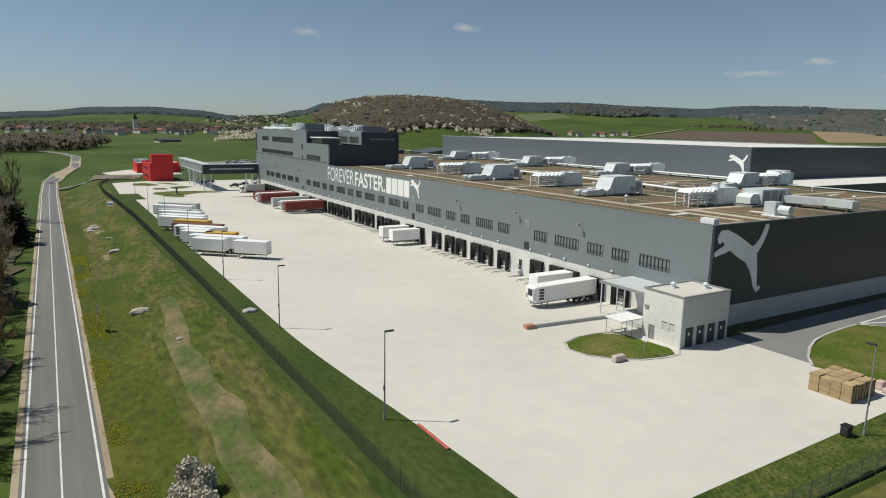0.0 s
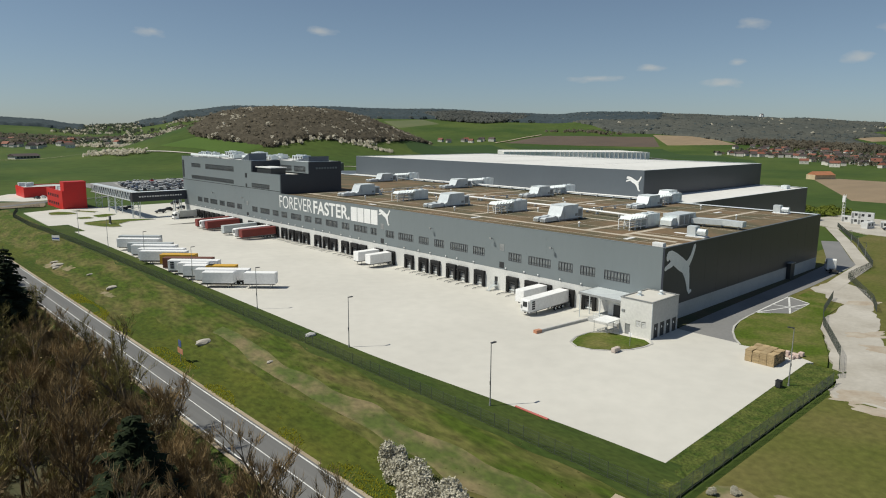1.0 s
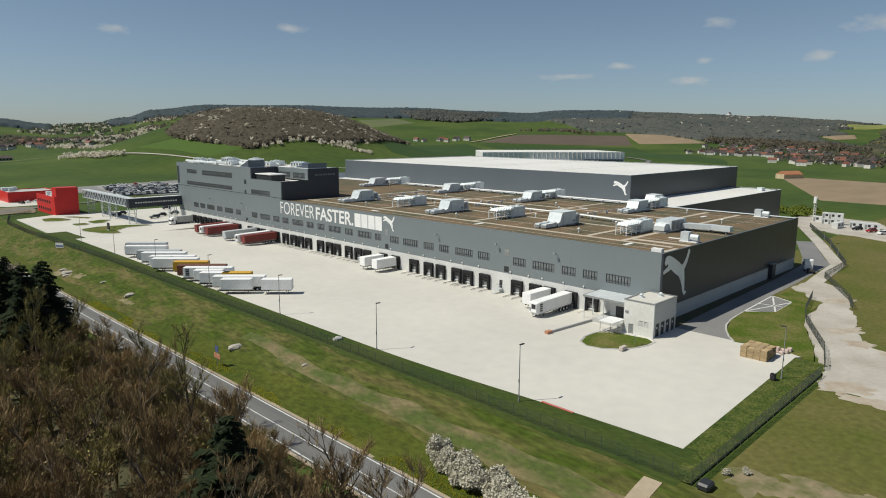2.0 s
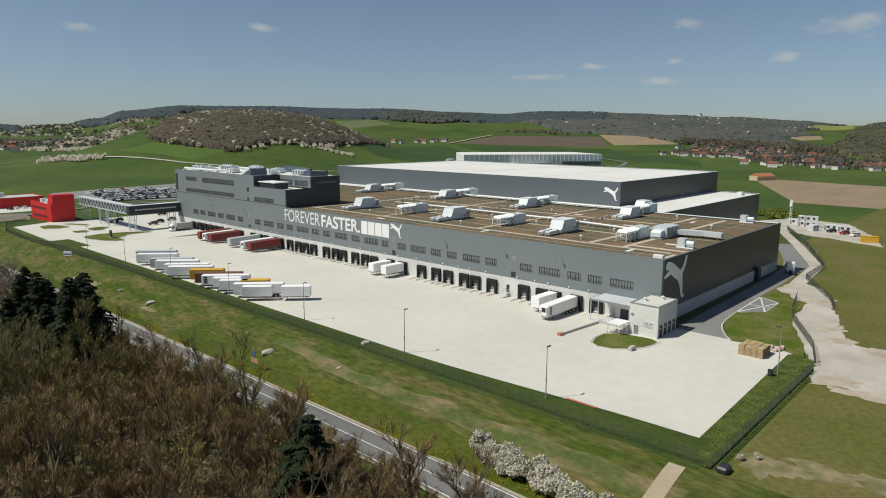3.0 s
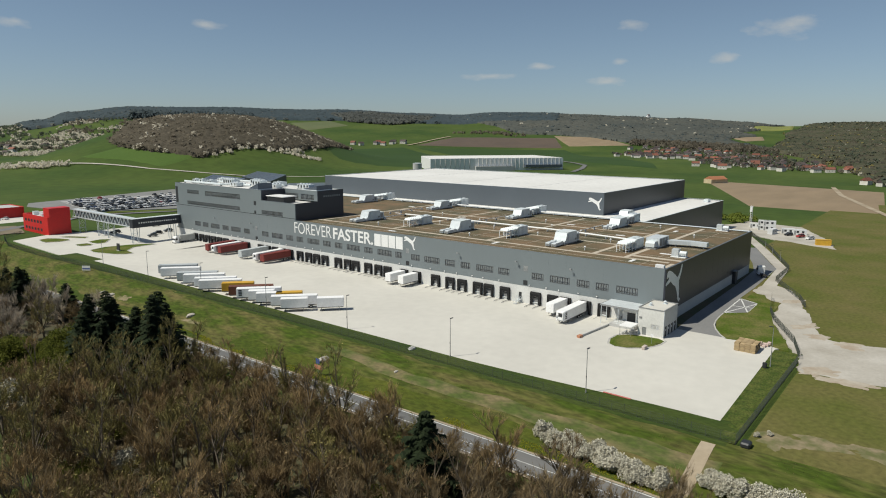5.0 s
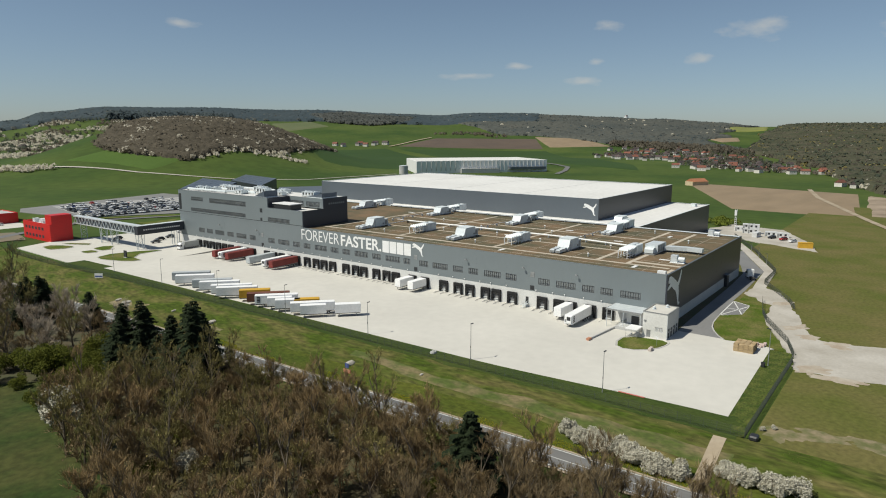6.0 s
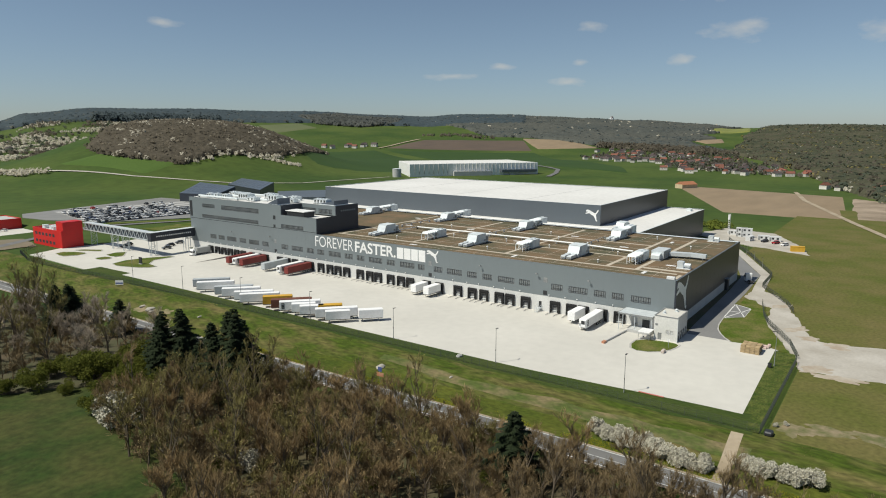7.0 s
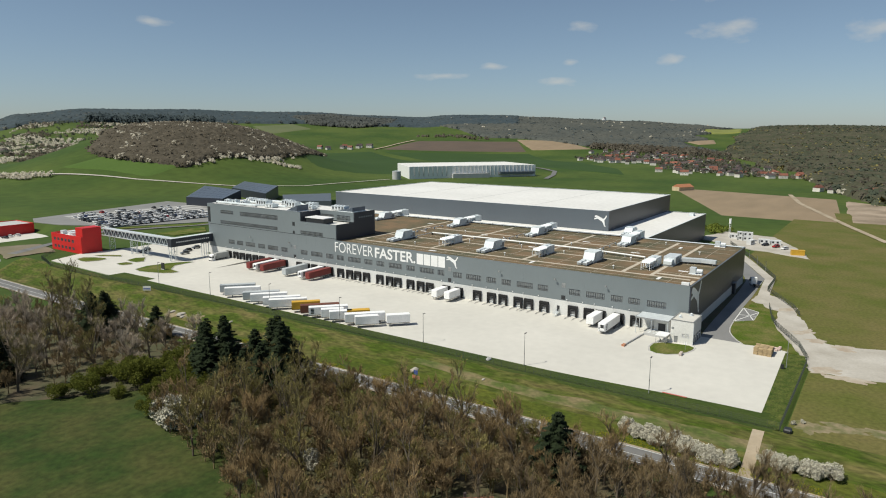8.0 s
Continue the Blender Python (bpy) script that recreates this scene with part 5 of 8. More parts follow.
sh = thing("shelter", "small open shelter with a white flat roof", "shelter", place=(-14.4, 3.2, 0.05))
part("shelter_roof", boxes((-0.2, 4.4, -0.2, 3.2, 2.45, 2.62)), M_WHITE, sh)
for x, y in ((0, 0), (4.2, 0), (0, 3.0), (4.2, 3.0), (2.1, 0)):
    bm = bmesh.new()
    tube(bm, (x, y, 0), (x, y, 2.45), 0.05, seg=6)
    part("post", bm, M_POLE, sh)
part("bench", boxes((0.6, 3.6, 2.3, 2.8, 0.42, 0.5), (0.7, 0.8, 2.35, 2.75, 0, 0.42), (3.4, 3.5, 2.35, 2.75, 0, 0.42)), M_CONC2, sh)
bm = bmesh.new()
for z in (0.5, 1.0):
    tube(bm, (0, 0, z), (0, 3.0, z), 0.03, seg=6)
    tube(bm, (0, 0, z), (4.2, 0, z), 0.03, seg=6)
part("side_rail", bm, M_POLE, sh)

wb = thing("waste_bin", "dark plastic waste bin at the yard's edge", "bin", place=(-17.2, -29.6, 0.03))
part("tub", boxes((-0.45, 0.45, -0.4, 0.4, 0.06, 1.05, 0.06)), M_FRAME, wb)
part("lid", boxes((-0.48, 0.48, -0.43, 0.43, 1.06, 1.14)), M_BLACK, wb)
M_ORANGE = material("orange_paint", (0.42, 0.16, 0.08), (0.52, 0.30, 0.2), 0.7, scale=0.8, fine=5)
bar = thing("barrier", "low concrete guide wall with an orange end block", "barrier", place=(-23.2, 13.3, 0.05), turn=-5)
part("wall", boxes((0.9, 16.0, -0.2, 0.2, -0.75, 0.5)), M_CONC2, bar)
part("end_block", boxes((-0.6, 0.9, -0.45, 0.45, -0.2, 0.62)), M_ORANGE, bar, "worn orange end block")
whole("concrete_block", boxes((-0.9, 0.9, -0.4, 0.4, 0, 0.8, 0.06)), material("pinkish_concrete", (0.55, 0.47, 0.42), rough=0.9, scale=0.5, fine=4), "pale pinkish concrete block on the kerb", "block", place=(-21.6, -3.4, 0.1))
sp = thing("sign_post", "thin grey post with a small white sign", "sign", place=(-17.0, -3.4, 0.12))
bm = bmesh.new()
tube(bm, (0, 0, 0), (0, 0, 2.7), 0.05, seg=6)
part("post", bm, M_POLE, sp)
part("plate", boxes((-0.04, -0.02, -0.35, 0.35, 1.9, 2.6)), M_WHITE, sp)
whole("traffic_barrier", boxes((-0.16, 0.16, 0, 5.9, 0, 0.18, 0.04)), material("red_plastic", (0.50, 0.115, 0.09), (0.44, 0.10, 0.08), 0.5, scale=0.6, fine=3), "long red plastic barrier lying at the yard's edge", "barrier", place=(-53.2, -13.2, 0.04))


def street_lamp(x, y, z=0.0, tall=9.3, turn=0.0):
    t = thing("street_lamp", "slim grey street lamp with a flat head", "street lamp", "yard lamps", place=(x, y, z), turn=turn)
    bm = bmesh.new()
    tube(bm, (0, 0, 0), (0, 0, tall), 0.10, 0.055, 8)
    part("pole", bm, M_POLE, t)
    bm = bmesh.new()
    tube(bm, (0, 0, 0), (0, 0, 0.5), 0.16, 0.14, 8)
    part("base_sleeve", bm, M_POLE, t)
    part("hatch", boxes((-0.13, -0.08, -0.06, 0.06, 3.2, 3.7)), M_FRAME, t)
    part("lamp_head", boxes((0.0, 0.95, -0.16, 0.16, tall - 0.02, tall + 0.11)), M_FRAME, t, "dark flat lamp head")
    return t


for k in range(7):
    street_lamp(-55.6 - 0.12 * k, -4.6 + 35 * k)
street_lamp(-15.4, -30.4, 0.0, 9.3, 90)
for x, y in ((122, -4), (136, 2), (150, 8)):
    street_lamp(x, y, 0, 4.5, 120)

# ---- vehicles ----
M_RED_T = material("red_tarpaulin", (0.20, 0.028, 0.022), (0.16, 0.024, 0.02), 0.6, scale=0.4, fine=2)
M_BROWN_T = material("rust_container", (0.17, 0.06, 0.035), (0.13, 0.05, 0.03), 0.65, scale=0.4, fine=2)
M_YELLOW_T = material("yellow_container", (0.64, 0.37, 0.035), (0.56, 0.32, 0.035), 0.55, scale=0.4, fine=2)
M_GREY_T = material("grey_tarpaulin", (0.46, 0.49, 0.50), (0.41, 0.44, 0.45), 0.6, scale=0.4, fine=2)
M_WHITE_T = material("white_box", (0.86, 0.86, 0.855), (0.82, 0.82, 0.815), 0.5, scale=0.35, fine=2)
M_CHASSIS = material("dark_chassis", (0.03, 0.03, 0.032), (0.05, 0.045, 0.04), 0.7, scale=1, fine=5)
M_BLUE = material("blue_print", (0.06, 0.10, 0.30), rough=0.6, scale=1, fine=5)
WHEEL = bmesh.new()
tube(WHEEL, (-0.15, 0, 0.5), (0.15, 0, 0.5), 0.5, seg=14)
WHEEL = shared("wheel", WHEEL, M_BLACK)
RIM = bmesh.new()
tube(RIM, (-0.16, 0, 0.5), (0.16, 0, 0.5), 0.27, seg=10)
RIM = shared("rim", RIM, M_STEEL)


def wheels(t, places):
    for x, y in places:
        w = piece("wheel", WHEEL, t, (x, y, 0))
        piece("rim", RIM, w)


def trailer(mat, label, length=13.6, cooler=False, marked=False):
    """A box trailer, front towards +y, its middle over the origin."""
    t = thing("trailer", label, "trailer", "trailers")
    h = length / 2
    bm = bmesh.new()
    box(bm, -1.27, 1.27, -h, h, 1.2, 4.0, 0.05)
    part("box_body", bm, mat, t)
    for side in (-1.285, 1.285):
        part("lower_rail", boxes((side - 0.02, side + 0.02, -h + 0.05, h - 0.05, 1.16, 1.3)), M_POLE, t)
    part("chassis", boxes((-0.5, -0.35, -h + 0.1, h - 0.2, 0.85, 1.2), (0.35, 0.5, -h + 0.1, h - 0.2, 0.85, 1.2), (-1.1, 1.1, -h + 1.0, -h + 5.4, 0.95, 1.15)), M_CHASSIS, t)
    bm = boxes((-1.24, 1.24, -h - 0.05, -h + 0.02, 1.2, 3.98))
    for x in (-0.75, -0.3, 0.3, 0.75):
        tube(bm, (x, -h - 0.08, 1.2), (x, -h - 0.08, 3.9), 0.03, seg=5)
    part("rear_door", bm, mat, t)
    part("underrun_bar", boxes((-1.2, 1.2, -h - 0.02, -h + 0.1, 0.5, 0.66)), M_POLE, t)
    for side in (-0.75, 0.75):
        part("landing_leg", boxes((side - 0.08, side + 0.08, h - 3.0, h - 2.85, 0.0, 1.1), (side - 0.2, side + 0.2, h - 3.1, h - 2.75, 0.0, 0.06)), M_POLE, t)
    wheels(t, [(s, -h + 1.9 + 1.31 * k) for s in (-1.02, 1.02) for k in range(3)])
    if cooler:
        cu = part("cooling_unit", boxes((-1.05, 1.05, h, h + 0.45, 1.7, 3.8)), mat, t, "white cooling unit on the front wall")
        part("grille", boxes((-0.85, 0.3, h + 0.45, h + 0.49, 2.5, 3.6)), M_FRAME, cu, "dark intake grille")
        part("grille", boxes((0.45, 0.9, h + 0.45, h + 0.48, 2.0, 2.8)), M_POLE, cu)
    if marked:
        bm = boxes(*[(s * 1.285 - 0.015, s * 1.285 + 0.015, h - 1.7 + 0.3 * 0, h - 0.7, 1.75 + 0.5 * k, 2.1 + 0.5 * k) for s in (-1, 1) for k in range(4)])
        part("marking", bm, M_FRAME, t, "row of plain dark bars")
    return t


def swap_body(mat, label):
    """A short box standing on four legs."""
    t = thing("swap_body", label, "container", "trailers")
    bm = bmesh.new()
    box(bm, -1.27, 1.27, -3.9, 3.9, 1.25, 4.0, 0.05)
    part("box_body", bm, mat, t)
    part("floor_frame", boxes((-1.2, 1.2, -3.8, 3.8, 1.05, 1.25)), M_CHASSIS, t)
    for x in (-1.15, 1.15):
        for y in (-2.6, 2.6):
            part("support_leg", boxes((x - 0.06, x + 0.06, y - 0.06, y + 0.06, 0, 1.25)), M_POLE, t)
    bm = boxes((-1.22, 1.22, -3.96, -3.88, 1.25, 3.95))
    for x in (-0.6, -0.2, 0.2, 0.6):
        tube(bm, (x, -3.98, 1.3), (x, -3.98, 3.9), 0.03, seg=5)
    part("rear_door", bm, mat, t)
    return t


def put(t, x, y, turn, z=0.05):
    t.matrix_basis = pose(x, y, z, 0, 0, turn)
    return t


# the slanted row at the yard's edge: left end of each, with its length, from north to south
TURN = 47.0
HEAD = Vector((0.735, -0.678))
WHITE_L = "white box trailer parked in the slanted row"
T_WHITE = trailer(M_WHITE_T, WHITE_L)
ROW = [(-53.0, 168.8, "g"), (-55.3, 163.0, "w"), (-55.6, 151.6, "g"), (-56.0, 146.8, "w"), (-56.6, 139.0, "w"), (-57.6, 134.6, "w"), (-56.4, 126.5, "y"), (-56.4, 119.4, "b"), (-56.6, 115.0, "m"), (-56.0, 109.6, "s"), (-56.3, 105.4, "s"), (-52.0, 101.2, "ys"), (-55.9, 98.6, "w"), (-56.0, 93.9, "s"), (-48.6, 86.4, "s")]
first = True
for x, y, kind in ROW:
    half = 3.9 if "s" in kind else 6.8
    c = Vector((x, y)) + HEAD * (half + 0.3)
    if kind == "w":
        t = T_WHITE if first else copy_thing(T_WHITE, Matrix())
        first = False
    elif kind == "m":
        t = trailer(M_WHITE_T, "white box trailer with dark bars in the slanted row", marked=True)
    elif kind == "g":
        t = trailer(M_GREY_T, "grey tarpaulin trailer parked in the slanted row")
    elif kind == "b":
        t = trailer(M_BROWN_T, "rust-brown container trailer parked in the slanted row")
    elif kind == "y":
        t = trailer(M_YELLOW_T, "yellow box trailer parked in the slanted row", 10.0)
    elif kind == "ys":
        t = swap_body(M_YELLOW_T, "yellow swap body on legs in the slanted row")
    else:
        t = swap_body(M_WHITE_T, "white swap body standing on legs in the yard")
    put(t, c.x, c.y, TURN)
# trailers backed against the docks, front towards the yard
for y, mat, kind in ((23.7, M_WHITE_T, "c"), (159.0, M_RED_T, "t"), (163.5, M_WHITE_T, "c"), (174.0, M_GREY_T, "t"), (189.0, M_RED_T, "t"), (193.6, M_WHITE_T, "c"), (198.6, M_RED_T, "t")):
    word = {M_WHITE_T: "white", M_RED_T: "dark red", M_GREY_T: "pale grey"}[mat]
    t = trailer(mat, f"{word} trailer backed against a loading dock", cooler=kind == "c", marked=kind != "t")
    put(t, -7.7, y, 90, -0.55)
    t.rotation_euler[0] = radians(-0.8)
put(trailer(M_WHITE_T, "shorter white trailer backed against a loading dock", 8.4), -5.0, 30.0, 90, -0.55)
for y in (88.6, 94.6):
    put(swap_body(M_WHITE_T, "white swap body on legs against a loading dock"), -5.0, y, 90, -0.6)


M_CONT_GREY = material("grey_box_body", (0.42, 0.43, 0.42), (0.34, 0.35, 0.34), 0.55, scale=0.4, fine=3)


def truck(x, y, turn, mat, label, with_trailer=True, z=0.05):
    """A tractor unit, with or without its trailer; it drives towards +y."""
    t = thing("truck", label, "truck", place=(x, y, z), turn=turn)
    bm = bmesh.new()
    prof = [(0.0, 0.55), (0.0, 3.4), (0.5, 3.75), (1.6, 3.6), (2.15, 2.4), (2.25, 0.55)]
    lo = [bm.verts.new((-1.22, v, w)) for v, w in prof]
    hi = [bm.verts.new((1.22, v, w)) for v, w in prof]
    bm.faces.new(lo)
    bm.faces.new(hi[::-1])
    for k in range(len(prof)):
        bm.faces.new((lo[k], hi[k], hi[(k + 1) % len(prof)], lo[(k + 1) % len(prof)]))
    bmesh.ops.recalc_face_normals(bm, faces=bm.faces[:])
    bmesh.ops.bevel(bm, geom=bm.edges[:], offset=0.07, segments=2, affect="EDGES")
    part("cab", bm, mat, t)
    part("windscreen", boxes((-1.05, 1.05, 2.02, 2.2, 1.95, 2.75)), M_FRAME, t)
    for s in (-1.24, 1.24):
        part("side_window", boxes((s - 0.02, s + 0.02, 0.9, 1.8, 1.95, 2.8)), M_FRAME, t)
        part("mirror", boxes((s * 1.1 - 0.08, s * 1.1 + 0.08, 2.0, 2.12, 1.9, 2.6)), M_FRAME, t)
    part("bumper", boxes((-1.22, 1.22, 2.1, 2.35, 0.35, 0.85)), M_CHASSIS, t)
    part("chassis", boxes((-0.5, 0.5, -3.6, 0.0, 0.6, 0.95), (-0.7, 0.7, -2.8, -1.4, 0.95, 1.1)), M_CHASSIS, t)
    wheels(t, [(s, v) for s in (-1.0, 1.0) for v in (1.0, -2.6)])
    if with_trailer:
        tr = trailer(M_CONT_GREY, "grey box body behind the truck's cab", 7.6)
        put(tr, 0, 0, 0)
        tr.matrix_basis = pose(x, y, z, 0, 0, turn) @ pose(0, -0.5 - 3.8, 0.02)
    return t


truck(-9.6, 231.0, 90, M_WHITE_T, "white truck with a grey box body backed against a dock", True, -0.5)
yt = truck(86.5, -5.0, -60, M_WHITE, "white terminal tractor standing on the asphalt drive", False, 0.05)


M_PAINTS = [material("car_paint_" + n, c, tuple(v * 0.9 for v in c), 0.3, scale=1, fine=4, grain=(0.97, 1.03)) for n, c in (("white", (0.8, 0.8, 0.8)), ("silver", (0.55, 0.57, 0.59)), ("black", (0.02, 0.02, 0.023)), ("grey", (0.12, 0.13, 0.14)), ("blue", (0.03, 0.06, 0.18)), ("red", (0.35, 0.02, 0.02)))]
WORDS = ("white", "silver", "black", "grey", "blue", "red")


def car(mat, word):
    """A hatchback, driving towards +y."""
    t = thing("car", f"{word} parked car in the car park", "car", "parked cars")
    bm = bmesh.new()
    prof = [(-2.1, 0.35), (-2.12, 0.9), (-1.9, 1.0), (1.1, 0.98), (2.0, 0.8), (2.12, 0.4)]
    lo = [bm.verts.new((-0.88, v, w)) for v, w in prof]
    hi = [bm.verts.new((0.88, v, w)) for v, w in prof]
    bm.faces.new(lo)
    bm.faces.new(hi[::-1])
    for k in range(len(prof)):
        bm.faces.new((lo[k], hi[k], hi[(k + 1) % len(prof)], lo[(k + 1) % len(prof)]))
    bmesh.ops.recalc_face_normals(bm, faces=bm.faces[:])
    part("body", bm, mat, t)
    bm = bmesh.new()
    low = [bm.verts.new(p) for p in ((-0.82, -1.85, 0.98), (0.82, -1.85, 0.98), (0.82, 1.0, 0.98), (-0.82, 1.0, 0.98))]
    top = [bm.verts.new(p) for p in ((-0.62, -1.45, 1.45), (0.62, -1.45, 1.45), (0.62, 0.3, 1.45), (-0.62, 0.3, 1.45))]
    for k in range(4):
        bm.faces.new((low[k], low[(k + 1) % 4], top[(k + 1) % 4], top[k]))
    bm.faces.new(top)
    part("glasshouse", bm, M_FRAME, t)
    part("car_roof", boxes((-0.68, 0.68, -1.55, 0.42, 1.45, 1.52)), mat, t)
    for v in (-1.3, 1.3):
        bm = bmesh.new()
        for a in (-0.9, 0.68):
            tube(bm, (a, v, 0.32), (a + 0.22, v, 0.32), 0.32, seg=10)
        part("wheel_pair", bm, M_BLACK, t)
    return t


protos = [car(m, w) for m, w in zip(M_PAINTS, WORDS)]
rng = random.Random(4)
used = [False] * len(protos)
DIRX, DIRY = Vector((0.995, -0.10)), Vector((0.10, 0.995))
BAYS = material("pale_parking_bays", (0.42, 0.415, 0.40), (0.35, 0.345, 0.335), 0.85, scale=0.1, fine=1)
for row in range(12):
    v = 2.0 + 5.2 * row + 5.4 * (row // 2)
    if row % 2 == 0:
        ends = [Vector((14, 386)) + DIRX * u + DIRY * w for u, w in ((5 + 0.6 * row, v - 2.4), (94 + 2.6 * row, v - 2.4), (94 + 2.6 * row, v + 7.6), (5 + 0.6 * row, v + 7.6))]
        slab("parking_bays", [(e.x, e.y) for e in ends], -0.2, 0.05, BAYS, "row of pale parking bays", "parking bays")
    for k in range(44):
        u = 6.5 + 0.6 * row + 2.5 * k
        if u > 93 + 2.6 * row:
            continue
        p = Vector((14, 386)) + DIRX * u + DIRY * v
        full = 0.95 if row < 8 and k < 36 - row else 0.30 if k < 30 else 0.08
        if rng.random() > full:
            continue
        c = rng.choices(range(6), (44, 22, 18, 9, 4, 2))[0]
        m = pose(p.x, p.y, 0.06, 0, 0, -6 + (180 if rng.random() < 0.4 else 0) + rng.uniform(-2, 2))
        m = m @ Matrix.Diagonal((1.08, 1.08, rng.uniform(1.08, 1.28), 1))
        if not used[c]:
            protos[c].matrix_basis = m
            used[c] = True
        else:
            copy_thing(protos[c], m)
for x, y, c, a in ((-18, 280, 2, 80), (-14, 284, 2, 85), (-22, 430, 0, 20), (-17, 431, 0, 25), (-26, 427, 2, 20), (12, 292, 2, 70), (16, 300, 3, 60), (-2, 264, 2, 85), (6, 268, 3, 80), (-8, 258, 3, 80), (20, 280, 0, 75), (-84.5 + 1.6, 372, 0, 0)):
    tagged(copy_thing(protos[c], pose(x, y, height(x, y) + 0.09, 0, 0, a)), f"{WORDS[c]} car standing near the red building" if y < 440 and x > -80 else "white car on the country road")

# ---- pallets ----
M_WOOD = material("pallet_wood", (0.43, 0.32, 0.18), (0.33, 0.24, 0.13), 0.85, scale=0.6, fine=6, random_tone=0.18)
foot = [(-0.58, 0.125), (-0.58, 0), (-0.42, 0), (-0.42, 0.09), (-0.08, 0.09), (-0.08, 0), (0.08, 0), (0.08, 0.09), (0.42, 0.09), (0.42, 0), (0.58, 0), (0.58, 0.125)]
bm = extruded(foot, -0.58, 0.58)
PALLET = shared("pallet", bm, M_WOOD)
rng = random.Random(9)
for i in range(4):
    for j in range(4):
        t = thing("pallet_stack", "tall stack of used wooden pallets in the yard's corner", "pallet stack", "pallet stacks", place=(-8.1 + 1.27 * i, -25.0 + 1.22 * j, 0.05), turn=rng.uniform(-2, 2))
        for k in range(rng.choice((14, 15, 15, 16))):
            piece("pallet", PALLET, t, (rng.uniform(-0.02, 0.02), rng.uniform(-0.02, 0.02), 0.14 * k))
M_SACK = material("pale_sacks", (0.62, 0.50, 0.45), (0.5, 0.36, 0.32), 0.8, scale=1.0, fine=5)
for k, (x, y) in enumerate(((-1.6, -25.9), (-0.6, -26.4), (-1.0, -24.9), (0.2, -25.6), (0.9, -26.6))):
    whole("sack_pile", boxes((-0.45, 0.45, -0.4, 0.4, 0, 0.5 + 0.25 * (k % 3), 0.08)), M_SACK, "pale pinkish sack pile beside the pallets", "sack pile", "sack piles", place=(x, y, 0.1))

# ---- fences ----
M_FENCE = material("dark_mesh", (0.075, 0.088, 0.072), rough=0.6, scale=1, fine=6)
bm = bmesh.new()
for k in range(36):
    box(bm, -0.004, 0.004, 0.07 * k - 0.004, 0.07 * k + 0.004, 0.05, 1.95)
for z in (0.1, 0.55, 1.0, 1.45, 1.9):
    box(bm, -0.012, 0.012, 0, 2.5, z - 0.008, z + 0.008)
PANEL = shared("mesh_panel", bm, M_FENCE)
POST = shared("fence_post", boxes((-0.025, 0.025, -0.025, 0.025, -0.3, 2.05)), M_FENCE)


def fence(line, label):
    t = thing("fence", label, "fence")
    for (ax, ay), (bx, by) in zip(line, line[1:]):
        n = max(1, round(math.hypot(bx - ax, by - ay) / 2.5))
        a = math.degrees(math.atan2(by - ay, bx - ax)) - 90
        for k in range(n):
            x, y = ax + (bx - ax) * k / n, ay + (by - ay) * k / n
            piece("fence_post", POST, t, (x, y, height(x, y)), a)
            piece("mesh_panel", PANEL, t, (x, y, height(x, y)), a)


fence([(-9.3, -34.8), (-60.3, -34.8), (-60.5, 60), (-61.5, 165), (-64.0, 250), (-63.5, 285), (-58, 306), (-46, 318)], "dark wire mesh fence round the truck yard")
fence([(52, -16), (35, -19.3), (25.7, -22.2), (6.3, -31.1), (-6.1, -34.6)], "dark wire mesh fence beside the gravel track")
fence([(195, 26), (149, 5.8), (104, -10.8), (80, -11.2), (55, -23.6), (44.6, -27)], "dark wire mesh fence beside the warehouse meadow")

# ---- road signs and debris on the bank ----
rs = thing("road_sign", "road sign with a blue and an ochre plate on posts", "road sign", place=(-78.2, 51.5, height(-78.2, 51.5)))
bm = bmesh.new()
tube(bm, (0, 0, 0), (0, 0, 4.2), 0.06, seg=6)
part("post", bm, M_POLE, rs)
part("blue_plate", boxes((-0.03, 0.03, -0.6, 0.6, 3.0, 4.2)), M_BLUE, rs)
part("ochre_plate", boxes((-0.03, 0.03, -1.2, 1.2, 1.7, 2.7)), M_ORANGE, rs)
rs = thing("info_board", "small white and blue board at the fence", "sign", place=(-65.2, 200, height(-65.2, 200)), turn=35)
part("plate", boxes((-0.05, 0.05, -1.6, 1.6, 0.6, 2.4)), M_WHITE, rs)
part("stripe", boxes((-0.07, -0.05, -1.5, 1.5, 1.0, 1.5)), M_BLUE, rs)
for s in (-1.2, 1.2):
    part("post", boxes((0.05, 0.12, s - 0.05, s + 0.05, -0.2, 2.2)), M_POLE, rs)


def boulder(x, y, s, label, mat):
    bm = bmesh.new()
    bmesh.ops.create_icosphere(bm, subdivisions=2, radius=1)
    for v in bm.verts:
        v.co = Vector((v.co.x * s * 1.7, v.co.y * s, v.co.z * s * 0.7)) * (1 + 0.35 * noise.noise(v.co * 1.7 + Vector((x, y, 0))))
    whole("boulder", bm, mat, label, "stone", "stones on the bank", place=(x, y, height(x, y) + 0.2 * s))


for x, y, s in ((-71.5, 57.0, 1.0), (-70.5, 118, 0.9), (-72.0, 172, 0.8), (-72.5, 166, 1.2), (-73.4, 164, 0.7), (-70.0, 140, 0.5), (-68.5, 36, 0.4)):
    boulder(x, y, s, "pale limestone boulder lying in the rough grass", M_GRAVEL)
boulder(-57.3, 41.0, 0.7, "grey stone at the yard's edge", M_CONC2)
whole("rubble_bag", boxes((-1.0, 1.0, -0.8, 0.8, 0, 1.0, 0.25)), M_FRAME, "dark covered heap at the fence corner", "heap", place=(-60.0, -36.4, -0.05))

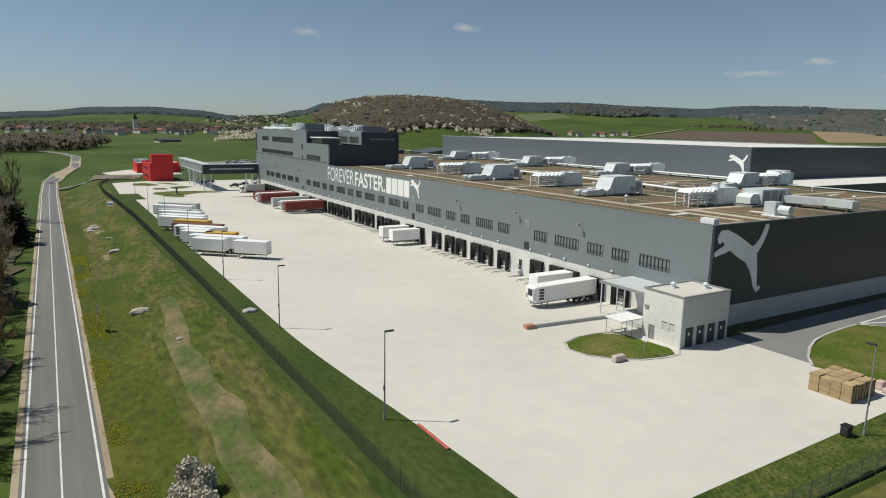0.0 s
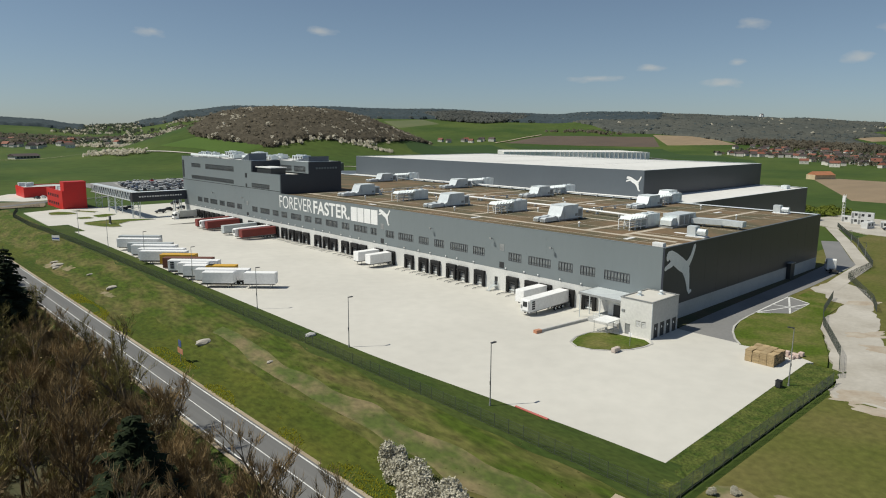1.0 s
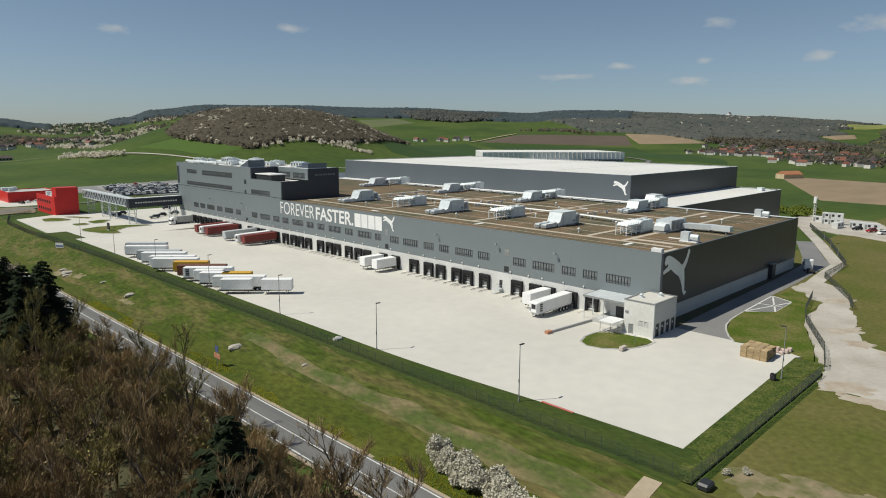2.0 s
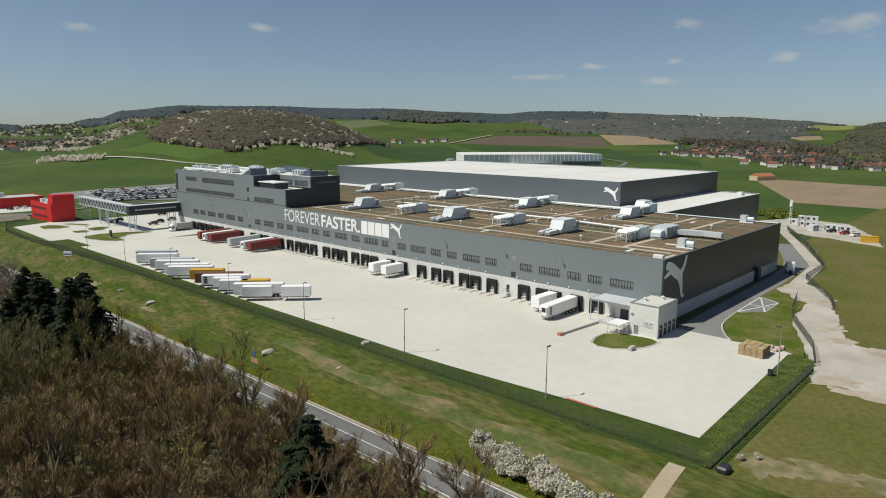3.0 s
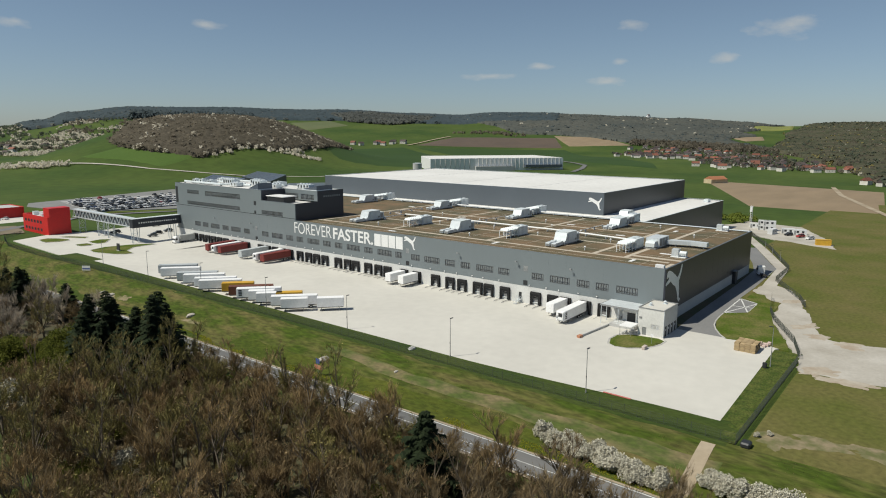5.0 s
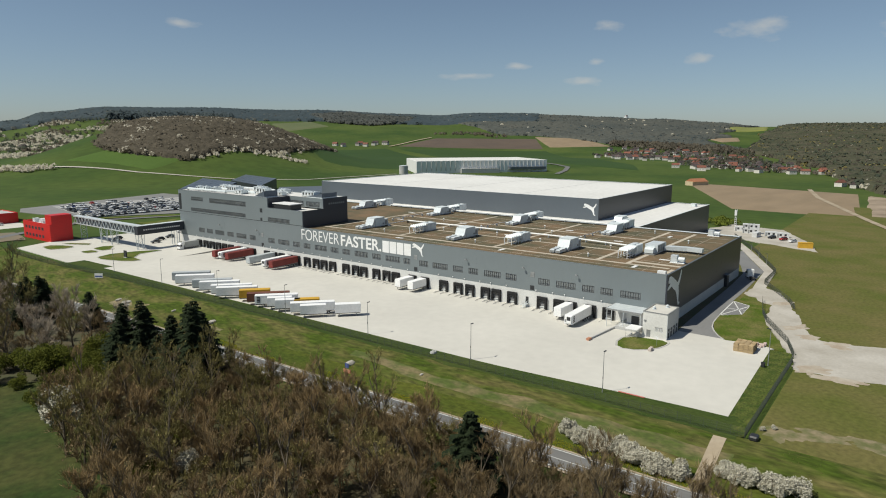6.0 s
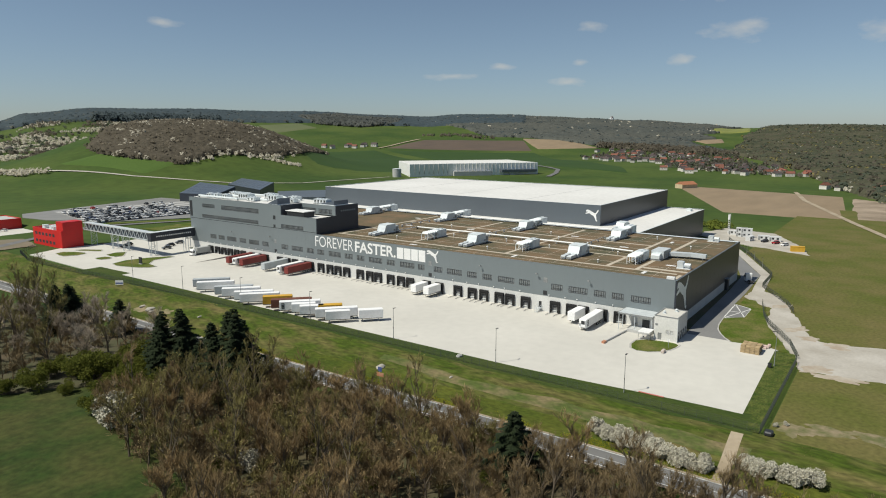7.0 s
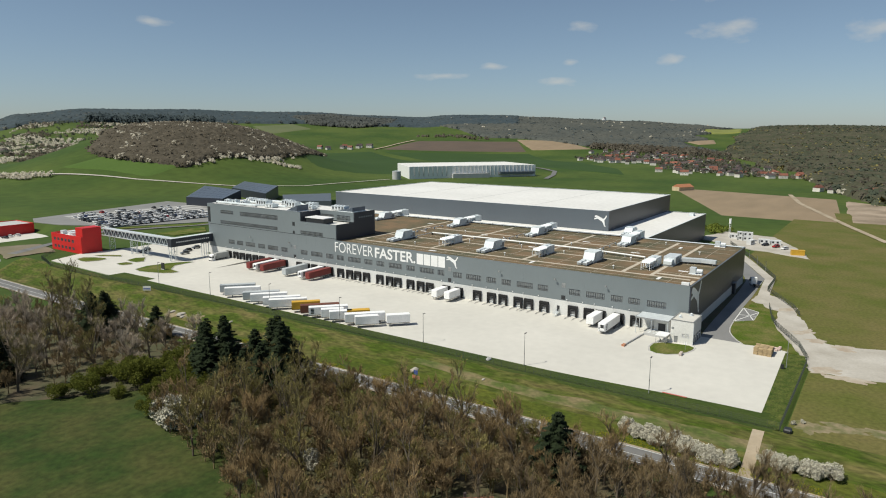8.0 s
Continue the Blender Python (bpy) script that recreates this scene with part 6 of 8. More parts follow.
# ---- red buildings and the bridge ----
red = thing("red_building", "bright red clad gatehouse with a taller stair tower", "building")
RW = [(310.6 + 3.9 * k, 312.8 + 3.9 * k) for k in range(6)]
bm = bmesh.new()
wall_y(bm, -39, -38.6, 303, 335, -0.3, 4.3, [(a, b, 1.2, 2.7) for a, b in RW])
wall_y(bm, -39, -38.6, 303, 335, 4.3, 9.0, [(a, b, 5.2, 6.7) for a, b in RW])
part("front_wall", bm, M_RED, red)
part("end_wall", boxes((-38.6, -28, 334.6, 335, -0.3, 9.0)), M_RED, red)
part("end_wall", boxes((-38.6, -28, 303, 303.4, -0.3, 9.0)), M_RED, red)
part("back_wall", boxes((-28.4, -28, 303.4, 334.6, -0.3, 9.0)), M_RED, red)
part("roof", boxes((-38.6, -28.4, 303.4, 334.6, 7.6, 7.8)), M_ROOFW, red)
part("tower", boxes((-38.0, -27.9, 302.9, 310.0, 7.8, 13.4)), M_RED, red)
part("tower_capping", boxes((-38.1, -27.8, 302.8, 310.1, 13.4, 13.5)), M_RED, red)
for a, b in RW:
    facade_window(a, b, 1.2, 2.7, red, -39)
    facade_window(a, b, 5.2, 6.7, red, -39)
for x, y, w in ((-35, 318, 3), (-32, 325, 4), (-34, 331, 2.5), (-31, 314, 3)):
    t = thing("roof_unit", "grey ventilation unit on the red building's roof", "roof unit", place=(x, y, 7.8))
    part("cabinet", boxes((-w / 2, w / 2, -w / 2, w / 2, 0, 1.9)), M_STEEL, t)
    part("cap", boxes((-w / 2 - 0.1, w / 2 + 0.1, -w / 2 - 0.1, w / 2 + 0.1, 1.9, 2.0)), M_UNIT, t)
red2 = thing("red_building", "long low red clad building with a grey roof", "building", place=(-31, 438, -4.95))
part("end_wall", boxes((0, 0.4, 0, 26, -0.3, 6.9)), M_RED, red2)
part("end_wall", boxes((27.6, 28, 0, 26, -0.3, 6.9)), M_RED, red2)
part("rear_wall", boxes((0.4, 27.6, 25.6, 26, -0.3, 6.9)), M_RED, red2)
cuts = [3, 6, 11, 14, 19, 22]
comb = [(0.4, 6.9), (0.4, -0.3)]
for a, b in zip(cuts[::2], cuts[1::2]):
    comb += [(a, -0.3), (a, 3.4), (b, 3.4), (b, -0.3)]
part("front_wall", extruded(comb + [(27.6, -0.3), (27.6, 6.9)], 0, 0.4), M_RED, red2)
part("roof", boxes((0.4, 27.6, 0.4, 25.6, 6.2, 6.4)), M_CONC2, red2)
for a, b in zip(cuts[::2], cuts[1::2]):
    part("gate", boxes((a, b, 0.15, 0.25, -0.2, 3.4)), M_RED, red2, "red roller gate")
for x, y, w in ((3, 20, 4.5), (8, 21, 3.5), (5, 14, 2.5)):
    t = thing("roof_unit", "grey ventilation unit on the red building's roof", "roof unit", place=(-31 + x, 438 + y, 1.45))
    part("cabinet", boxes((-w / 2, w / 2, -w / 2, w / 2, 0, 2.2)), M_STEEL, t)
    part("cap", boxes((-w / 2 - 0.1, w / 2 + 0.1, -w / 2 - 0.1, w / 2 + 0.1, 2.2, 2.3)), M_UNIT, t)

bridge = thing("footbridge", "grey steel truss footbridge from the offices to the red building", "bridge")
part("deck", boxes((-24, -21, 247.2, 310, 7.4, 7.7)), M_POLE, bridge)
part("bridge_roof", boxes((-24.2, -20.8, 247.2, 310, 11.5, 11.7)), M_STEEL, bridge)
for x in (-23.95, -21.05):
    for z in (7.75, 11.35):
        part("chord", boxes((x - 0.17, x + 0.17, 247.2, 310, z - 0.17, z + 0.17)), M_STEEL, bridge)
    for k in range(17):
        y0 = 247.6 + 3.65 * k
        for y1 in (y0, y0 + 3.65):
            bm = bmesh.new()
            tube(bm, (x, y1, 7.75), (x, y0 + 1.825, 11.35), 0.14, seg=6)
            part("brace", bm, M_STEEL, bridge)
part("side_glazing", boxes((-22.6, -22.4, 247.4, 309.8, 7.8, 11.2)), M_HALL, bridge)
part("gallery", boxes((-24.4, -0.05, 244.2, 247.2, 7.3, 11.5)), M_DARK, bridge, "dark clad gallery with white sign bars")
for k in range(17):
    part("sign_bar", boxes((-21.5 + 1.15 * k, -20.8 + 1.15 * k, 244.15, 244.2, 9.2, 9.8)), M_WHITE, bridge, "plain white sign bar")
part("gallery_roof", boxes((-24.5, -0.05, 244.1, 247.3, 11.5, 11.65)), M_UNIT, bridge)
for y, spread in ((246.0, 1.3), (270.5, 0.9), (281.0, 0.9), (302.5, 0.0)):
    for x in (-24.0, -21.0):
        for side in ((-1, 1) if spread else (0,)):
            bm = bmesh.new()
            tube(bm, (x, y + side * spread * 0.35, -0.2), (x, y + side * spread, 7.4), 0.15, seg=8)
            part("leg", bm, M_STEEL, bridge)
    for z in (2.2, 4.6):
        part("tie", boxes((-24.0, -21.0, y - 0.08, y + 0.08, z - 0.08, z + 0.08)), M_STEEL, bridge)
    for z0, z1 in ((0.0, 2.2), (2.2, 4.6), (4.6, 7.3)):
        bm = bmesh.new()
        tube(bm, (-24.0, y, z0), (-21.0, y, z1), 0.06, seg=6)
        tube(bm, (-21.0, y, z0), (-24.0, y, z1), 0.06, seg=6)
        part("cross_brace", bm, M_STEEL, bridge)
for x in (-5.4, -2.6):
    for y in (244.7, 246.8):
        bm = bmesh.new()
        tube(bm, (x, y, -0.2), (x, y, 7.3), 0.17, seg=8)
        part("leg", bm, M_STEEL, bridge)
st = thing("sign_pillar", "dark sign pillar on a lawn island in the drive", "sign", place=(-38, 231, 0.1))
part("board", boxes((-0.2, 0.2, -1.1, 1.1, 0.3, 3.2)), M_FRAME, st)
part("foot", boxes((-0.35, 0.35, -1.2, 1.2, 0, 0.3)), M_CONC2, st)

# ---- solar halls and other buildings behind ----
def solar_hall(corners, heights, label):
    """A hall under one sloping roof of solar panels: corners go round from the low edge."""
    t = thing("solar_hall", label, "building")
    (ax, ay), (bx, by), (cx, cy), (dx, dy) = corners
    bm = bmesh.new()
    top = [bm.verts.new(p) for p in zip((ax, bx, cx, dx), (ay, by, cy, dy), heights)]
    low = [bm.verts.new((v.co.x, v.co.y, -0.3)) for v in top]
    for k in range(4):
        bm.faces.new((low[k], low[(k + 1) % 4], top[(k + 1) % 4], top[k]))
    bm.faces.new(top)
    bmesh.ops.recalc_face_normals(bm, faces=bm.faces[:])
    part("wall", bm, M_DARK, t)
    a, b, c, d = [Vector((v[0], v[1], z)) for v, z in zip(corners, heights)]
    for i in range(10):
        for j in range(5):
            q = []
            for u, v in ((i + 0.03, j + 0.03), (i + 0.97, j + 0.03), (i + 0.97, j + 0.97), (i + 0.03, j + 0.97)):
                u, v = u / 10, v / 5
                q.append((a * (1 - u) + b * u) * (1 - v) + (d * (1 - u) + c * u) * v)
            bm = bmesh.new()
            f0 = [bm.verts.new(p + Vector((0, 0, 0.1))) for p in q]
            f1 = [bm.verts.new(p + Vector((0, 0, 0.22))) for p in q]
            bm.faces.new(f1)
            for k in range(4):
                bm.faces.new((f0[k], f0[(k + 1) % 4], f1[(k + 1) % 4], f1[k]))
            bmesh.ops.recalc_face_normals(bm, faces=bm.faces[:])
            part("solar_panel", bm, M_SOLAR, t)


solar_hall([(144, 426), (135, 465), (194, 520), (181, 448)], (7, 7, 10.5, 10.5), "dark hall with a sloping roof of solar panels")
solar_hall([(186, 420), (222, 514), (268, 551), (231, 454)], (8.6, 7, 9, 11), "dark hall with a sloping roof of solar panels")
g = thing("shed_hall", "long grey metal hall with white roof edges", "building")
bm = bmesh.new()
prism(bm, [(168, 375), (192, 344), (243, 394), (206, 420)], -0.3, 6.0)
part("wall", bm, M_HALL, g)
bm = bmesh.new()
prism(bm, [(168.6, 375), (192, 344.8), (242.4, 394), (206, 419.4)], 6.0, 6.2)
part("roof", bm, M_HALL, g)
w = thing("white_hall", "large white hall with ribbed walls and an open dock side", "building")
bm = bmesh.new()
prism(bm, [(505, 500), (560, 468), (663, 388), (720, 470), (580, 580)], -0.3, 16.5)
part("wall", bm, M_WHITE, w)
bm = bmesh.new()
prism(bm, [(506, 500.5), (560, 469), (662.6, 389.2), (719, 470), (580, 579)], 16.5, 16.8)
part("roof", bm, M_ROOFW, w)
a, b = Vector((560, 468)), Vector((663, 388))
for k in range(1, 22):
    p = a + (b - a) * k / 22
    part("rib", boxes((p.x - 0.25, p.x + 0.25, p.y - 0.7, p.y + 0.3, 3, 16.3)), M_CONC2, w)
for k in range(1, 9):
    p = Vector((505, 500)) + (a - Vector((505, 500))) * k / 9
    part("rib", boxes((p.x - 0.25, p.x + 0.25, p.y - 0.6, p.y + 0.3, 3, 16.3)), M_CONC2, w)
bm = bmesh.new()
prism(bm, [(556, 462), (600, 428), (603, 433), (561, 468)], -0.3, 6.0)
part("front_office", bm, M_CONC2, w, "low grey office wing")
bm = bmesh.new()
prism(bm, [(612, 418), (655, 385), (660, 392), (617, 424)], 4.0, 7.5)
part("dock_canopy", bm, M_HALL, w, "dark canopy over the docks")
tk = thing("tank", "pale round water tank", "tank", place=(492, 512, 0))
bm = bmesh.new()
tube(bm, (0, 0, -0.3), (0, 0, 11), 6, seg=24)
part("shell", bm, M_CONC2, tk)
bm = bmesh.new()
tube(bm, (0, 0, 11), (0, 0, 11.6), 6.2, 3, seg=24)
part("lid", bm, M_STEEL, tk)

# site containers on the gravel
M_CONT = material("white_container", (0.66, 0.67, 0.67), (0.58, 0.59, 0.59), 0.55, scale=0.5, fine=3)
for x, y, z, a in ((212, 20, 0.07, 10), (212.5, 22.8, 0.07, 10), (212, 20, 2.75, 10), (212.5, 22.8, 2.75, 10), (207, 10, 0.07, 12), (206, 4, 0.07, 14), (218, 28, 0.07, 5), (200, 16, 0.07, 80)):
    t = thing("site_container", "white site office container on gravel", "container", "site containers", place=(x, y, z), turn=a)
    part("body", boxes((-1.3, 1.3, -3.0, 3.0, 0, 2.65)), M_CONT, t)
    for v in (-1.8, 0.6):
        part("window", boxes((-1.33, -1.3, v, v + 1.1, 1.0, 2.1)), M_FRAME, t)
    part("door", boxes((-1.33, -1.3, 2.0, 2.8, 0.1, 2.1)), M_POLE, t)
t = thing("mast", "white lattice mast behind the containers", "mast", place=(222, 32, 0))
bm = boxes((-0.5, -0.4, -0.5, -0.4, 0, 12), (0.4, 0.5, -0.5, -0.4, 0, 12), (-0.5, -0.4, 0.4, 0.5, 0, 12), (0.4, 0.5, 0.4, 0.5, 0, 12), *[(-0.5, 0.5, -0.5, 0.5, 1.2 * k, 1.2 * k + 0.1) for k in range(10)])
part("lattice", bm, M_WHITE, t)
part("panel", boxes((-1.2, -0.5, -0.6, 0.6, 8.5, 11.5)), M_WHITE, t)
t = thing("skip", "yellow waste container on gravel", "container", place=(177, -11, 0.07), turn=20)
part("tub", boxes((-1.25, 1.25, -3.2, 3.2, 0, 2.6)), M_YELLOW_T, t)
part("rim", boxes((-1.35, 1.35, -3.3, 3.3, 2.6, 2.7)), M_YELLOW_T, t)
for x, y, c in ((196, 2, 5), (199, 8, 2), (192, -3, 0)):
    tagged(copy_thing(protos[c], pose(x, y, 0.08, 0, 0, 60)), f"{WORDS[c]} car beside the site containers")
b = thing("field_shed", "pale barn with an orange tiled roof", "barn", place=(551, 147, height(551, 147)), turn=62)
b.scale = (0.88, 0.88, 0.88)
part("wall", boxes((-6, 6, -13, 13, -0.5, 4.6)), material("cream_wall", (0.62, 0.50, 0.32), rough=0.85, scale=0.3, fine=2), b)

# ---- houses ----
M_TILE = material("orange_tiles", (0.255, 0.092, 0.056), (0.165, 0.066, 0.046), 0.8, scale=0.3, fine=3, random_tone=0.25)
M_TILE2 = material("dark_tiles", (0.085, 0.060, 0.056), (0.055, 0.045, 0.045), 0.8, scale=0.3, fine=3, random_tone=0.25)
M_HOUSE = material("house_render", (0.68, 0.65, 0.59), (0.52, 0.49, 0.44), 0.85, scale=0.2, fine=2, random_tone=0.2)


def gable(bm, w, l, z0, z1, over=0.5):
    v = [bm.verts.new(p) for p in ((-w - over, -l - over, z0 - 0.2), (w + over, -l - over, z0 - 0.2), (w + over, l + over, z0 - 0.2), (-w - over, l + over, z0 - 0.2), (0, -l - over, z1), (0, l + over, z1))]
    for f in ((0, 3, 5, 4), (1, 4, 5, 2), (0, 4, 1), (2, 5, 3), (0, 1, 2, 3)):
        bm.faces.new([v[k] for k in f])
    bmesh.ops.recalc_face_normals(bm, faces=bm.faces[:])
    return bm


part("roof", gable(bmesh.new(), 6, 11, 4.6, 8.0, 1.0), material("barn_tiles", (0.40, 0.165, 0.08), (0.33, 0.14, 0.07), 0.8, scale=0.3, fine=3), b)
rng = random.Random(21)
house_walls = [shared("wall", boxes((-4.5, 4.5, -6, 6, -1.5, 5.2)), M_HOUSE), shared("wall", boxes((-5.5, 5.5, -8, 8, -1.5, 6.2)), M_HOUSE)]
house_roofs = [[shared("roof", gable(bmesh.new(), w, l, z, z + 4.2), m) for w, l, z in ((4.5, 6, 5.2), (5.5, 8, 6.2))] for m in (M_TILE, M_TILE2)]
CHIM = shared("chimney", boxes((0.8, 1.5, 1.0, 1.7, 7.0, 10.2)), M_TILE2)
HWIN = [shared("window", boxes((-w - 0.05, -w, -0.6, 0.6, 0, 1.4)), M_FRAME) for w in (4.5, 5.5)]


def house(x, y, k, dark, turn, s=1.0):
    t = thing("house", ("pale rendered house with a dark roof" if dark else "pale rendered house with an orange tiled roof"), "house", "village houses", place=(x, y, height(x, y)), turn=turn)
    t.scale = (s, s, s)
    piece("wall", house_walls[k], t)
    r = piece("roof", house_roofs[dark][k], t)
    piece("chimney", CHIM, r)
    for v in (-2.6, 2.6):
        piece("window", HWIN[k], t, (0, v, 2.4))
    return t


def village(centres, n, spread, seed, big=1.15):
    r = random.Random(seed)
    taken = []
    for _ in range(n * 8):
        cx, cy = r.choice(centres)
        x, y = cx + r.gauss(0, spread), cy + r.gauss(0, spread)
        if all(math.hypot(x - a, y - c) > 12.5 for a, c in taken):
            taken.append((x, y))
            house(x, y, r.randrange(2), int(r.random() < 0.66), r.choice((20, 35, 110, 125, 70)) + r.uniform(-6, 6), big * r.uniform(0.9, 1.15))
        if len(taken) >= n:
            break


village([(1240, 530), (1250, 480), (1300, 500), (1330, 440), (1390, 520), (1430, 470), (1440, 545), (1180, 440), (1220, 390), (1120, 400), (1330, 370), (1400, 400)], 72, 30, 3, 0.78)
village([(860, 230), (870, 200), (840, 170), (930, 250), (980, 260), (920, 190), (1040, 280), (1120, 290), (1210, 280), (1300, 250), (1000, 190), (880, 130), (830, 100), (820, 80)], 70, 22, 5, 0.66)
village([(625, 5), (610, -8), (596, -28), (640, 0)], 6, 13, 6, 0.62)
village([(1060, 1200), (1110, 1185), (1170, 1160)], 9, 18, 8, 0.95)
village([(0, 1180), (60, 1220), (120, 1260), (180, 1350), (30, 1400), (120, 1500), (230, 1480), (-60, 1300), (-130, 1350), (300, 1500)], 80, 60, 11, 0.85)
lo = thing("low_hall", "low white hall with a wide dark roof beyond the fields", "building", place=(62, 935, height(62, 935)), turn=20)
part("wall", boxes((-16, 16, -8, 8, -1.5, 3.6)), M_HOUSE, lo)
part("roof", gable(bmesh.new(), 8, 16, 3.6, 6.4, 0.9), M_TILE2, lo).rotation_euler = (0, 0, radians(90))
for k in range(7):
    part("window", boxes((-13.4 + 4.2 * k, -10.6 + 4.2 * k, -8.05, -8.0, 0.6, 2.8)), M_FRAME, lo)
ribbon("farm_track", [(30, 905), (67, 885), (109, 905), (147, 880)], 3.5, 0.5, M_SAND, "pale lane past the low hall", "track")
house(-126, 4, 0, 0, 40, 0.62)
ch = thing("church", "white church tower with a dark pointed roof", "church", place=(60, 1290, height(60, 1290)))
part("tower", boxes((-4, 4, -4, 4, -1, 24)), M_HOUSE, ch)
bm = bmesh.new()
tube(bm, (0, 0, 24), (0, 0, 36), 5.4, 0.1, 4)
part("spire", bm, M_TILE2, ch)
# the chapel looks out over the valley
cs = thing("chapel", "small white chapel on the wooded hill", "chapel", place=(2613, 1035, height(2613, 1035) + 5))
cs.scale = (0.75, 0.75, 0.75)
part("wall", boxes((-10, 10, -9, 9, -8, 12)), M_WHITE, cs)
part("tower", boxes((-14, -10, -3, 3, -8, 17)), M_WHITE, cs)
part("roof", gable(bmesh.new(), 10, 6, 12, 20), M_TILE2, cs)
mast = thing("radio_mast", "thin radio mast on the far slope", "mast", place=(452, 2078, height(452, 2078)))
bm = bmesh.new()
tube(bm, (0, 0, 0), (0, 0, 34), 1.1, 0.6, 6)
part("pole", bm, M_POLE, mast)
bm = bmesh.new()
tube(bm, (0, 0, 27), (0, 0, 29), 2.4, seg=8)
part("platform", bm, M_POLE, mast)

# ---- foliage ----
def leafy(name, dark, light, spread=0.35, single=0.5, thin=0.0, each=0.0):
    """Foliage whose tone changes from clump to clump."""
    m = bpy.data.materials.new(name)
    m.use_nodes = True
    n, l = m.node_tree.nodes, m.node_tree.links
    bs = n["Principled BSDF"]
    g = n.new("ShaderNodeNewGeometry")
    co = n.new("ShaderNodeTexCoord")
    nz = n.new("ShaderNodeTexNoise")
    nz.inputs["Scale"].default_value, nz.inputs["Detail"].default_value = spread, 4
    l.new(co.outputs["Object"], nz.inputs["Vector"])
    av = n.new("ShaderNodeMath")
    av.operation = "MULTIPLY_ADD"
    av.inputs[1].default_value = single
    l.new(g.outputs["Random Per Island"], av.inputs[0])
    half = n.new("ShaderNodeMapRange")
    half.inputs[1].default_value, half.inputs[2].default_value = (0.33, 0.67) if single < 0.4 else (0.0, 1.0)
    half.inputs[4].default_value = 1.0 - single
    l.new(nz.outputs["Fac"], half.inputs[0])
    l.new(half.outputs[0], av.inputs[2])
    mx = n.new("ShaderNodeMix")
    mx.data_type = "RGBA"
    mx.inputs[6].default_value, mx.inputs[7].default_value = (*dark, 1), (*light, 1)
    l.new(av.outputs[0], mx.inputs[0])
    tone = n.new("ShaderNodeHueSaturation")
    l.new(mx.outputs[2], tone.inputs["Color"])
    if each:
        info, span = n.new("ShaderNodeObjectInfo"), n.new("ShaderNodeMapRange")
        span.inputs[3].default_value, span.inputs[4].default_value = 1 - each, 1 + each
        l.new(info.outputs["Random"], span.inputs[0])
        l.new(span.outputs[0], tone.inputs["Value"])
    l.new(tone.outputs["Color"], bs.inputs["Base Color"])
    bs.inputs["Roughness"].default_value = 0.95
    bs.inputs["Specular IOR Level"].default_value = 0.15
    if thin:
        back, both = n.new("ShaderNodeBsdfTranslucent"), n.new("ShaderNodeMixShader")
        both.inputs[0].default_value = thin
        l.new(tone.outputs["Color"], back.inputs["Color"])
        l.new(bs.outputs[0], both.inputs[1])
        l.new(back.outputs[0], both.inputs[2])
        l.new(both.outputs[0], n["Material Output"].inputs["Surface"])
    return m


M_TWIG_DARK = leafy("dark_twigs", (0.098, 0.074, 0.041), (0.300, 0.220, 0.118), each=0.2)
M_BARK = material("bark", (0.11, 0.088, 0.062), (0.17, 0.14, 0.105), 0.95, scale=0.8, fine=6, spec=0.2)
M_TWIG = leafy("brown_twigs", (0.118, 0.083, 0.040), (0.420, 0.295, 0.145), each=0.30)
M_TWIG2 = leafy("olive_twigs", (0.108, 0.092, 0.034), (0.335, 0.288, 0.108), each=0.25)
M_BUD = leafy("pale_buds", (0.29, 0.235, 0.17), (0.62, 0.53, 0.42))
M_NEEDLE = leafy("fir_needles", (0.009, 0.014, 0.007), (0.028, 0.040, 0.017))
M_LEAF = leafy("fresh_leaves", (0.082, 0.100, 0.017), (0.200, 0.210, 0.046), 0.35, 0.35, 0.5)
M_BLOSSOM = leafy("white_blossom", (0.36, 0.34, 0.26), (0.66, 0.63, 0.53))
M_WOOD_FAR = leafy("far_bare_wood", (0.104, 0.092, 0.070), (0.215, 0.192, 0.150), 0.03, 0.15, 0.5)
# distance haze is put into these two colours: greyed hills, bluish ridge
M_HILL_WOOD_HAZED = leafy("hazed_hill_wood", (0.105, 0.116, 0.112), (0.190, 0.198, 0.182), 0.012, 0.10, 0.5)
M_RIDGE_HAZED = leafy("hazed_ridge_trees", (0.068, 0.092, 0.104), (0.108, 0.132, 0.135), 0.01, 0.10, 0.4)
M_WOOD_GREEN = leafy("far_green_wood", (0.056, 0.072, 0.056), (0.115, 0.130, 0.088), 0.04, 0.2, 0.35)
M_BLOSSOM_FAR = leafy("far_blossom", (0.42, 0.39, 0.31), (0.72, 0.68, 0.58), 0.10, 0.3, 0.45)


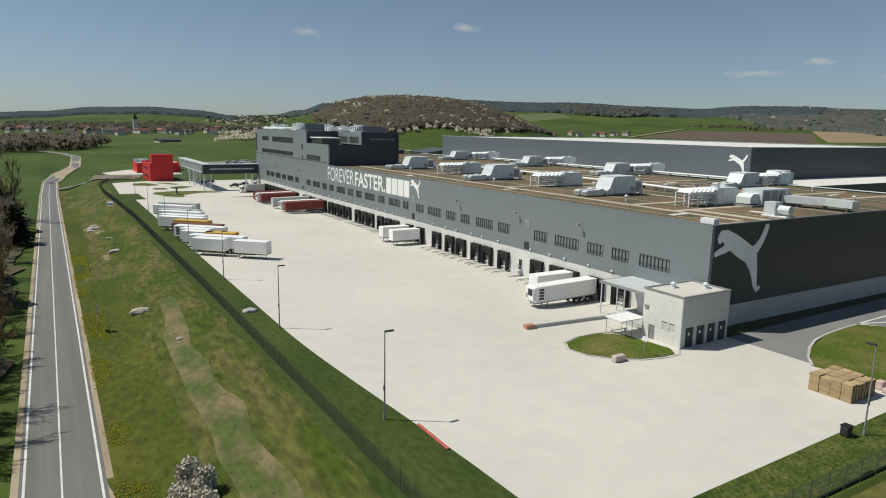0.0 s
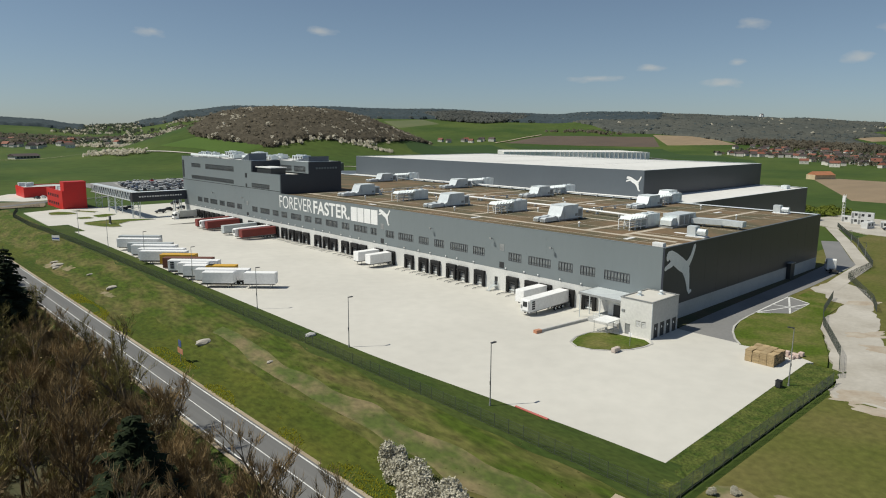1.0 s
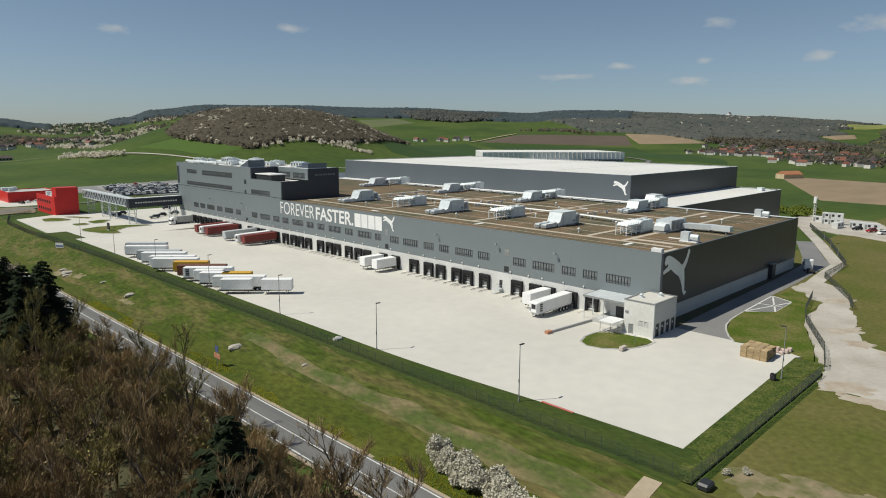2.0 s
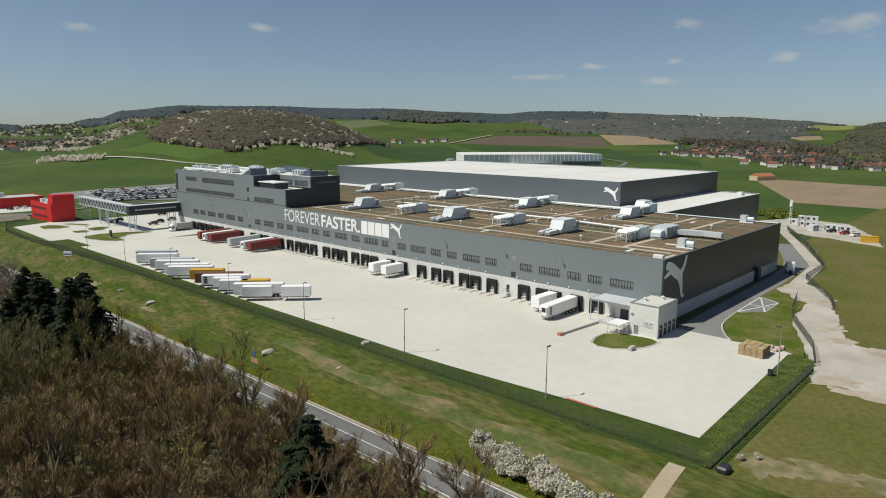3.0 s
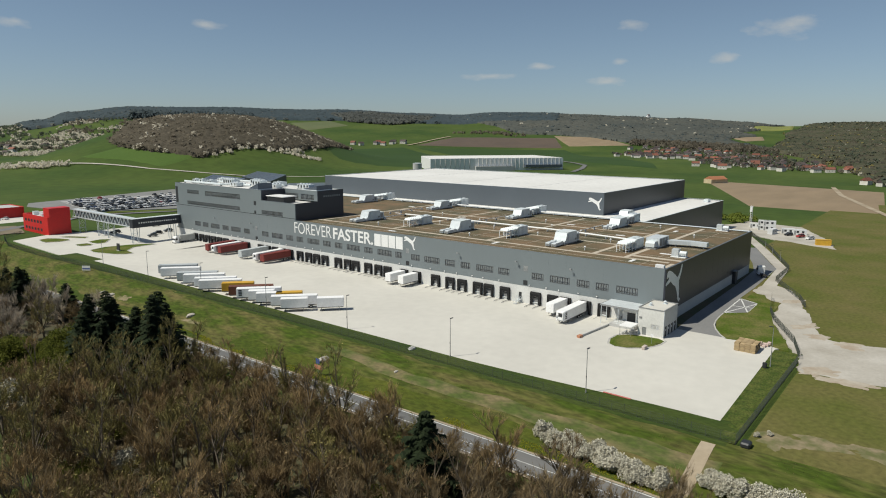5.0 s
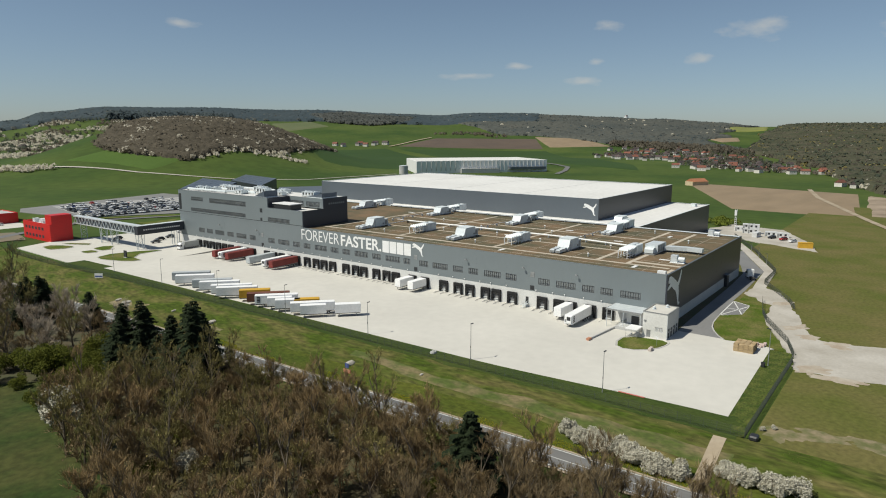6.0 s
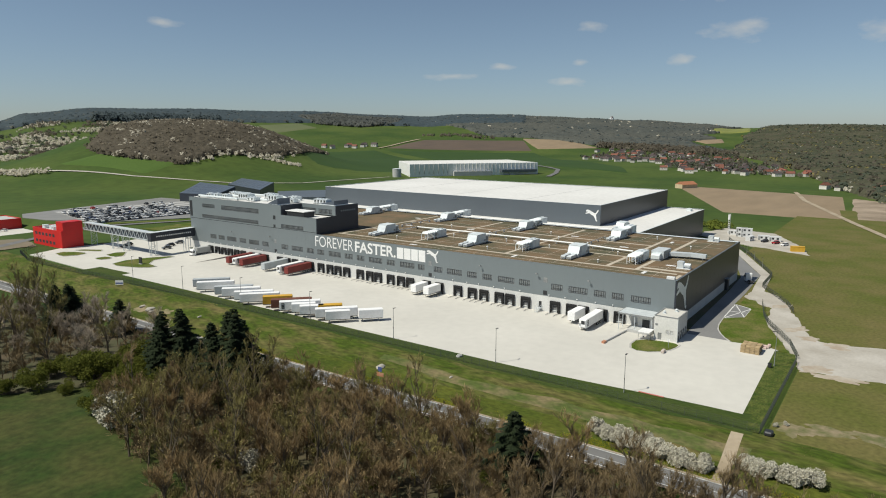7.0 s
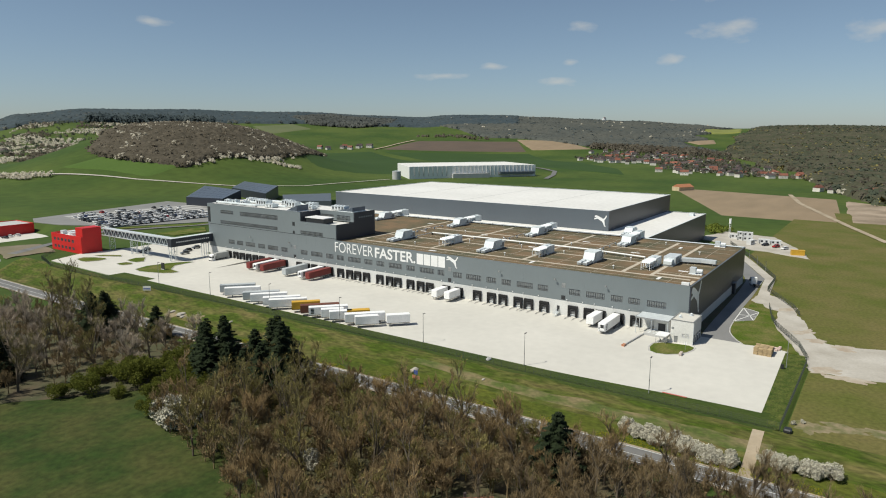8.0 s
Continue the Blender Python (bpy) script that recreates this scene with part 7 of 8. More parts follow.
class Soup:
    """Vertices and faces gathered for one mesh."""

    def __init__(self):
        self.v, self.f = [], []

    def tri(self, a, b, c):
        k = len(self.v)
        self.v += [tuple(a), tuple(b), tuple(c)]
        self.f.append((k, k + 1, k + 2))

    def quad(self, a, b, c, d):
        k = len(self.v)
        self.v += [tuple(a), tuple(b), tuple(c), tuple(d)]
        self.f.append((k, k + 1, k + 2, k + 3))

    def limb(self, p, q, r0, r1, seg=5):
        d = (q - p).normalized()
        u = d.orthogonal().normalized()
        w = d.cross(u)
        k = len(self.v)
        for c, r in ((p, r0), (q, r1)):
            for s in range(seg):
                a = 2 * math.pi * s / seg
                self.v.append(tuple(c + (u * math.cos(a) + w * math.sin(a)) * r))
        for s in range(seg):
            self.f.append((k + s, k + (s + 1) % seg, k + seg + (s + 1) % seg, k + seg + s))

    def mesh(self, name, mat):
        me = bpy.data.meshes.new(name)
        me.from_pydata(self.v, [], self.f)
        me.materials.append(mat)
        return me


def rand_dir(r):
    z, a = r.uniform(-1, 1), r.uniform(0, 2 * math.pi)
    s = math.sqrt(1 - z * z)
    return Vector((s * math.cos(a), s * math.sin(a), z))


def bare_tree(seed, tall, spread, leaves=0, dense=23, forks=(6, 4, 3)):
    """A leafless tree: forked trunk and limbs, and a crown of fine twigs with a few leaves."""
    r = random.Random(seed)
    wood, crown = Soup(), Soup()

    def grow(p, d, length, radius, level):
        q = p + d * length
        wood.limb(p, q, radius, radius * 0.62, 6 if level == 0 else 4 if level < 2 else 3)
        if level >= 3:
            for _ in range(dense):
                s = p + (q - p) * r.uniform(0.1, 1.05) + rand_dir(r) * 0.2
                e = (d * 0.8 + rand_dir(r) * 0.65 + Vector((0, 0, 0.6))).normalized() * r.uniform(0.5, 1.4)
                side = e.cross(rand_dir(r)).normalized() * r.uniform(0.017, 0.038)
                crown.tri(s - side, s + side, s + e)
            for _ in range(leaves):
                s = p + (q - p) * r.uniform(0.3, 1.3) + rand_dir(r) * 0.5
                a, c = rand_dir(r) * 0.16, rand_dir(r) * 0.16
                crown.quad(s - a, s - c, s + a, s + c)
            return
        for k in range(forks[level]):
            f = r.uniform(0.28, 1.0) if level == 0 else r.uniform(0.35, 1.0)
            s = p + (q - p) * f
            side = rand_dir(r)
            nd = (d * (0.75 if level else 0.9) + side * spread + Vector((0, 0, 0.45))).normalized()
            grow(s, nd, length * r.uniform(0.45, 0.68), radius * 0.5, level + 1)

    grow(Vector((0, 0, -0.4)), Vector((r.uniform(-0.08, 0.08), r.uniform(-0.08, 0.08), 1)).normalized(), tall * 0.52, tall * 0.018, 0)
    return wood, crown


def fir(seed, tall, width):
    """A fir: a straight trunk and drooping whorls of needled boughs."""
    r = random.Random(seed)
    wood, crown = Soup(), Soup()
    wood.limb(Vector((0, 0, -0.4)), Vector((0, 0, tall)), 0.22, 0.03, 6)
    z = tall * 0.10
    while z < tall:
        f = 1 - z / tall
        reach = width * (f ** 0.75) * r.uniform(0.55, 1.2) + 0.15
        n = 9 if f > 0.3 else 6
        for k in range(n):
            a = 2 * math.pi * (k + r.random()) / n
            d = Vector((math.cos(a), math.sin(a), -0.25))
            rr = reach * r.uniform(0.65, 1.15)
            side = Vector((-d.y, d.x, 0))
            for j in range(9):
                s = Vector((0, 0, z)) + d * rr * (j + 0.6) / 9
                w = rr * 0.34 * (1 - 0.45 * j / 9) + 0.25
                for sg in (-1, 1):
                    e = s + side * sg * w * r.uniform(0.6, 1.2) + d * 0.4 + Vector((0, 0, r.uniform(-0.5, 0.05)))
                    crown.tri(s - d * 0.34, s + d * 0.40 + Vector((0, 0, 0.1)), e)
        z += tall * 0.030 * (0.7 + 0.6 * r.random()) + 0.08
    return wood, crown


def bush(seed, w, h, n, size):
    """A round shrub of many small leaves with gaps between its clumps."""
    r = random.Random(seed)
    crown, wood = Soup(), Soup()
    blobs = [(Vector((r.uniform(-w, w) * 0.7, r.uniform(-w, w) * 0.7, h * r.uniform(0.3, 0.8))), r.uniform(0.3, 0.55) * w) for _ in range(9)]
    for c, rad in blobs:
        wood.limb(Vector((c.x * 0.2, c.y * 0.2, -0.3)), c, 0.07, 0.02, 4)
        for _ in range(n // 9):
            p = c + rand_dir(r) * rad * r.uniform(0.55, 1.05)
            if p.z < 0.05:
                continue
            a, b2 = rand_dir(r) * size, rand_dir(r) * size
            crown.quad(p - a, p - b2, p + a, p + b2)
    return wood, crown


def plant(name, made, mats, label, category, group):
    t = thing(name, label, category, group)
    for nm, soup, mat in zip(("trunk", "crown"), made, mats):
        o = new(nm, soup.mesh(nm, mat))
        o.parent = t
    return t


def scatter(protos, places, seed, lo=0.8, hi=1.2):
    """Sets copies of the given plants on the land; the first copy of each is the plant itself."""
    r = random.Random(seed)
    fresh = list(protos)
    for x, y in places:
        t = r.choice(protos)
        s = r.uniform(lo, hi)
        m = pose(x, y, height(x, y), r.uniform(-3, 3), r.uniform(-3, 3), r.uniform(0, 360)) @ Matrix.Diagonal((s, s, s * r.uniform(0.9, 1.1), 1))
        if t in fresh:
            fresh.remove(t)
            t.matrix_basis = m
        else:
            c = copy_thing(t, Matrix())
            c.matrix_basis = m


def spots(inside, box4, gap, n, seed):
    r, out = random.Random(seed), []
    for _ in range(n * 12):
        x, y = r.uniform(box4[0], box4[1]), r.uniform(box4[2], box4[3])
        if inside(x, y) and all((x - a) ** 2 + (y - c) ** 2 > gap * gap for a, c in out):
            out.append((x, y))
            if len(out) >= n:
                break
    return out


def in_clearing(x, y):
    return 10 < y < 134 and x < -126 - (abs(y - 105) * 0.30 if y < 105 else 0)


def near_house(x, y):
    return math.hypot(x + 126, y - 4) < 9


bare = [plant("bare_tree", bare_tree(40 + k, t * 1.08, 0.68, lv), (M_BARK, mt), lb, "tree", "trees of the wood") for k, (t, lv, mt, lb) in enumerate((
    (14, 0, M_TWIG, "leafless brown tree in the roadside wood"), (12.5, 0, M_TWIG, "leafless brown tree in the roadside wood"), (15, 1, M_TWIG2, "tree with olive buds in the roadside wood"),
    (11, 0, M_TWIG, "leafless brown tree in the roadside wood"), (13, 2, M_TWIG2, "tree with olive buds in the roadside wood"), (10, 0, M_BUD, "pale budding tree in the roadside wood")))]
def in_wood(x, y):
    return x < -93 + 0.02 * y - 1.5 * min(1.0, max(0.0, (y - 10) / 20)) and not in_clearing(x, y) and not near_house(x, y) and not (y > 92 and x < -100 and y < 122)


wood_a = spots(in_wood, (-172, -92, -58, 106), 4.6, 205, 1)
near_road = [p for p in wood_a if p[1] + p[0] * 0.4 + 44 < 14 * noise.noise((p[0] / 9, p[1] / 9, 1)) - 6]
scatter(bare[:5], [p for p in wood_a if p not in near_road], 2, 0.72, 1.12)
dim = [plant("bare_tree", bare_tree(60 + k, t * 1.05, 0.68), (M_BARK, M_TWIG_DARK), "leafless dark brown tree beside the road", "tree", "trees of the wood") for k, t in enumerate((14, 12, 13))]
scatter(dim, near_road, 3, 0.72, 1.12)
wood_b = spots(lambda x, y: x < -94 and y > 124 + (x + 100) * -0.12, (-168, -93, 122, 215), 4.4, 84, 5)
scatter([bare[5], copy_thing(bare[5], Matrix()), copy_thing(bare[5], Matrix()), copy_thing(bare[2], Matrix())], wood_b, 6, 0.95, 1.35)


def thicket(name, made, places, mats, label, seed, lo, hi):
    """Brush between the tall trees, joined, as nobody could count it."""
    r = random.Random(seed)
    soup = Soup()
    for x, y in places:
        wood, crown = r.choice(made)
        a, s = r.uniform(0, 2 * math.pi), r.uniform(lo, hi)
        c, n = math.cos(a) * s, math.sin(a) * s
        z = height(x, y)
        for part_soup in (wood, crown):
            k = len(soup.v)
            soup.v += [(x + vx * c - vy * n, y + vx * n + vy * c, z + vz * s) for vx, vy, vz in part_soup.v]
            soup.f += [tuple(i + k for i in f) for f in part_soup.f]
    return tagged(new(name, soup.mesh(name, mats)), label, "brush", kind="stuff")


brush = [bare_tree(140 + k, 7.5, 0.95, 1, 10, (5, 4, 3)) for k in range(3)]
thicket("brush", brush, spots(in_wood, (-172, -91.5, -58, -4), 3.0, 165, 27), M_TWIG_DARK, "dense dark brown brush under the bare trees", 28, 0.7, 1.25)
thicket("brush", brush, spots(in_wood, (-172, -91.5, -8, 106), 3.0, 290, 21), M_TWIG_DARK, "dense brown brush under the bare trees", 22, 0.7, 1.25)
thicket("brush", brush, spots(lambda x, y: x < -90.4, (-101, -90.4, -56, 62), 2.3, 85, 33), M_TWIG_DARK, "dense dark brown brush beside the road", 34, 0.55, 0.95)
thicket("brush", brush, spots(in_wood, (-172, -91.5, 6, 106), 5.0, 80, 23), M_TWIG2, "olive brush under the bare trees", 24, 0.7, 1.3)
thicket("brush", brush, spots(lambda x, y: x < -93 and y > 124 + (x + 100) * -0.12, (-168, -92, 122, 215), 3.4, 180, 25), M_TWIG_DARK, "dense brown brush under the bare trees", 26, 0.7, 1.2)
firs = [plant("fir_tree", fir(70 + k, t, w), (M_BARK, M_NEEDLE), "dark green fir tree at the edge of the wood", "tree", "fir trees") for k, (t, w) in enumerate(((18, 7.6), (16, 7.0), (13.5, 6.0)))]
scatter(firs, [(-107, 79), (-103, 85), (-99.5, 84), (-106, 88), (-100.5, 90), (-99.5, 103), (-102.5, 99), (-106, 104), (-104, 108), (-109, 99), (-108, 92), (-96, 175), (-98, 180), (-94, 177), (-104, 168), (-140, 150), (-146, 156), (-92, 150)], 8, 0.85, 1.05)
scatter([copy_thing(firs[0], Matrix())], [(-103.3, 74.3), (-100.6, 77.6), (-99.6, 82.0)], 17, 1.05, 1.15)
scatter([copy_thing(firs[2], Matrix())], [(-103, -1.5)], 9, 1.0, 1.15)
shrubs = [plant("shrub", bush(90 + k, 2.8, 3.6, 4200, 0.13), (M_BARK, M_LEAF), "fresh green shrub beside the wood", "shrub", "shrubs") for k in range(2)]
scatter(shrubs, [(-99, 60), (-97, 44), (-98, 25), (-134, 45), (-140, 20), (-122, 55), (-118, 18), (-128, -14), (-112, 40), (-125, 78), (-108, 2), (-118, -30), (-104, -34)], 10, 0.8, 1.3)
scatter([copy_thing(o, Matrix()) for o in shrubs], [(-128, 112), (-120, 113.5), (-124, 126), (-112, 118), (-116, 122), (-131, 120), (-136, 124), (-108, 112), (-104, 120), (-119, 96), (-130, 92), (-115, 104), (-123, 105), (-111, 108), (-119, 119), (-106, 116), (-113, 98)], 15, 0.9, 2.1)
pale = [plant("blossom_bush", bush(110 + k, 2.5, 3.0, 4400, 0.14), (M_BARK, M_BLOSSOM), "white flowering hedge bush on the bank", "shrub", "flowering hedge") for k in range(3)]
hedge = [(-74.3 + 0.45 * math.sin(k * 1.3) - k * 0.42, -6.5 - 2.1 * k) for k in range(11)] + [(-73.4 + 0.4 * math.sin(k) + 0.1 * k, -34.0 - 2.0 * k) for k in range(7)]
scatter(pale, hedge, 12, 0.85, 1.1)
scatter([copy_thing(pale[0], Matrix()), copy_thing(pale[1], Matrix())], [(-97, 95), (-94.5, 20), (-96, 62), (-140, 30), (-126, 44)], 13, 0.7, 1.3)
scatter([copy_thing(pale[1], Matrix())], [(-131, 84), (-128.5, 89), (-127, 81)], 16, 1.8, 2.3)


scatter([copy_thing(pale[2], Matrix())], [(-55, -37), (-53, -38.5)], 14, 0.2, 0.3)


# weeds and tufts on the bank, too many to count
def tufts(name, n, inside, box4, mat, label, seed, size):
    r, sp = random.Random(seed), Soup()
    while n:
        x, y = r.uniform(box4[0], box4[1]), r.uniform(box4[2], box4[3])
        if not inside(x, y):
            continue
        n -= 1
        p = Vector((x, y, height(x, y)))
        s = size * r.uniform(0.5, 1.4)
        for _ in range(4):
            d = Vector((r.uniform(-1, 1), r.uniform(-1, 1), 0)) * s
            w = Vector((-d.y, d.x, 0)).normalized() * s * 0.35
            sp.tri(p - w, p + w, p + d * 0.7 + Vector((0, 0, s * r.uniform(0.7, 1.3))))
    o = new(name, sp.mesh(name, mat))
    return tagged(o, label, "grass", kind="stuff")


M_TUFT = leafy("grass_tufts", (0.13, 0.16, 0.04), (0.32, 0.27, 0.11), 0.08, 0.5, 0.5)
M_WEED = leafy("yellow_weeds", (0.24, 0.27, 0.03), (0.55, 0.50, 0.06), 0.2, 0.5, 0.5)
tufts("grass_tufts", 1800, lambda x, y: noise.noise((x * 0.12, y * 0.05, 1)) > -0.15, (-80, -60.5, -50, 230), M_TUFT, "tufts of rough grass on the bank", 31, 0.15)
tufts("yellow_weeds", 5000, lambda x, y: noise.noise((x * 0.2, y * 0.08, 4)) > 0.0, (-80.2, -77.0, -45, 130), M_WEED, "yellow flowering weeds along the road", 32, 0.2)


# far woods: many small crowns joined
def far_wood(name, places, mat, label, size, seed, squash=1.1, per=22):
    """Each crown is a loose ball of small facets that face outward, with gaps between them."""
    g = np.random.default_rng(seed)
    n = len(places)
    ground_z = np.array([height(x, y) for x, y in places])
    s = size * g.uniform(0.75, 1.2, n)
    d = g.normal(size=(n, per, 3))
    d[:, :, 2] = np.abs(d[:, :, 2]) - 0.35
    d /= np.linalg.norm(d, axis=2, keepdims=True)
    reach = s[:, None, None] * g.uniform(0.6, 1.0, (n, per, 1))
    mid = d * reach * np.array([1, 1, squash])
    mid[:, :, 0] += np.array(places)[:, None, 0]
    mid[:, :, 1] += np.array(places)[:, None, 1]
    mid[:, :, 2] += (ground_z + s * squash * 0.6)[:, None]
    face = d + g.normal(size=(n, per, 3)) * 0.45
    face /= np.linalg.norm(face, axis=2, keepdims=True)
    u = np.cross(face, g.normal(size=(n, per, 3)))
    u /= np.linalg.norm(u, axis=2, keepdims=True)
    w = np.cross(face, u)
    big = (s * 2.0 / math.sqrt(per))[:, None, None] * g.uniform(0.7, 1.3, (n, per, 1))
    corner = np.stack([mid + u * big, mid + (w * 0.87 - u * 0.5) * big, mid - (w * 0.87 + u * 0.5) * big], axis=2)
    me = bpy.data.meshes.new(name)
    me.from_pydata(corner.reshape(-1, 3).tolist(), [], np.arange(n * per * 3).reshape(-1, 3).tolist())
    me.materials.append(mat)
    me.polygons.foreach_set("use_smooth", [True] * (n * per))
    soft = d * 0.55 + np.array([0, 0, 0.8])
    soft /= np.linalg.norm(soft, axis=2, keepdims=True)
    me.normals_split_custom_set_from_vertices(np.repeat(soft.reshape(-1, 3), 3, axis=0).tolist())
    return tagged(new(name, me), label, "trees", kind="stuff")


def inside_poly(poly):
    def test(x, y):
        hit = False
        for (ax, ay), (bx, by) in zip(poly, poly[1:] + poly[:1]):
            if (ay > y) != (by > y) and x < (bx - ax) * (y - ay) / (by - ay) + ax:
                hit = not hit
        return hit
    return test


def strew(poly, n, seed, keep=None):
    r, test = random.Random(seed), inside_poly(poly)
    xs, ys = [p[0] for p in poly], [p[1] for p in poly]
    out = []
    for _ in range(n * 20):
        x, y = r.uniform(min(xs), max(xs)), r.uniform(min(ys), max(ys))
        if test(x, y) and (keep is None or keep(x, y)):
            out.append((x, y))
            if len(out) >= n:
                break
    return out


def polar(az, rad):
    a = radians(az)
    return (-100 + rad * math.sin(a), rad * math.cos(a))


def canopy(name, poly, step, tall, mat, label, seed):
    """The closed roof of a far wood: one uneven sheet of crowns that drops to the ground at the wood's edge."""
    test, r = inside_poly(poly), random.Random(seed)
    xs, ys = [p[0] for p in poly], [p[1] for p in poly]
    verts, index, faces = [], {}, []
    for i in range(int((max(xs) - min(xs)) / step) + 1):
        for j in range(int((max(ys) - min(ys)) / step) + 1):
            x, y = min(xs) + i * step, min(ys) + j * step
            if test(x, y):
                index[i, j] = len(verts)
                x, y = x + r.uniform(-0.35, 0.35) * step, y + r.uniform(-0.35, 0.35) * step
                verts.append((x, y, height(x, y) + tall * (0.75 + 0.30 * noise.noise((x / (step * 2.2), y / (step * 2.2), 3)) + r.uniform(-0.16, 0.16))))
    for i, j in index:
        ring = [index.get(k) for k in ((i, j), (i + 1, j), (i + 1, j + 1), (i, j + 1))]
        if None not in ring:
            faces.append(ring)
    used = {}
    for f in faces:
        for k in range(4):
            e = tuple(sorted((f[k], f[(k + 1) % 4])))
            used[e] = used.get(e, 0) + 1
    for (a, b), n in used.items():
        if n == 1:
            for k in (a, b):
                x, y, _ = verts[k]
                verts[k] = (x, y, height(x, y) - 0.5)
    me = bpy.data.meshes.new(name)
    me.from_pydata(verts, [], faces)
    me.materials.append(mat)
    me.polygons.foreach_set("use_smooth", [True] * len(faces))
    return tagged(new(name, me), label, "trees", kind="stuff")


M_CAN_KNOLL = material("knoll_canopy", (0.100, 0.086, 0.064), (0.066, 0.058, 0.043), 0.95, scale=0.05, fine=0.35, bump=0.8, bump_scale=0.5, contrast=0.4, spec=0.1, grain=(0.75, 1.22))
# hill canopy: the grey of distance haze is painted into its colour
M_CAN_HILL_HAZED = material("hazed_hill_canopy", (0.068, 0.076, 0.070), (0.094, 0.096, 0.082), 0.95, scale=0.008, fine=0.12, bump=1.0, bump_scale=0.2, contrast=0.4, spec=0.1, grain=(0.78, 1.2))
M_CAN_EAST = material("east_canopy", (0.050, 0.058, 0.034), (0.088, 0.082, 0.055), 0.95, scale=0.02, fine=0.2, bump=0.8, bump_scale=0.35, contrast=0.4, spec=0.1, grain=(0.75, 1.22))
# ridge canopy: the blue of distance haze is painted into its colour
M_CAN_RIDGE_HAZED = material("hazed_ridge_canopy", (0.044, 0.062, 0.072), (0.058, 0.074, 0.080), 0.95, scale=0.006, fine=0.1, bump=1.0, bump_scale=0.15, contrast=0.4, spec=0.1, grain=(0.82, 1.16))
KNOLL = [(222, 800), (214, 745), (230, 700), (266, 655), (305, 664), (336, 674), (381, 665), (430, 670), (500, 705), (640, 790), (610, 880), (560, 960), (480, 1010), (390, 1010), (325, 940), (270, 850)]
far_wood("knoll_wood", strew(KNOLL, 2100, 41), M_WOOD_FAR, "bare grey-brown wood on the knoll", 3.4, 51, 1.2, 24)
canopy("knoll_wood", KNOLL, 3.0, 7.0, M_CAN_KNOLL, "bare grey-brown wood on the knoll", 101)
far_wood("knoll_pale", strew(KNOLL, 420, 99, lambda x, y: noise.noise((x / 60, y / 60, 12)) > -0.05), leafy("pale_bare_wood", (0.155, 0.135, 0.102), (0.29, 0.255, 0.20), 0.05, 0.3, 0.5), "pale budding trees among the bare wood", 3.2, 100, 1.5, 20)
far_wood("knoll_blossom", strew(KNOLL, 330, 42, lambda x, y: noise.noise((x / 40, y / 40, 2)) > 0.05 and (x - 300) * 0.5 + y < 960), M_BLOSSOM_FAR, "flowering trees among the bare wood", 3.2, 52, 1.3, 20)
far_wood("knoll_edge", strew([(264, 648), (305, 656), (336, 665), (381, 656), (430, 661), (500, 697), (497, 712), (430, 680), (381, 674), (336, 682), (264, 664)], 46, 43), M_BLOSSOM_FAR, "flowering bushes along the wood's edge", 3.0, 53, 1.0)
SLOPE = [(190, 1240), (300, 1130), (420, 1080), (640, 1200), (900, 1500), (1250, 1900), (1200, 2250), (800, 2200), (520, 1950), (300, 1600)]
far_wood("orchard_blossom", strew(SLOPE, 2300, 44, lambda x, y: noise.noise((x / 130, y / 130, 5)) > 0.0), M_BLOSSOM_FAR, "flowering orchard trees on the slope", 4.0, 54, 0.95, 20)
far_wood("slope_bushes", strew(SLOPE, 480, 45, lambda x, y: noise.noise((x / 120, y / 120, 9)) > 0.18), M_WOOD_FAR, "bare bushes and copses on the slope", 5.0, 55, 1.0)
far_wood("slope_greens", strew(SLOPE, 380, 46), M_WOOD_GREEN, "green trees scattered on the slope", 5.0, 56, 1.2)
far_wood("slope_copse", strew([(300, 1180), (345, 1240), (430, 1420), (480, 1440), (400, 1220), (330, 1150)], 120, 49), M_WOOD_FAR, "bare copse below the orchards", 4.6, 59, 1.1)
far_wood("field_hedge", strew([(96, 812), (112, 770), (122, 742), (140, 720), (148, 728), (135, 760), (118, 812)], 60, 47), M_BLOSSOM_FAR, "pale flowering hedge along the fields", 3.4, 57, 1.0)
far_wood("shrub_row", strew([(358, 678), (366, 668), (392, 648), (425, 625), (430, 634), (400, 655)], 46, 48), M_BLOSSOM_FAR, "row of pale shrubs in the field", 2.6, 58, 0.9)
far_wood("ridge_firs", strew([(880, 2090), (1190, 1850), (1240, 1910), (960, 2150)], 330, 50), M_RIDGE_HAZED, "dark firs in front of the ridge", 9, 60, 1.9, 14)
# ridge woods from the left round to the right
RING = [polar(a, 2330) for a in range(18, 63, 4)] + [polar(a, 3150) for a in range(62, 17, -4)]
RING_WEST = [polar(a, 2330) for a in (-14, -9, -4, 1, 6, 11, 14.5)] + [polar(a, 3150) for a in (14.5, 11, 6, 1, -4, -9, -14)]
far_wood("ridge_wood", strew(RING, 1700, 61, lambda x, y: noise.noise((x / 420, y / 420, 3)) > -0.5 or math.hypot(x + 100, y) > 2600), M_RIDGE_HAZED, "dark wood along the far ridge", 7.5, 71, 0.75, 12)
canopy("ridge_wood", RING, 9.0, 11.0, M_CAN_RIDGE_HAZED, "dark wood along the far ridge", 102)
canopy("ridge_wood", RING_WEST, 9.0, 11.0, M_CAN_RIDGE_HAZED, "dark wood along the far ridge", 105)
GAP = [polar(a, 2100) for a in (12, 14, 16, 18.4)] + [polar(a, 2900) for a in (18.4, 16, 14.6)]
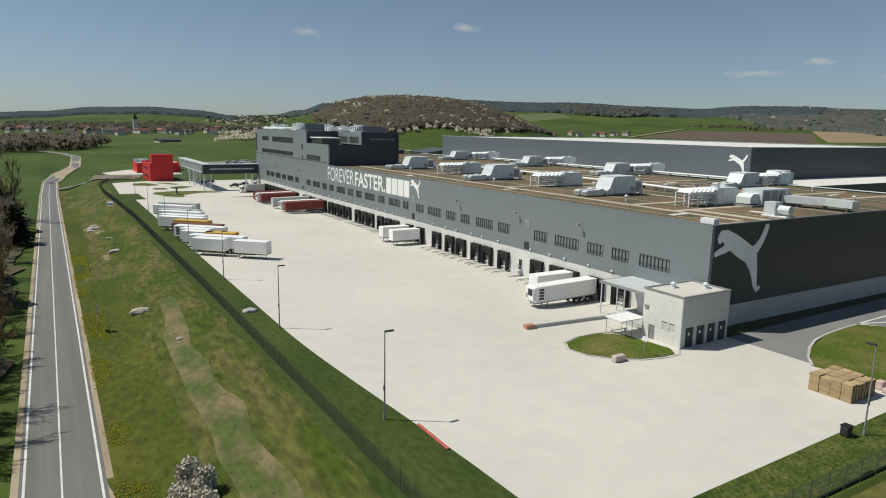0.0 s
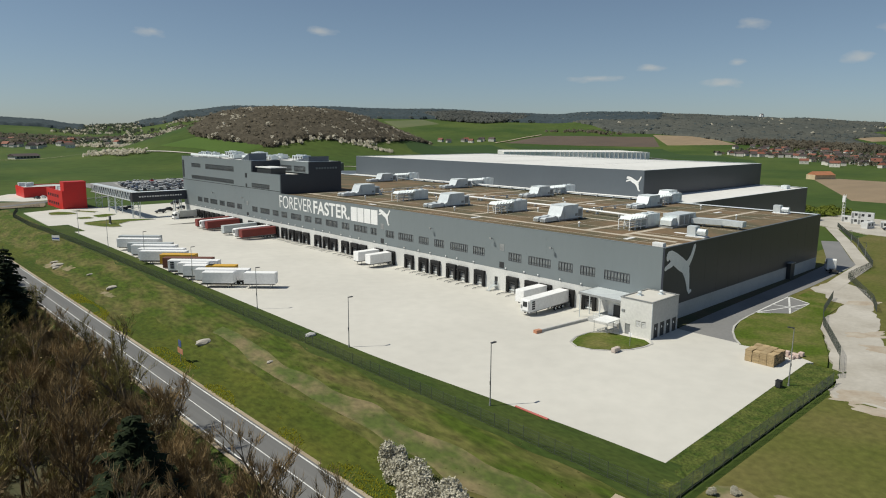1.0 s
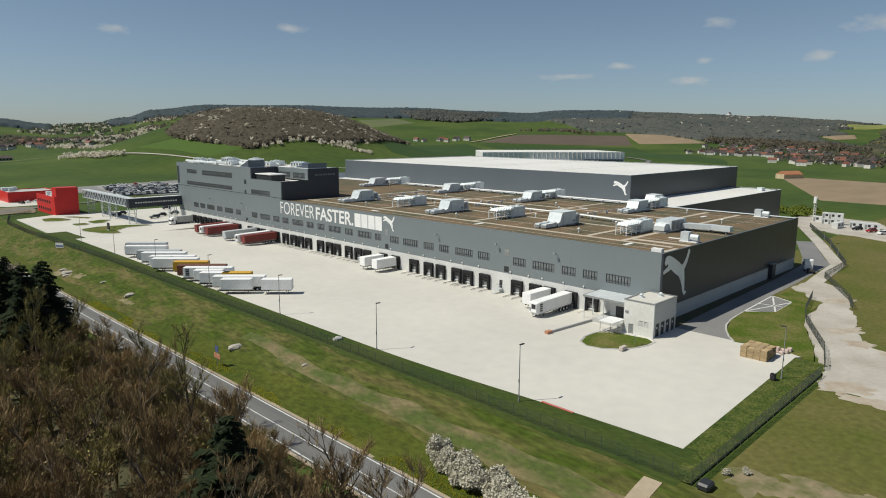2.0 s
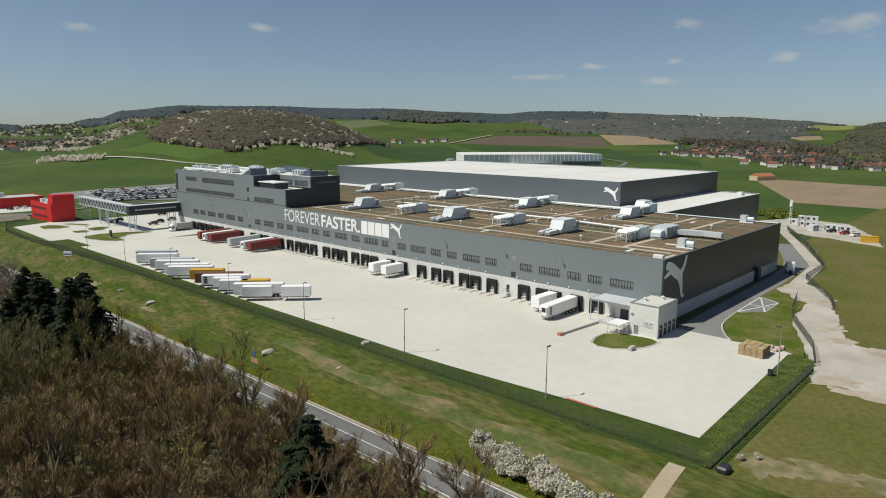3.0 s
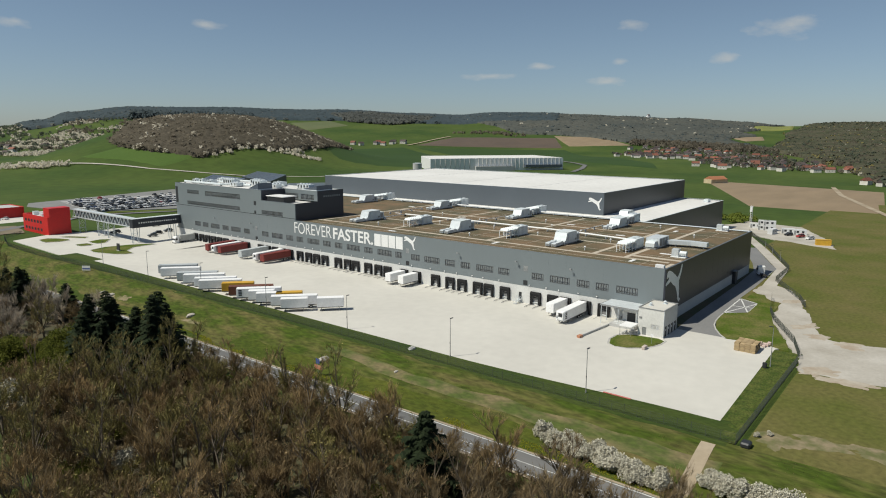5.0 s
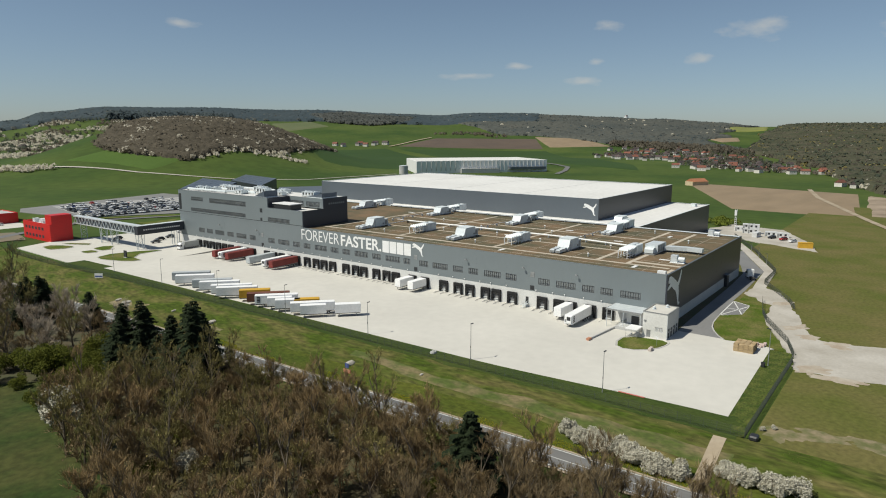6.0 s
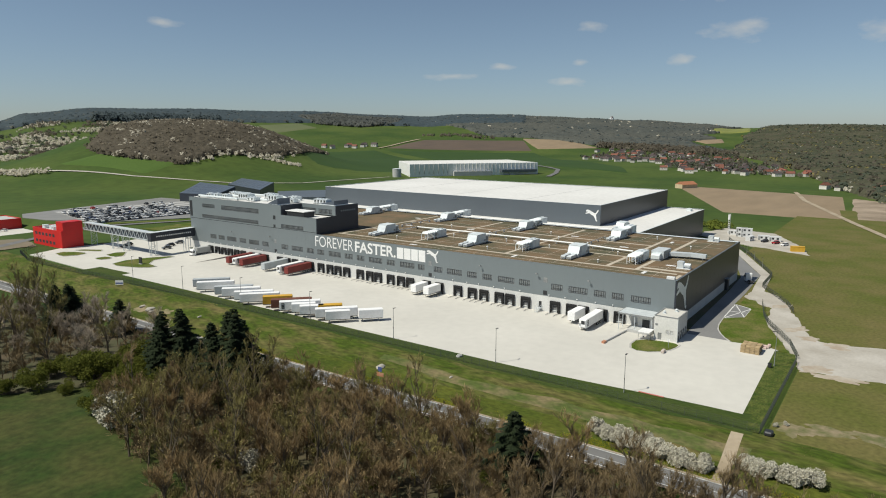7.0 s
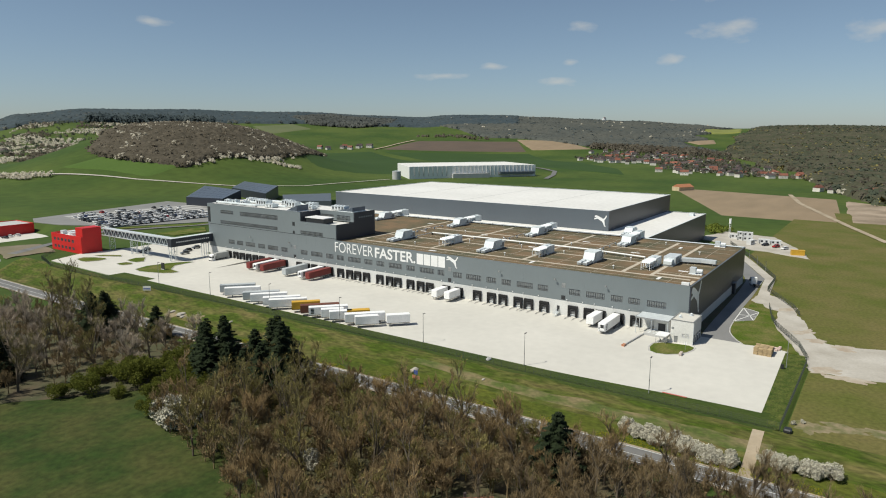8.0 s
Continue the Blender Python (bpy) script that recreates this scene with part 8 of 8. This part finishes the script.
far_wood("skyline_blossom", strew(GAP, 160, 95, lambda x, y: noise.noise((x / 90, y / 90, 5)) > 0.0), M_BLOSSOM_FAR, "flowering orchard trees on the skyline", 4.5, 96, 1.0, 14)
far_wood("skyline_trees", strew(GAP, 300, 97), M_WOOD_GREEN, "green and bare trees on the skyline", 5.0, 98, 1.1, 14)
far_wood("ridge_bare", strew(RING, 500, 60, lambda x, y: noise.noise((x / 300, y / 300, 17)) > 0.1), M_HILL_WOOD_HAZED, "bare woodland patches on the far ridge", 7.5, 70, 0.75, 12)
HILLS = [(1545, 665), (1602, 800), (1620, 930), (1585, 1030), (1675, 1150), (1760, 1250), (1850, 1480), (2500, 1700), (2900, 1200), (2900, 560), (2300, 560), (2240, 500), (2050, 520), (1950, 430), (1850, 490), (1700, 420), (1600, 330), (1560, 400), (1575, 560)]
far_wood("hill_wood", strew(HILLS, 1800, 62, lambda x, y: noise.noise((x / 260, y / 260, 6)) > -0.30), M_HILL_WOOD_HAZED, "bare wood on the hills behind the village", 7.0, 72, 0.62, 16)
canopy("hill_wood", HILLS, 6.5, 8.5, M_CAN_HILL_HAZED, "bare wood on the hills behind the village", 103)
far_wood("hill_greens", strew(HILLS, 600, 63, lambda x, y: noise.noise((x / 180, y / 180, 21)) > -0.05), M_RIDGE_HAZED, "green trees on the hills behind the village", 6.4, 73, 0.8, 14)
SLOPES = [(1472, 1666), (1540, 1537), (1720, 1520), (1900, 1640), (1800, 1900), (1550, 1860)]
far_wood("slope_wood", strew(SLOPES, 2000, 83), M_HILL_WOOD_HAZED, "bare wood on the far slope", 8, 84, 1.0, 9)
far_wood("hill_blossom", strew(HILLS, 60, 85), M_BLOSSOM_FAR, "flowering trees on the hills behind the village", 6, 86, 1.0, 9)
far_wood("valley_bushes", strew([(1490, 1240), (1600, 1170), (1560, 980), (1520, 1000), (1540, 1120)], 60, 87), M_WOOD_FAR, "bare bushes in the valley", 5, 88, 1.0, 12)
EAST = [(473, -40), (600, 0), (660, 20), (720, 30), (800, 52), (960, 80), (1060, 130), (1200, 180), (1320, 200), (1440, 260), (1560, 340), (1640, 330), (1800, 350), (1950, 360), (2100, 400), (2300, 390), (2500, 420), (2900, 440), (3000, -250), (1500, -250), (560, -60)]
far_wood("east_wood", strew(EAST, 2600, 64, lambda x, y: noise.noise((x / 160, y / 160, 8)) > -0.35), M_WOOD_FAR, "bare woodland behind the houses", 5.2, 74, 0.85, 20)
canopy("east_wood", EAST, 5.0, 7.5, M_CAN_EAST, "bare woodland behind the houses", 104)
far_wood("east_greens", strew(EAST, 1300, 65, lambda x, y: noise.noise((x / 200, y / 200, 12)) > -0.1), M_WOOD_GREEN, "dark green trees in the woodland", 5.0, 75, 1.1, 18)
far_wood("east_fresh", strew(EAST, 900, 89, lambda x, y: noise.noise((x / 120, y / 120, 31)) > 0.1), M_TWIG2, "olive budding trees in the woodland", 4.2, 90, 1.1, 14)
far_wood("east_blossom", strew(EAST, 340, 66), M_BLOSSOM_FAR, "flowering trees in the woodland", 3.8, 76, 1.0, 14)
VILLAGE = [(1250, 590), (1500, 560), (1560, 420), (1480, 280), (1300, 225), (1060, 165), (880, 80), (800, 60), (815, 150), (850, 235), (930, 290), (1080, 330), (1180, 420)]
far_wood("village_trees", strew(VILLAGE, 900, 67), M_WOOD_FAR, "garden trees between the village houses", 3.0, 77, 1.2, 14)
far_wood("village_greens", strew(VILLAGE, 420, 68), M_WOOD_GREEN, "green garden trees between the village houses", 3.0, 78, 1.4, 14)
far_wood("valley_trees", strew([(1500, 640), (1570, 660), (1600, 400), (1480, 280), (1440, 400), (1480, 560)], 420, 91), M_WOOD_FAR, "bare trees behind the village", 6, 92, 1.2, 12)
WEST = [(-150, 1320), (60, 1280), (240, 1400), (340, 1650), (200, 1900), (-160, 1800)]
far_wood("town_trees", strew(WEST, 700, 69), M_WOOD_FAR, "trees between the houses of the far town", 5.0, 79, 1.1, 14)
far_wood("town_greens", strew(WEST, 260, 93), M_WOOD_GREEN, "green trees between the houses of the far town", 5.0, 94, 1.2, 14)
far_wood("roadside_copse", strew([(-150, 620), (-60, 700), (-20, 800), (-60, 860), (-190, 760)], 260, 70), M_WOOD_FAR, "dense bare copse beside the road", 6.0, 80, 1.5, 24)
far_wood("west_trees", strew([(-130, 430), (-260, 480), (-420, 900), (-300, 1100), (-160, 700)], 220, 71, lambda x, y: noise.noise((x / 60, y / 60, 2)) > 0.05), M_WOOD_GREEN, "green trees west of the road", 5.5, 81, 1.3, 24)
far_wood("lane_bushes", strew([(230, 40), (236, 50), (250, 60), (262, 48), (245, 34)], 26, 73), leafy("lime_leaves", (0.085, 0.115, 0.018), (0.20, 0.235, 0.045), 0.3, 0.4, 0.3), "fresh green bushes beside the annex", 2.4, 82, 0.9, 90)
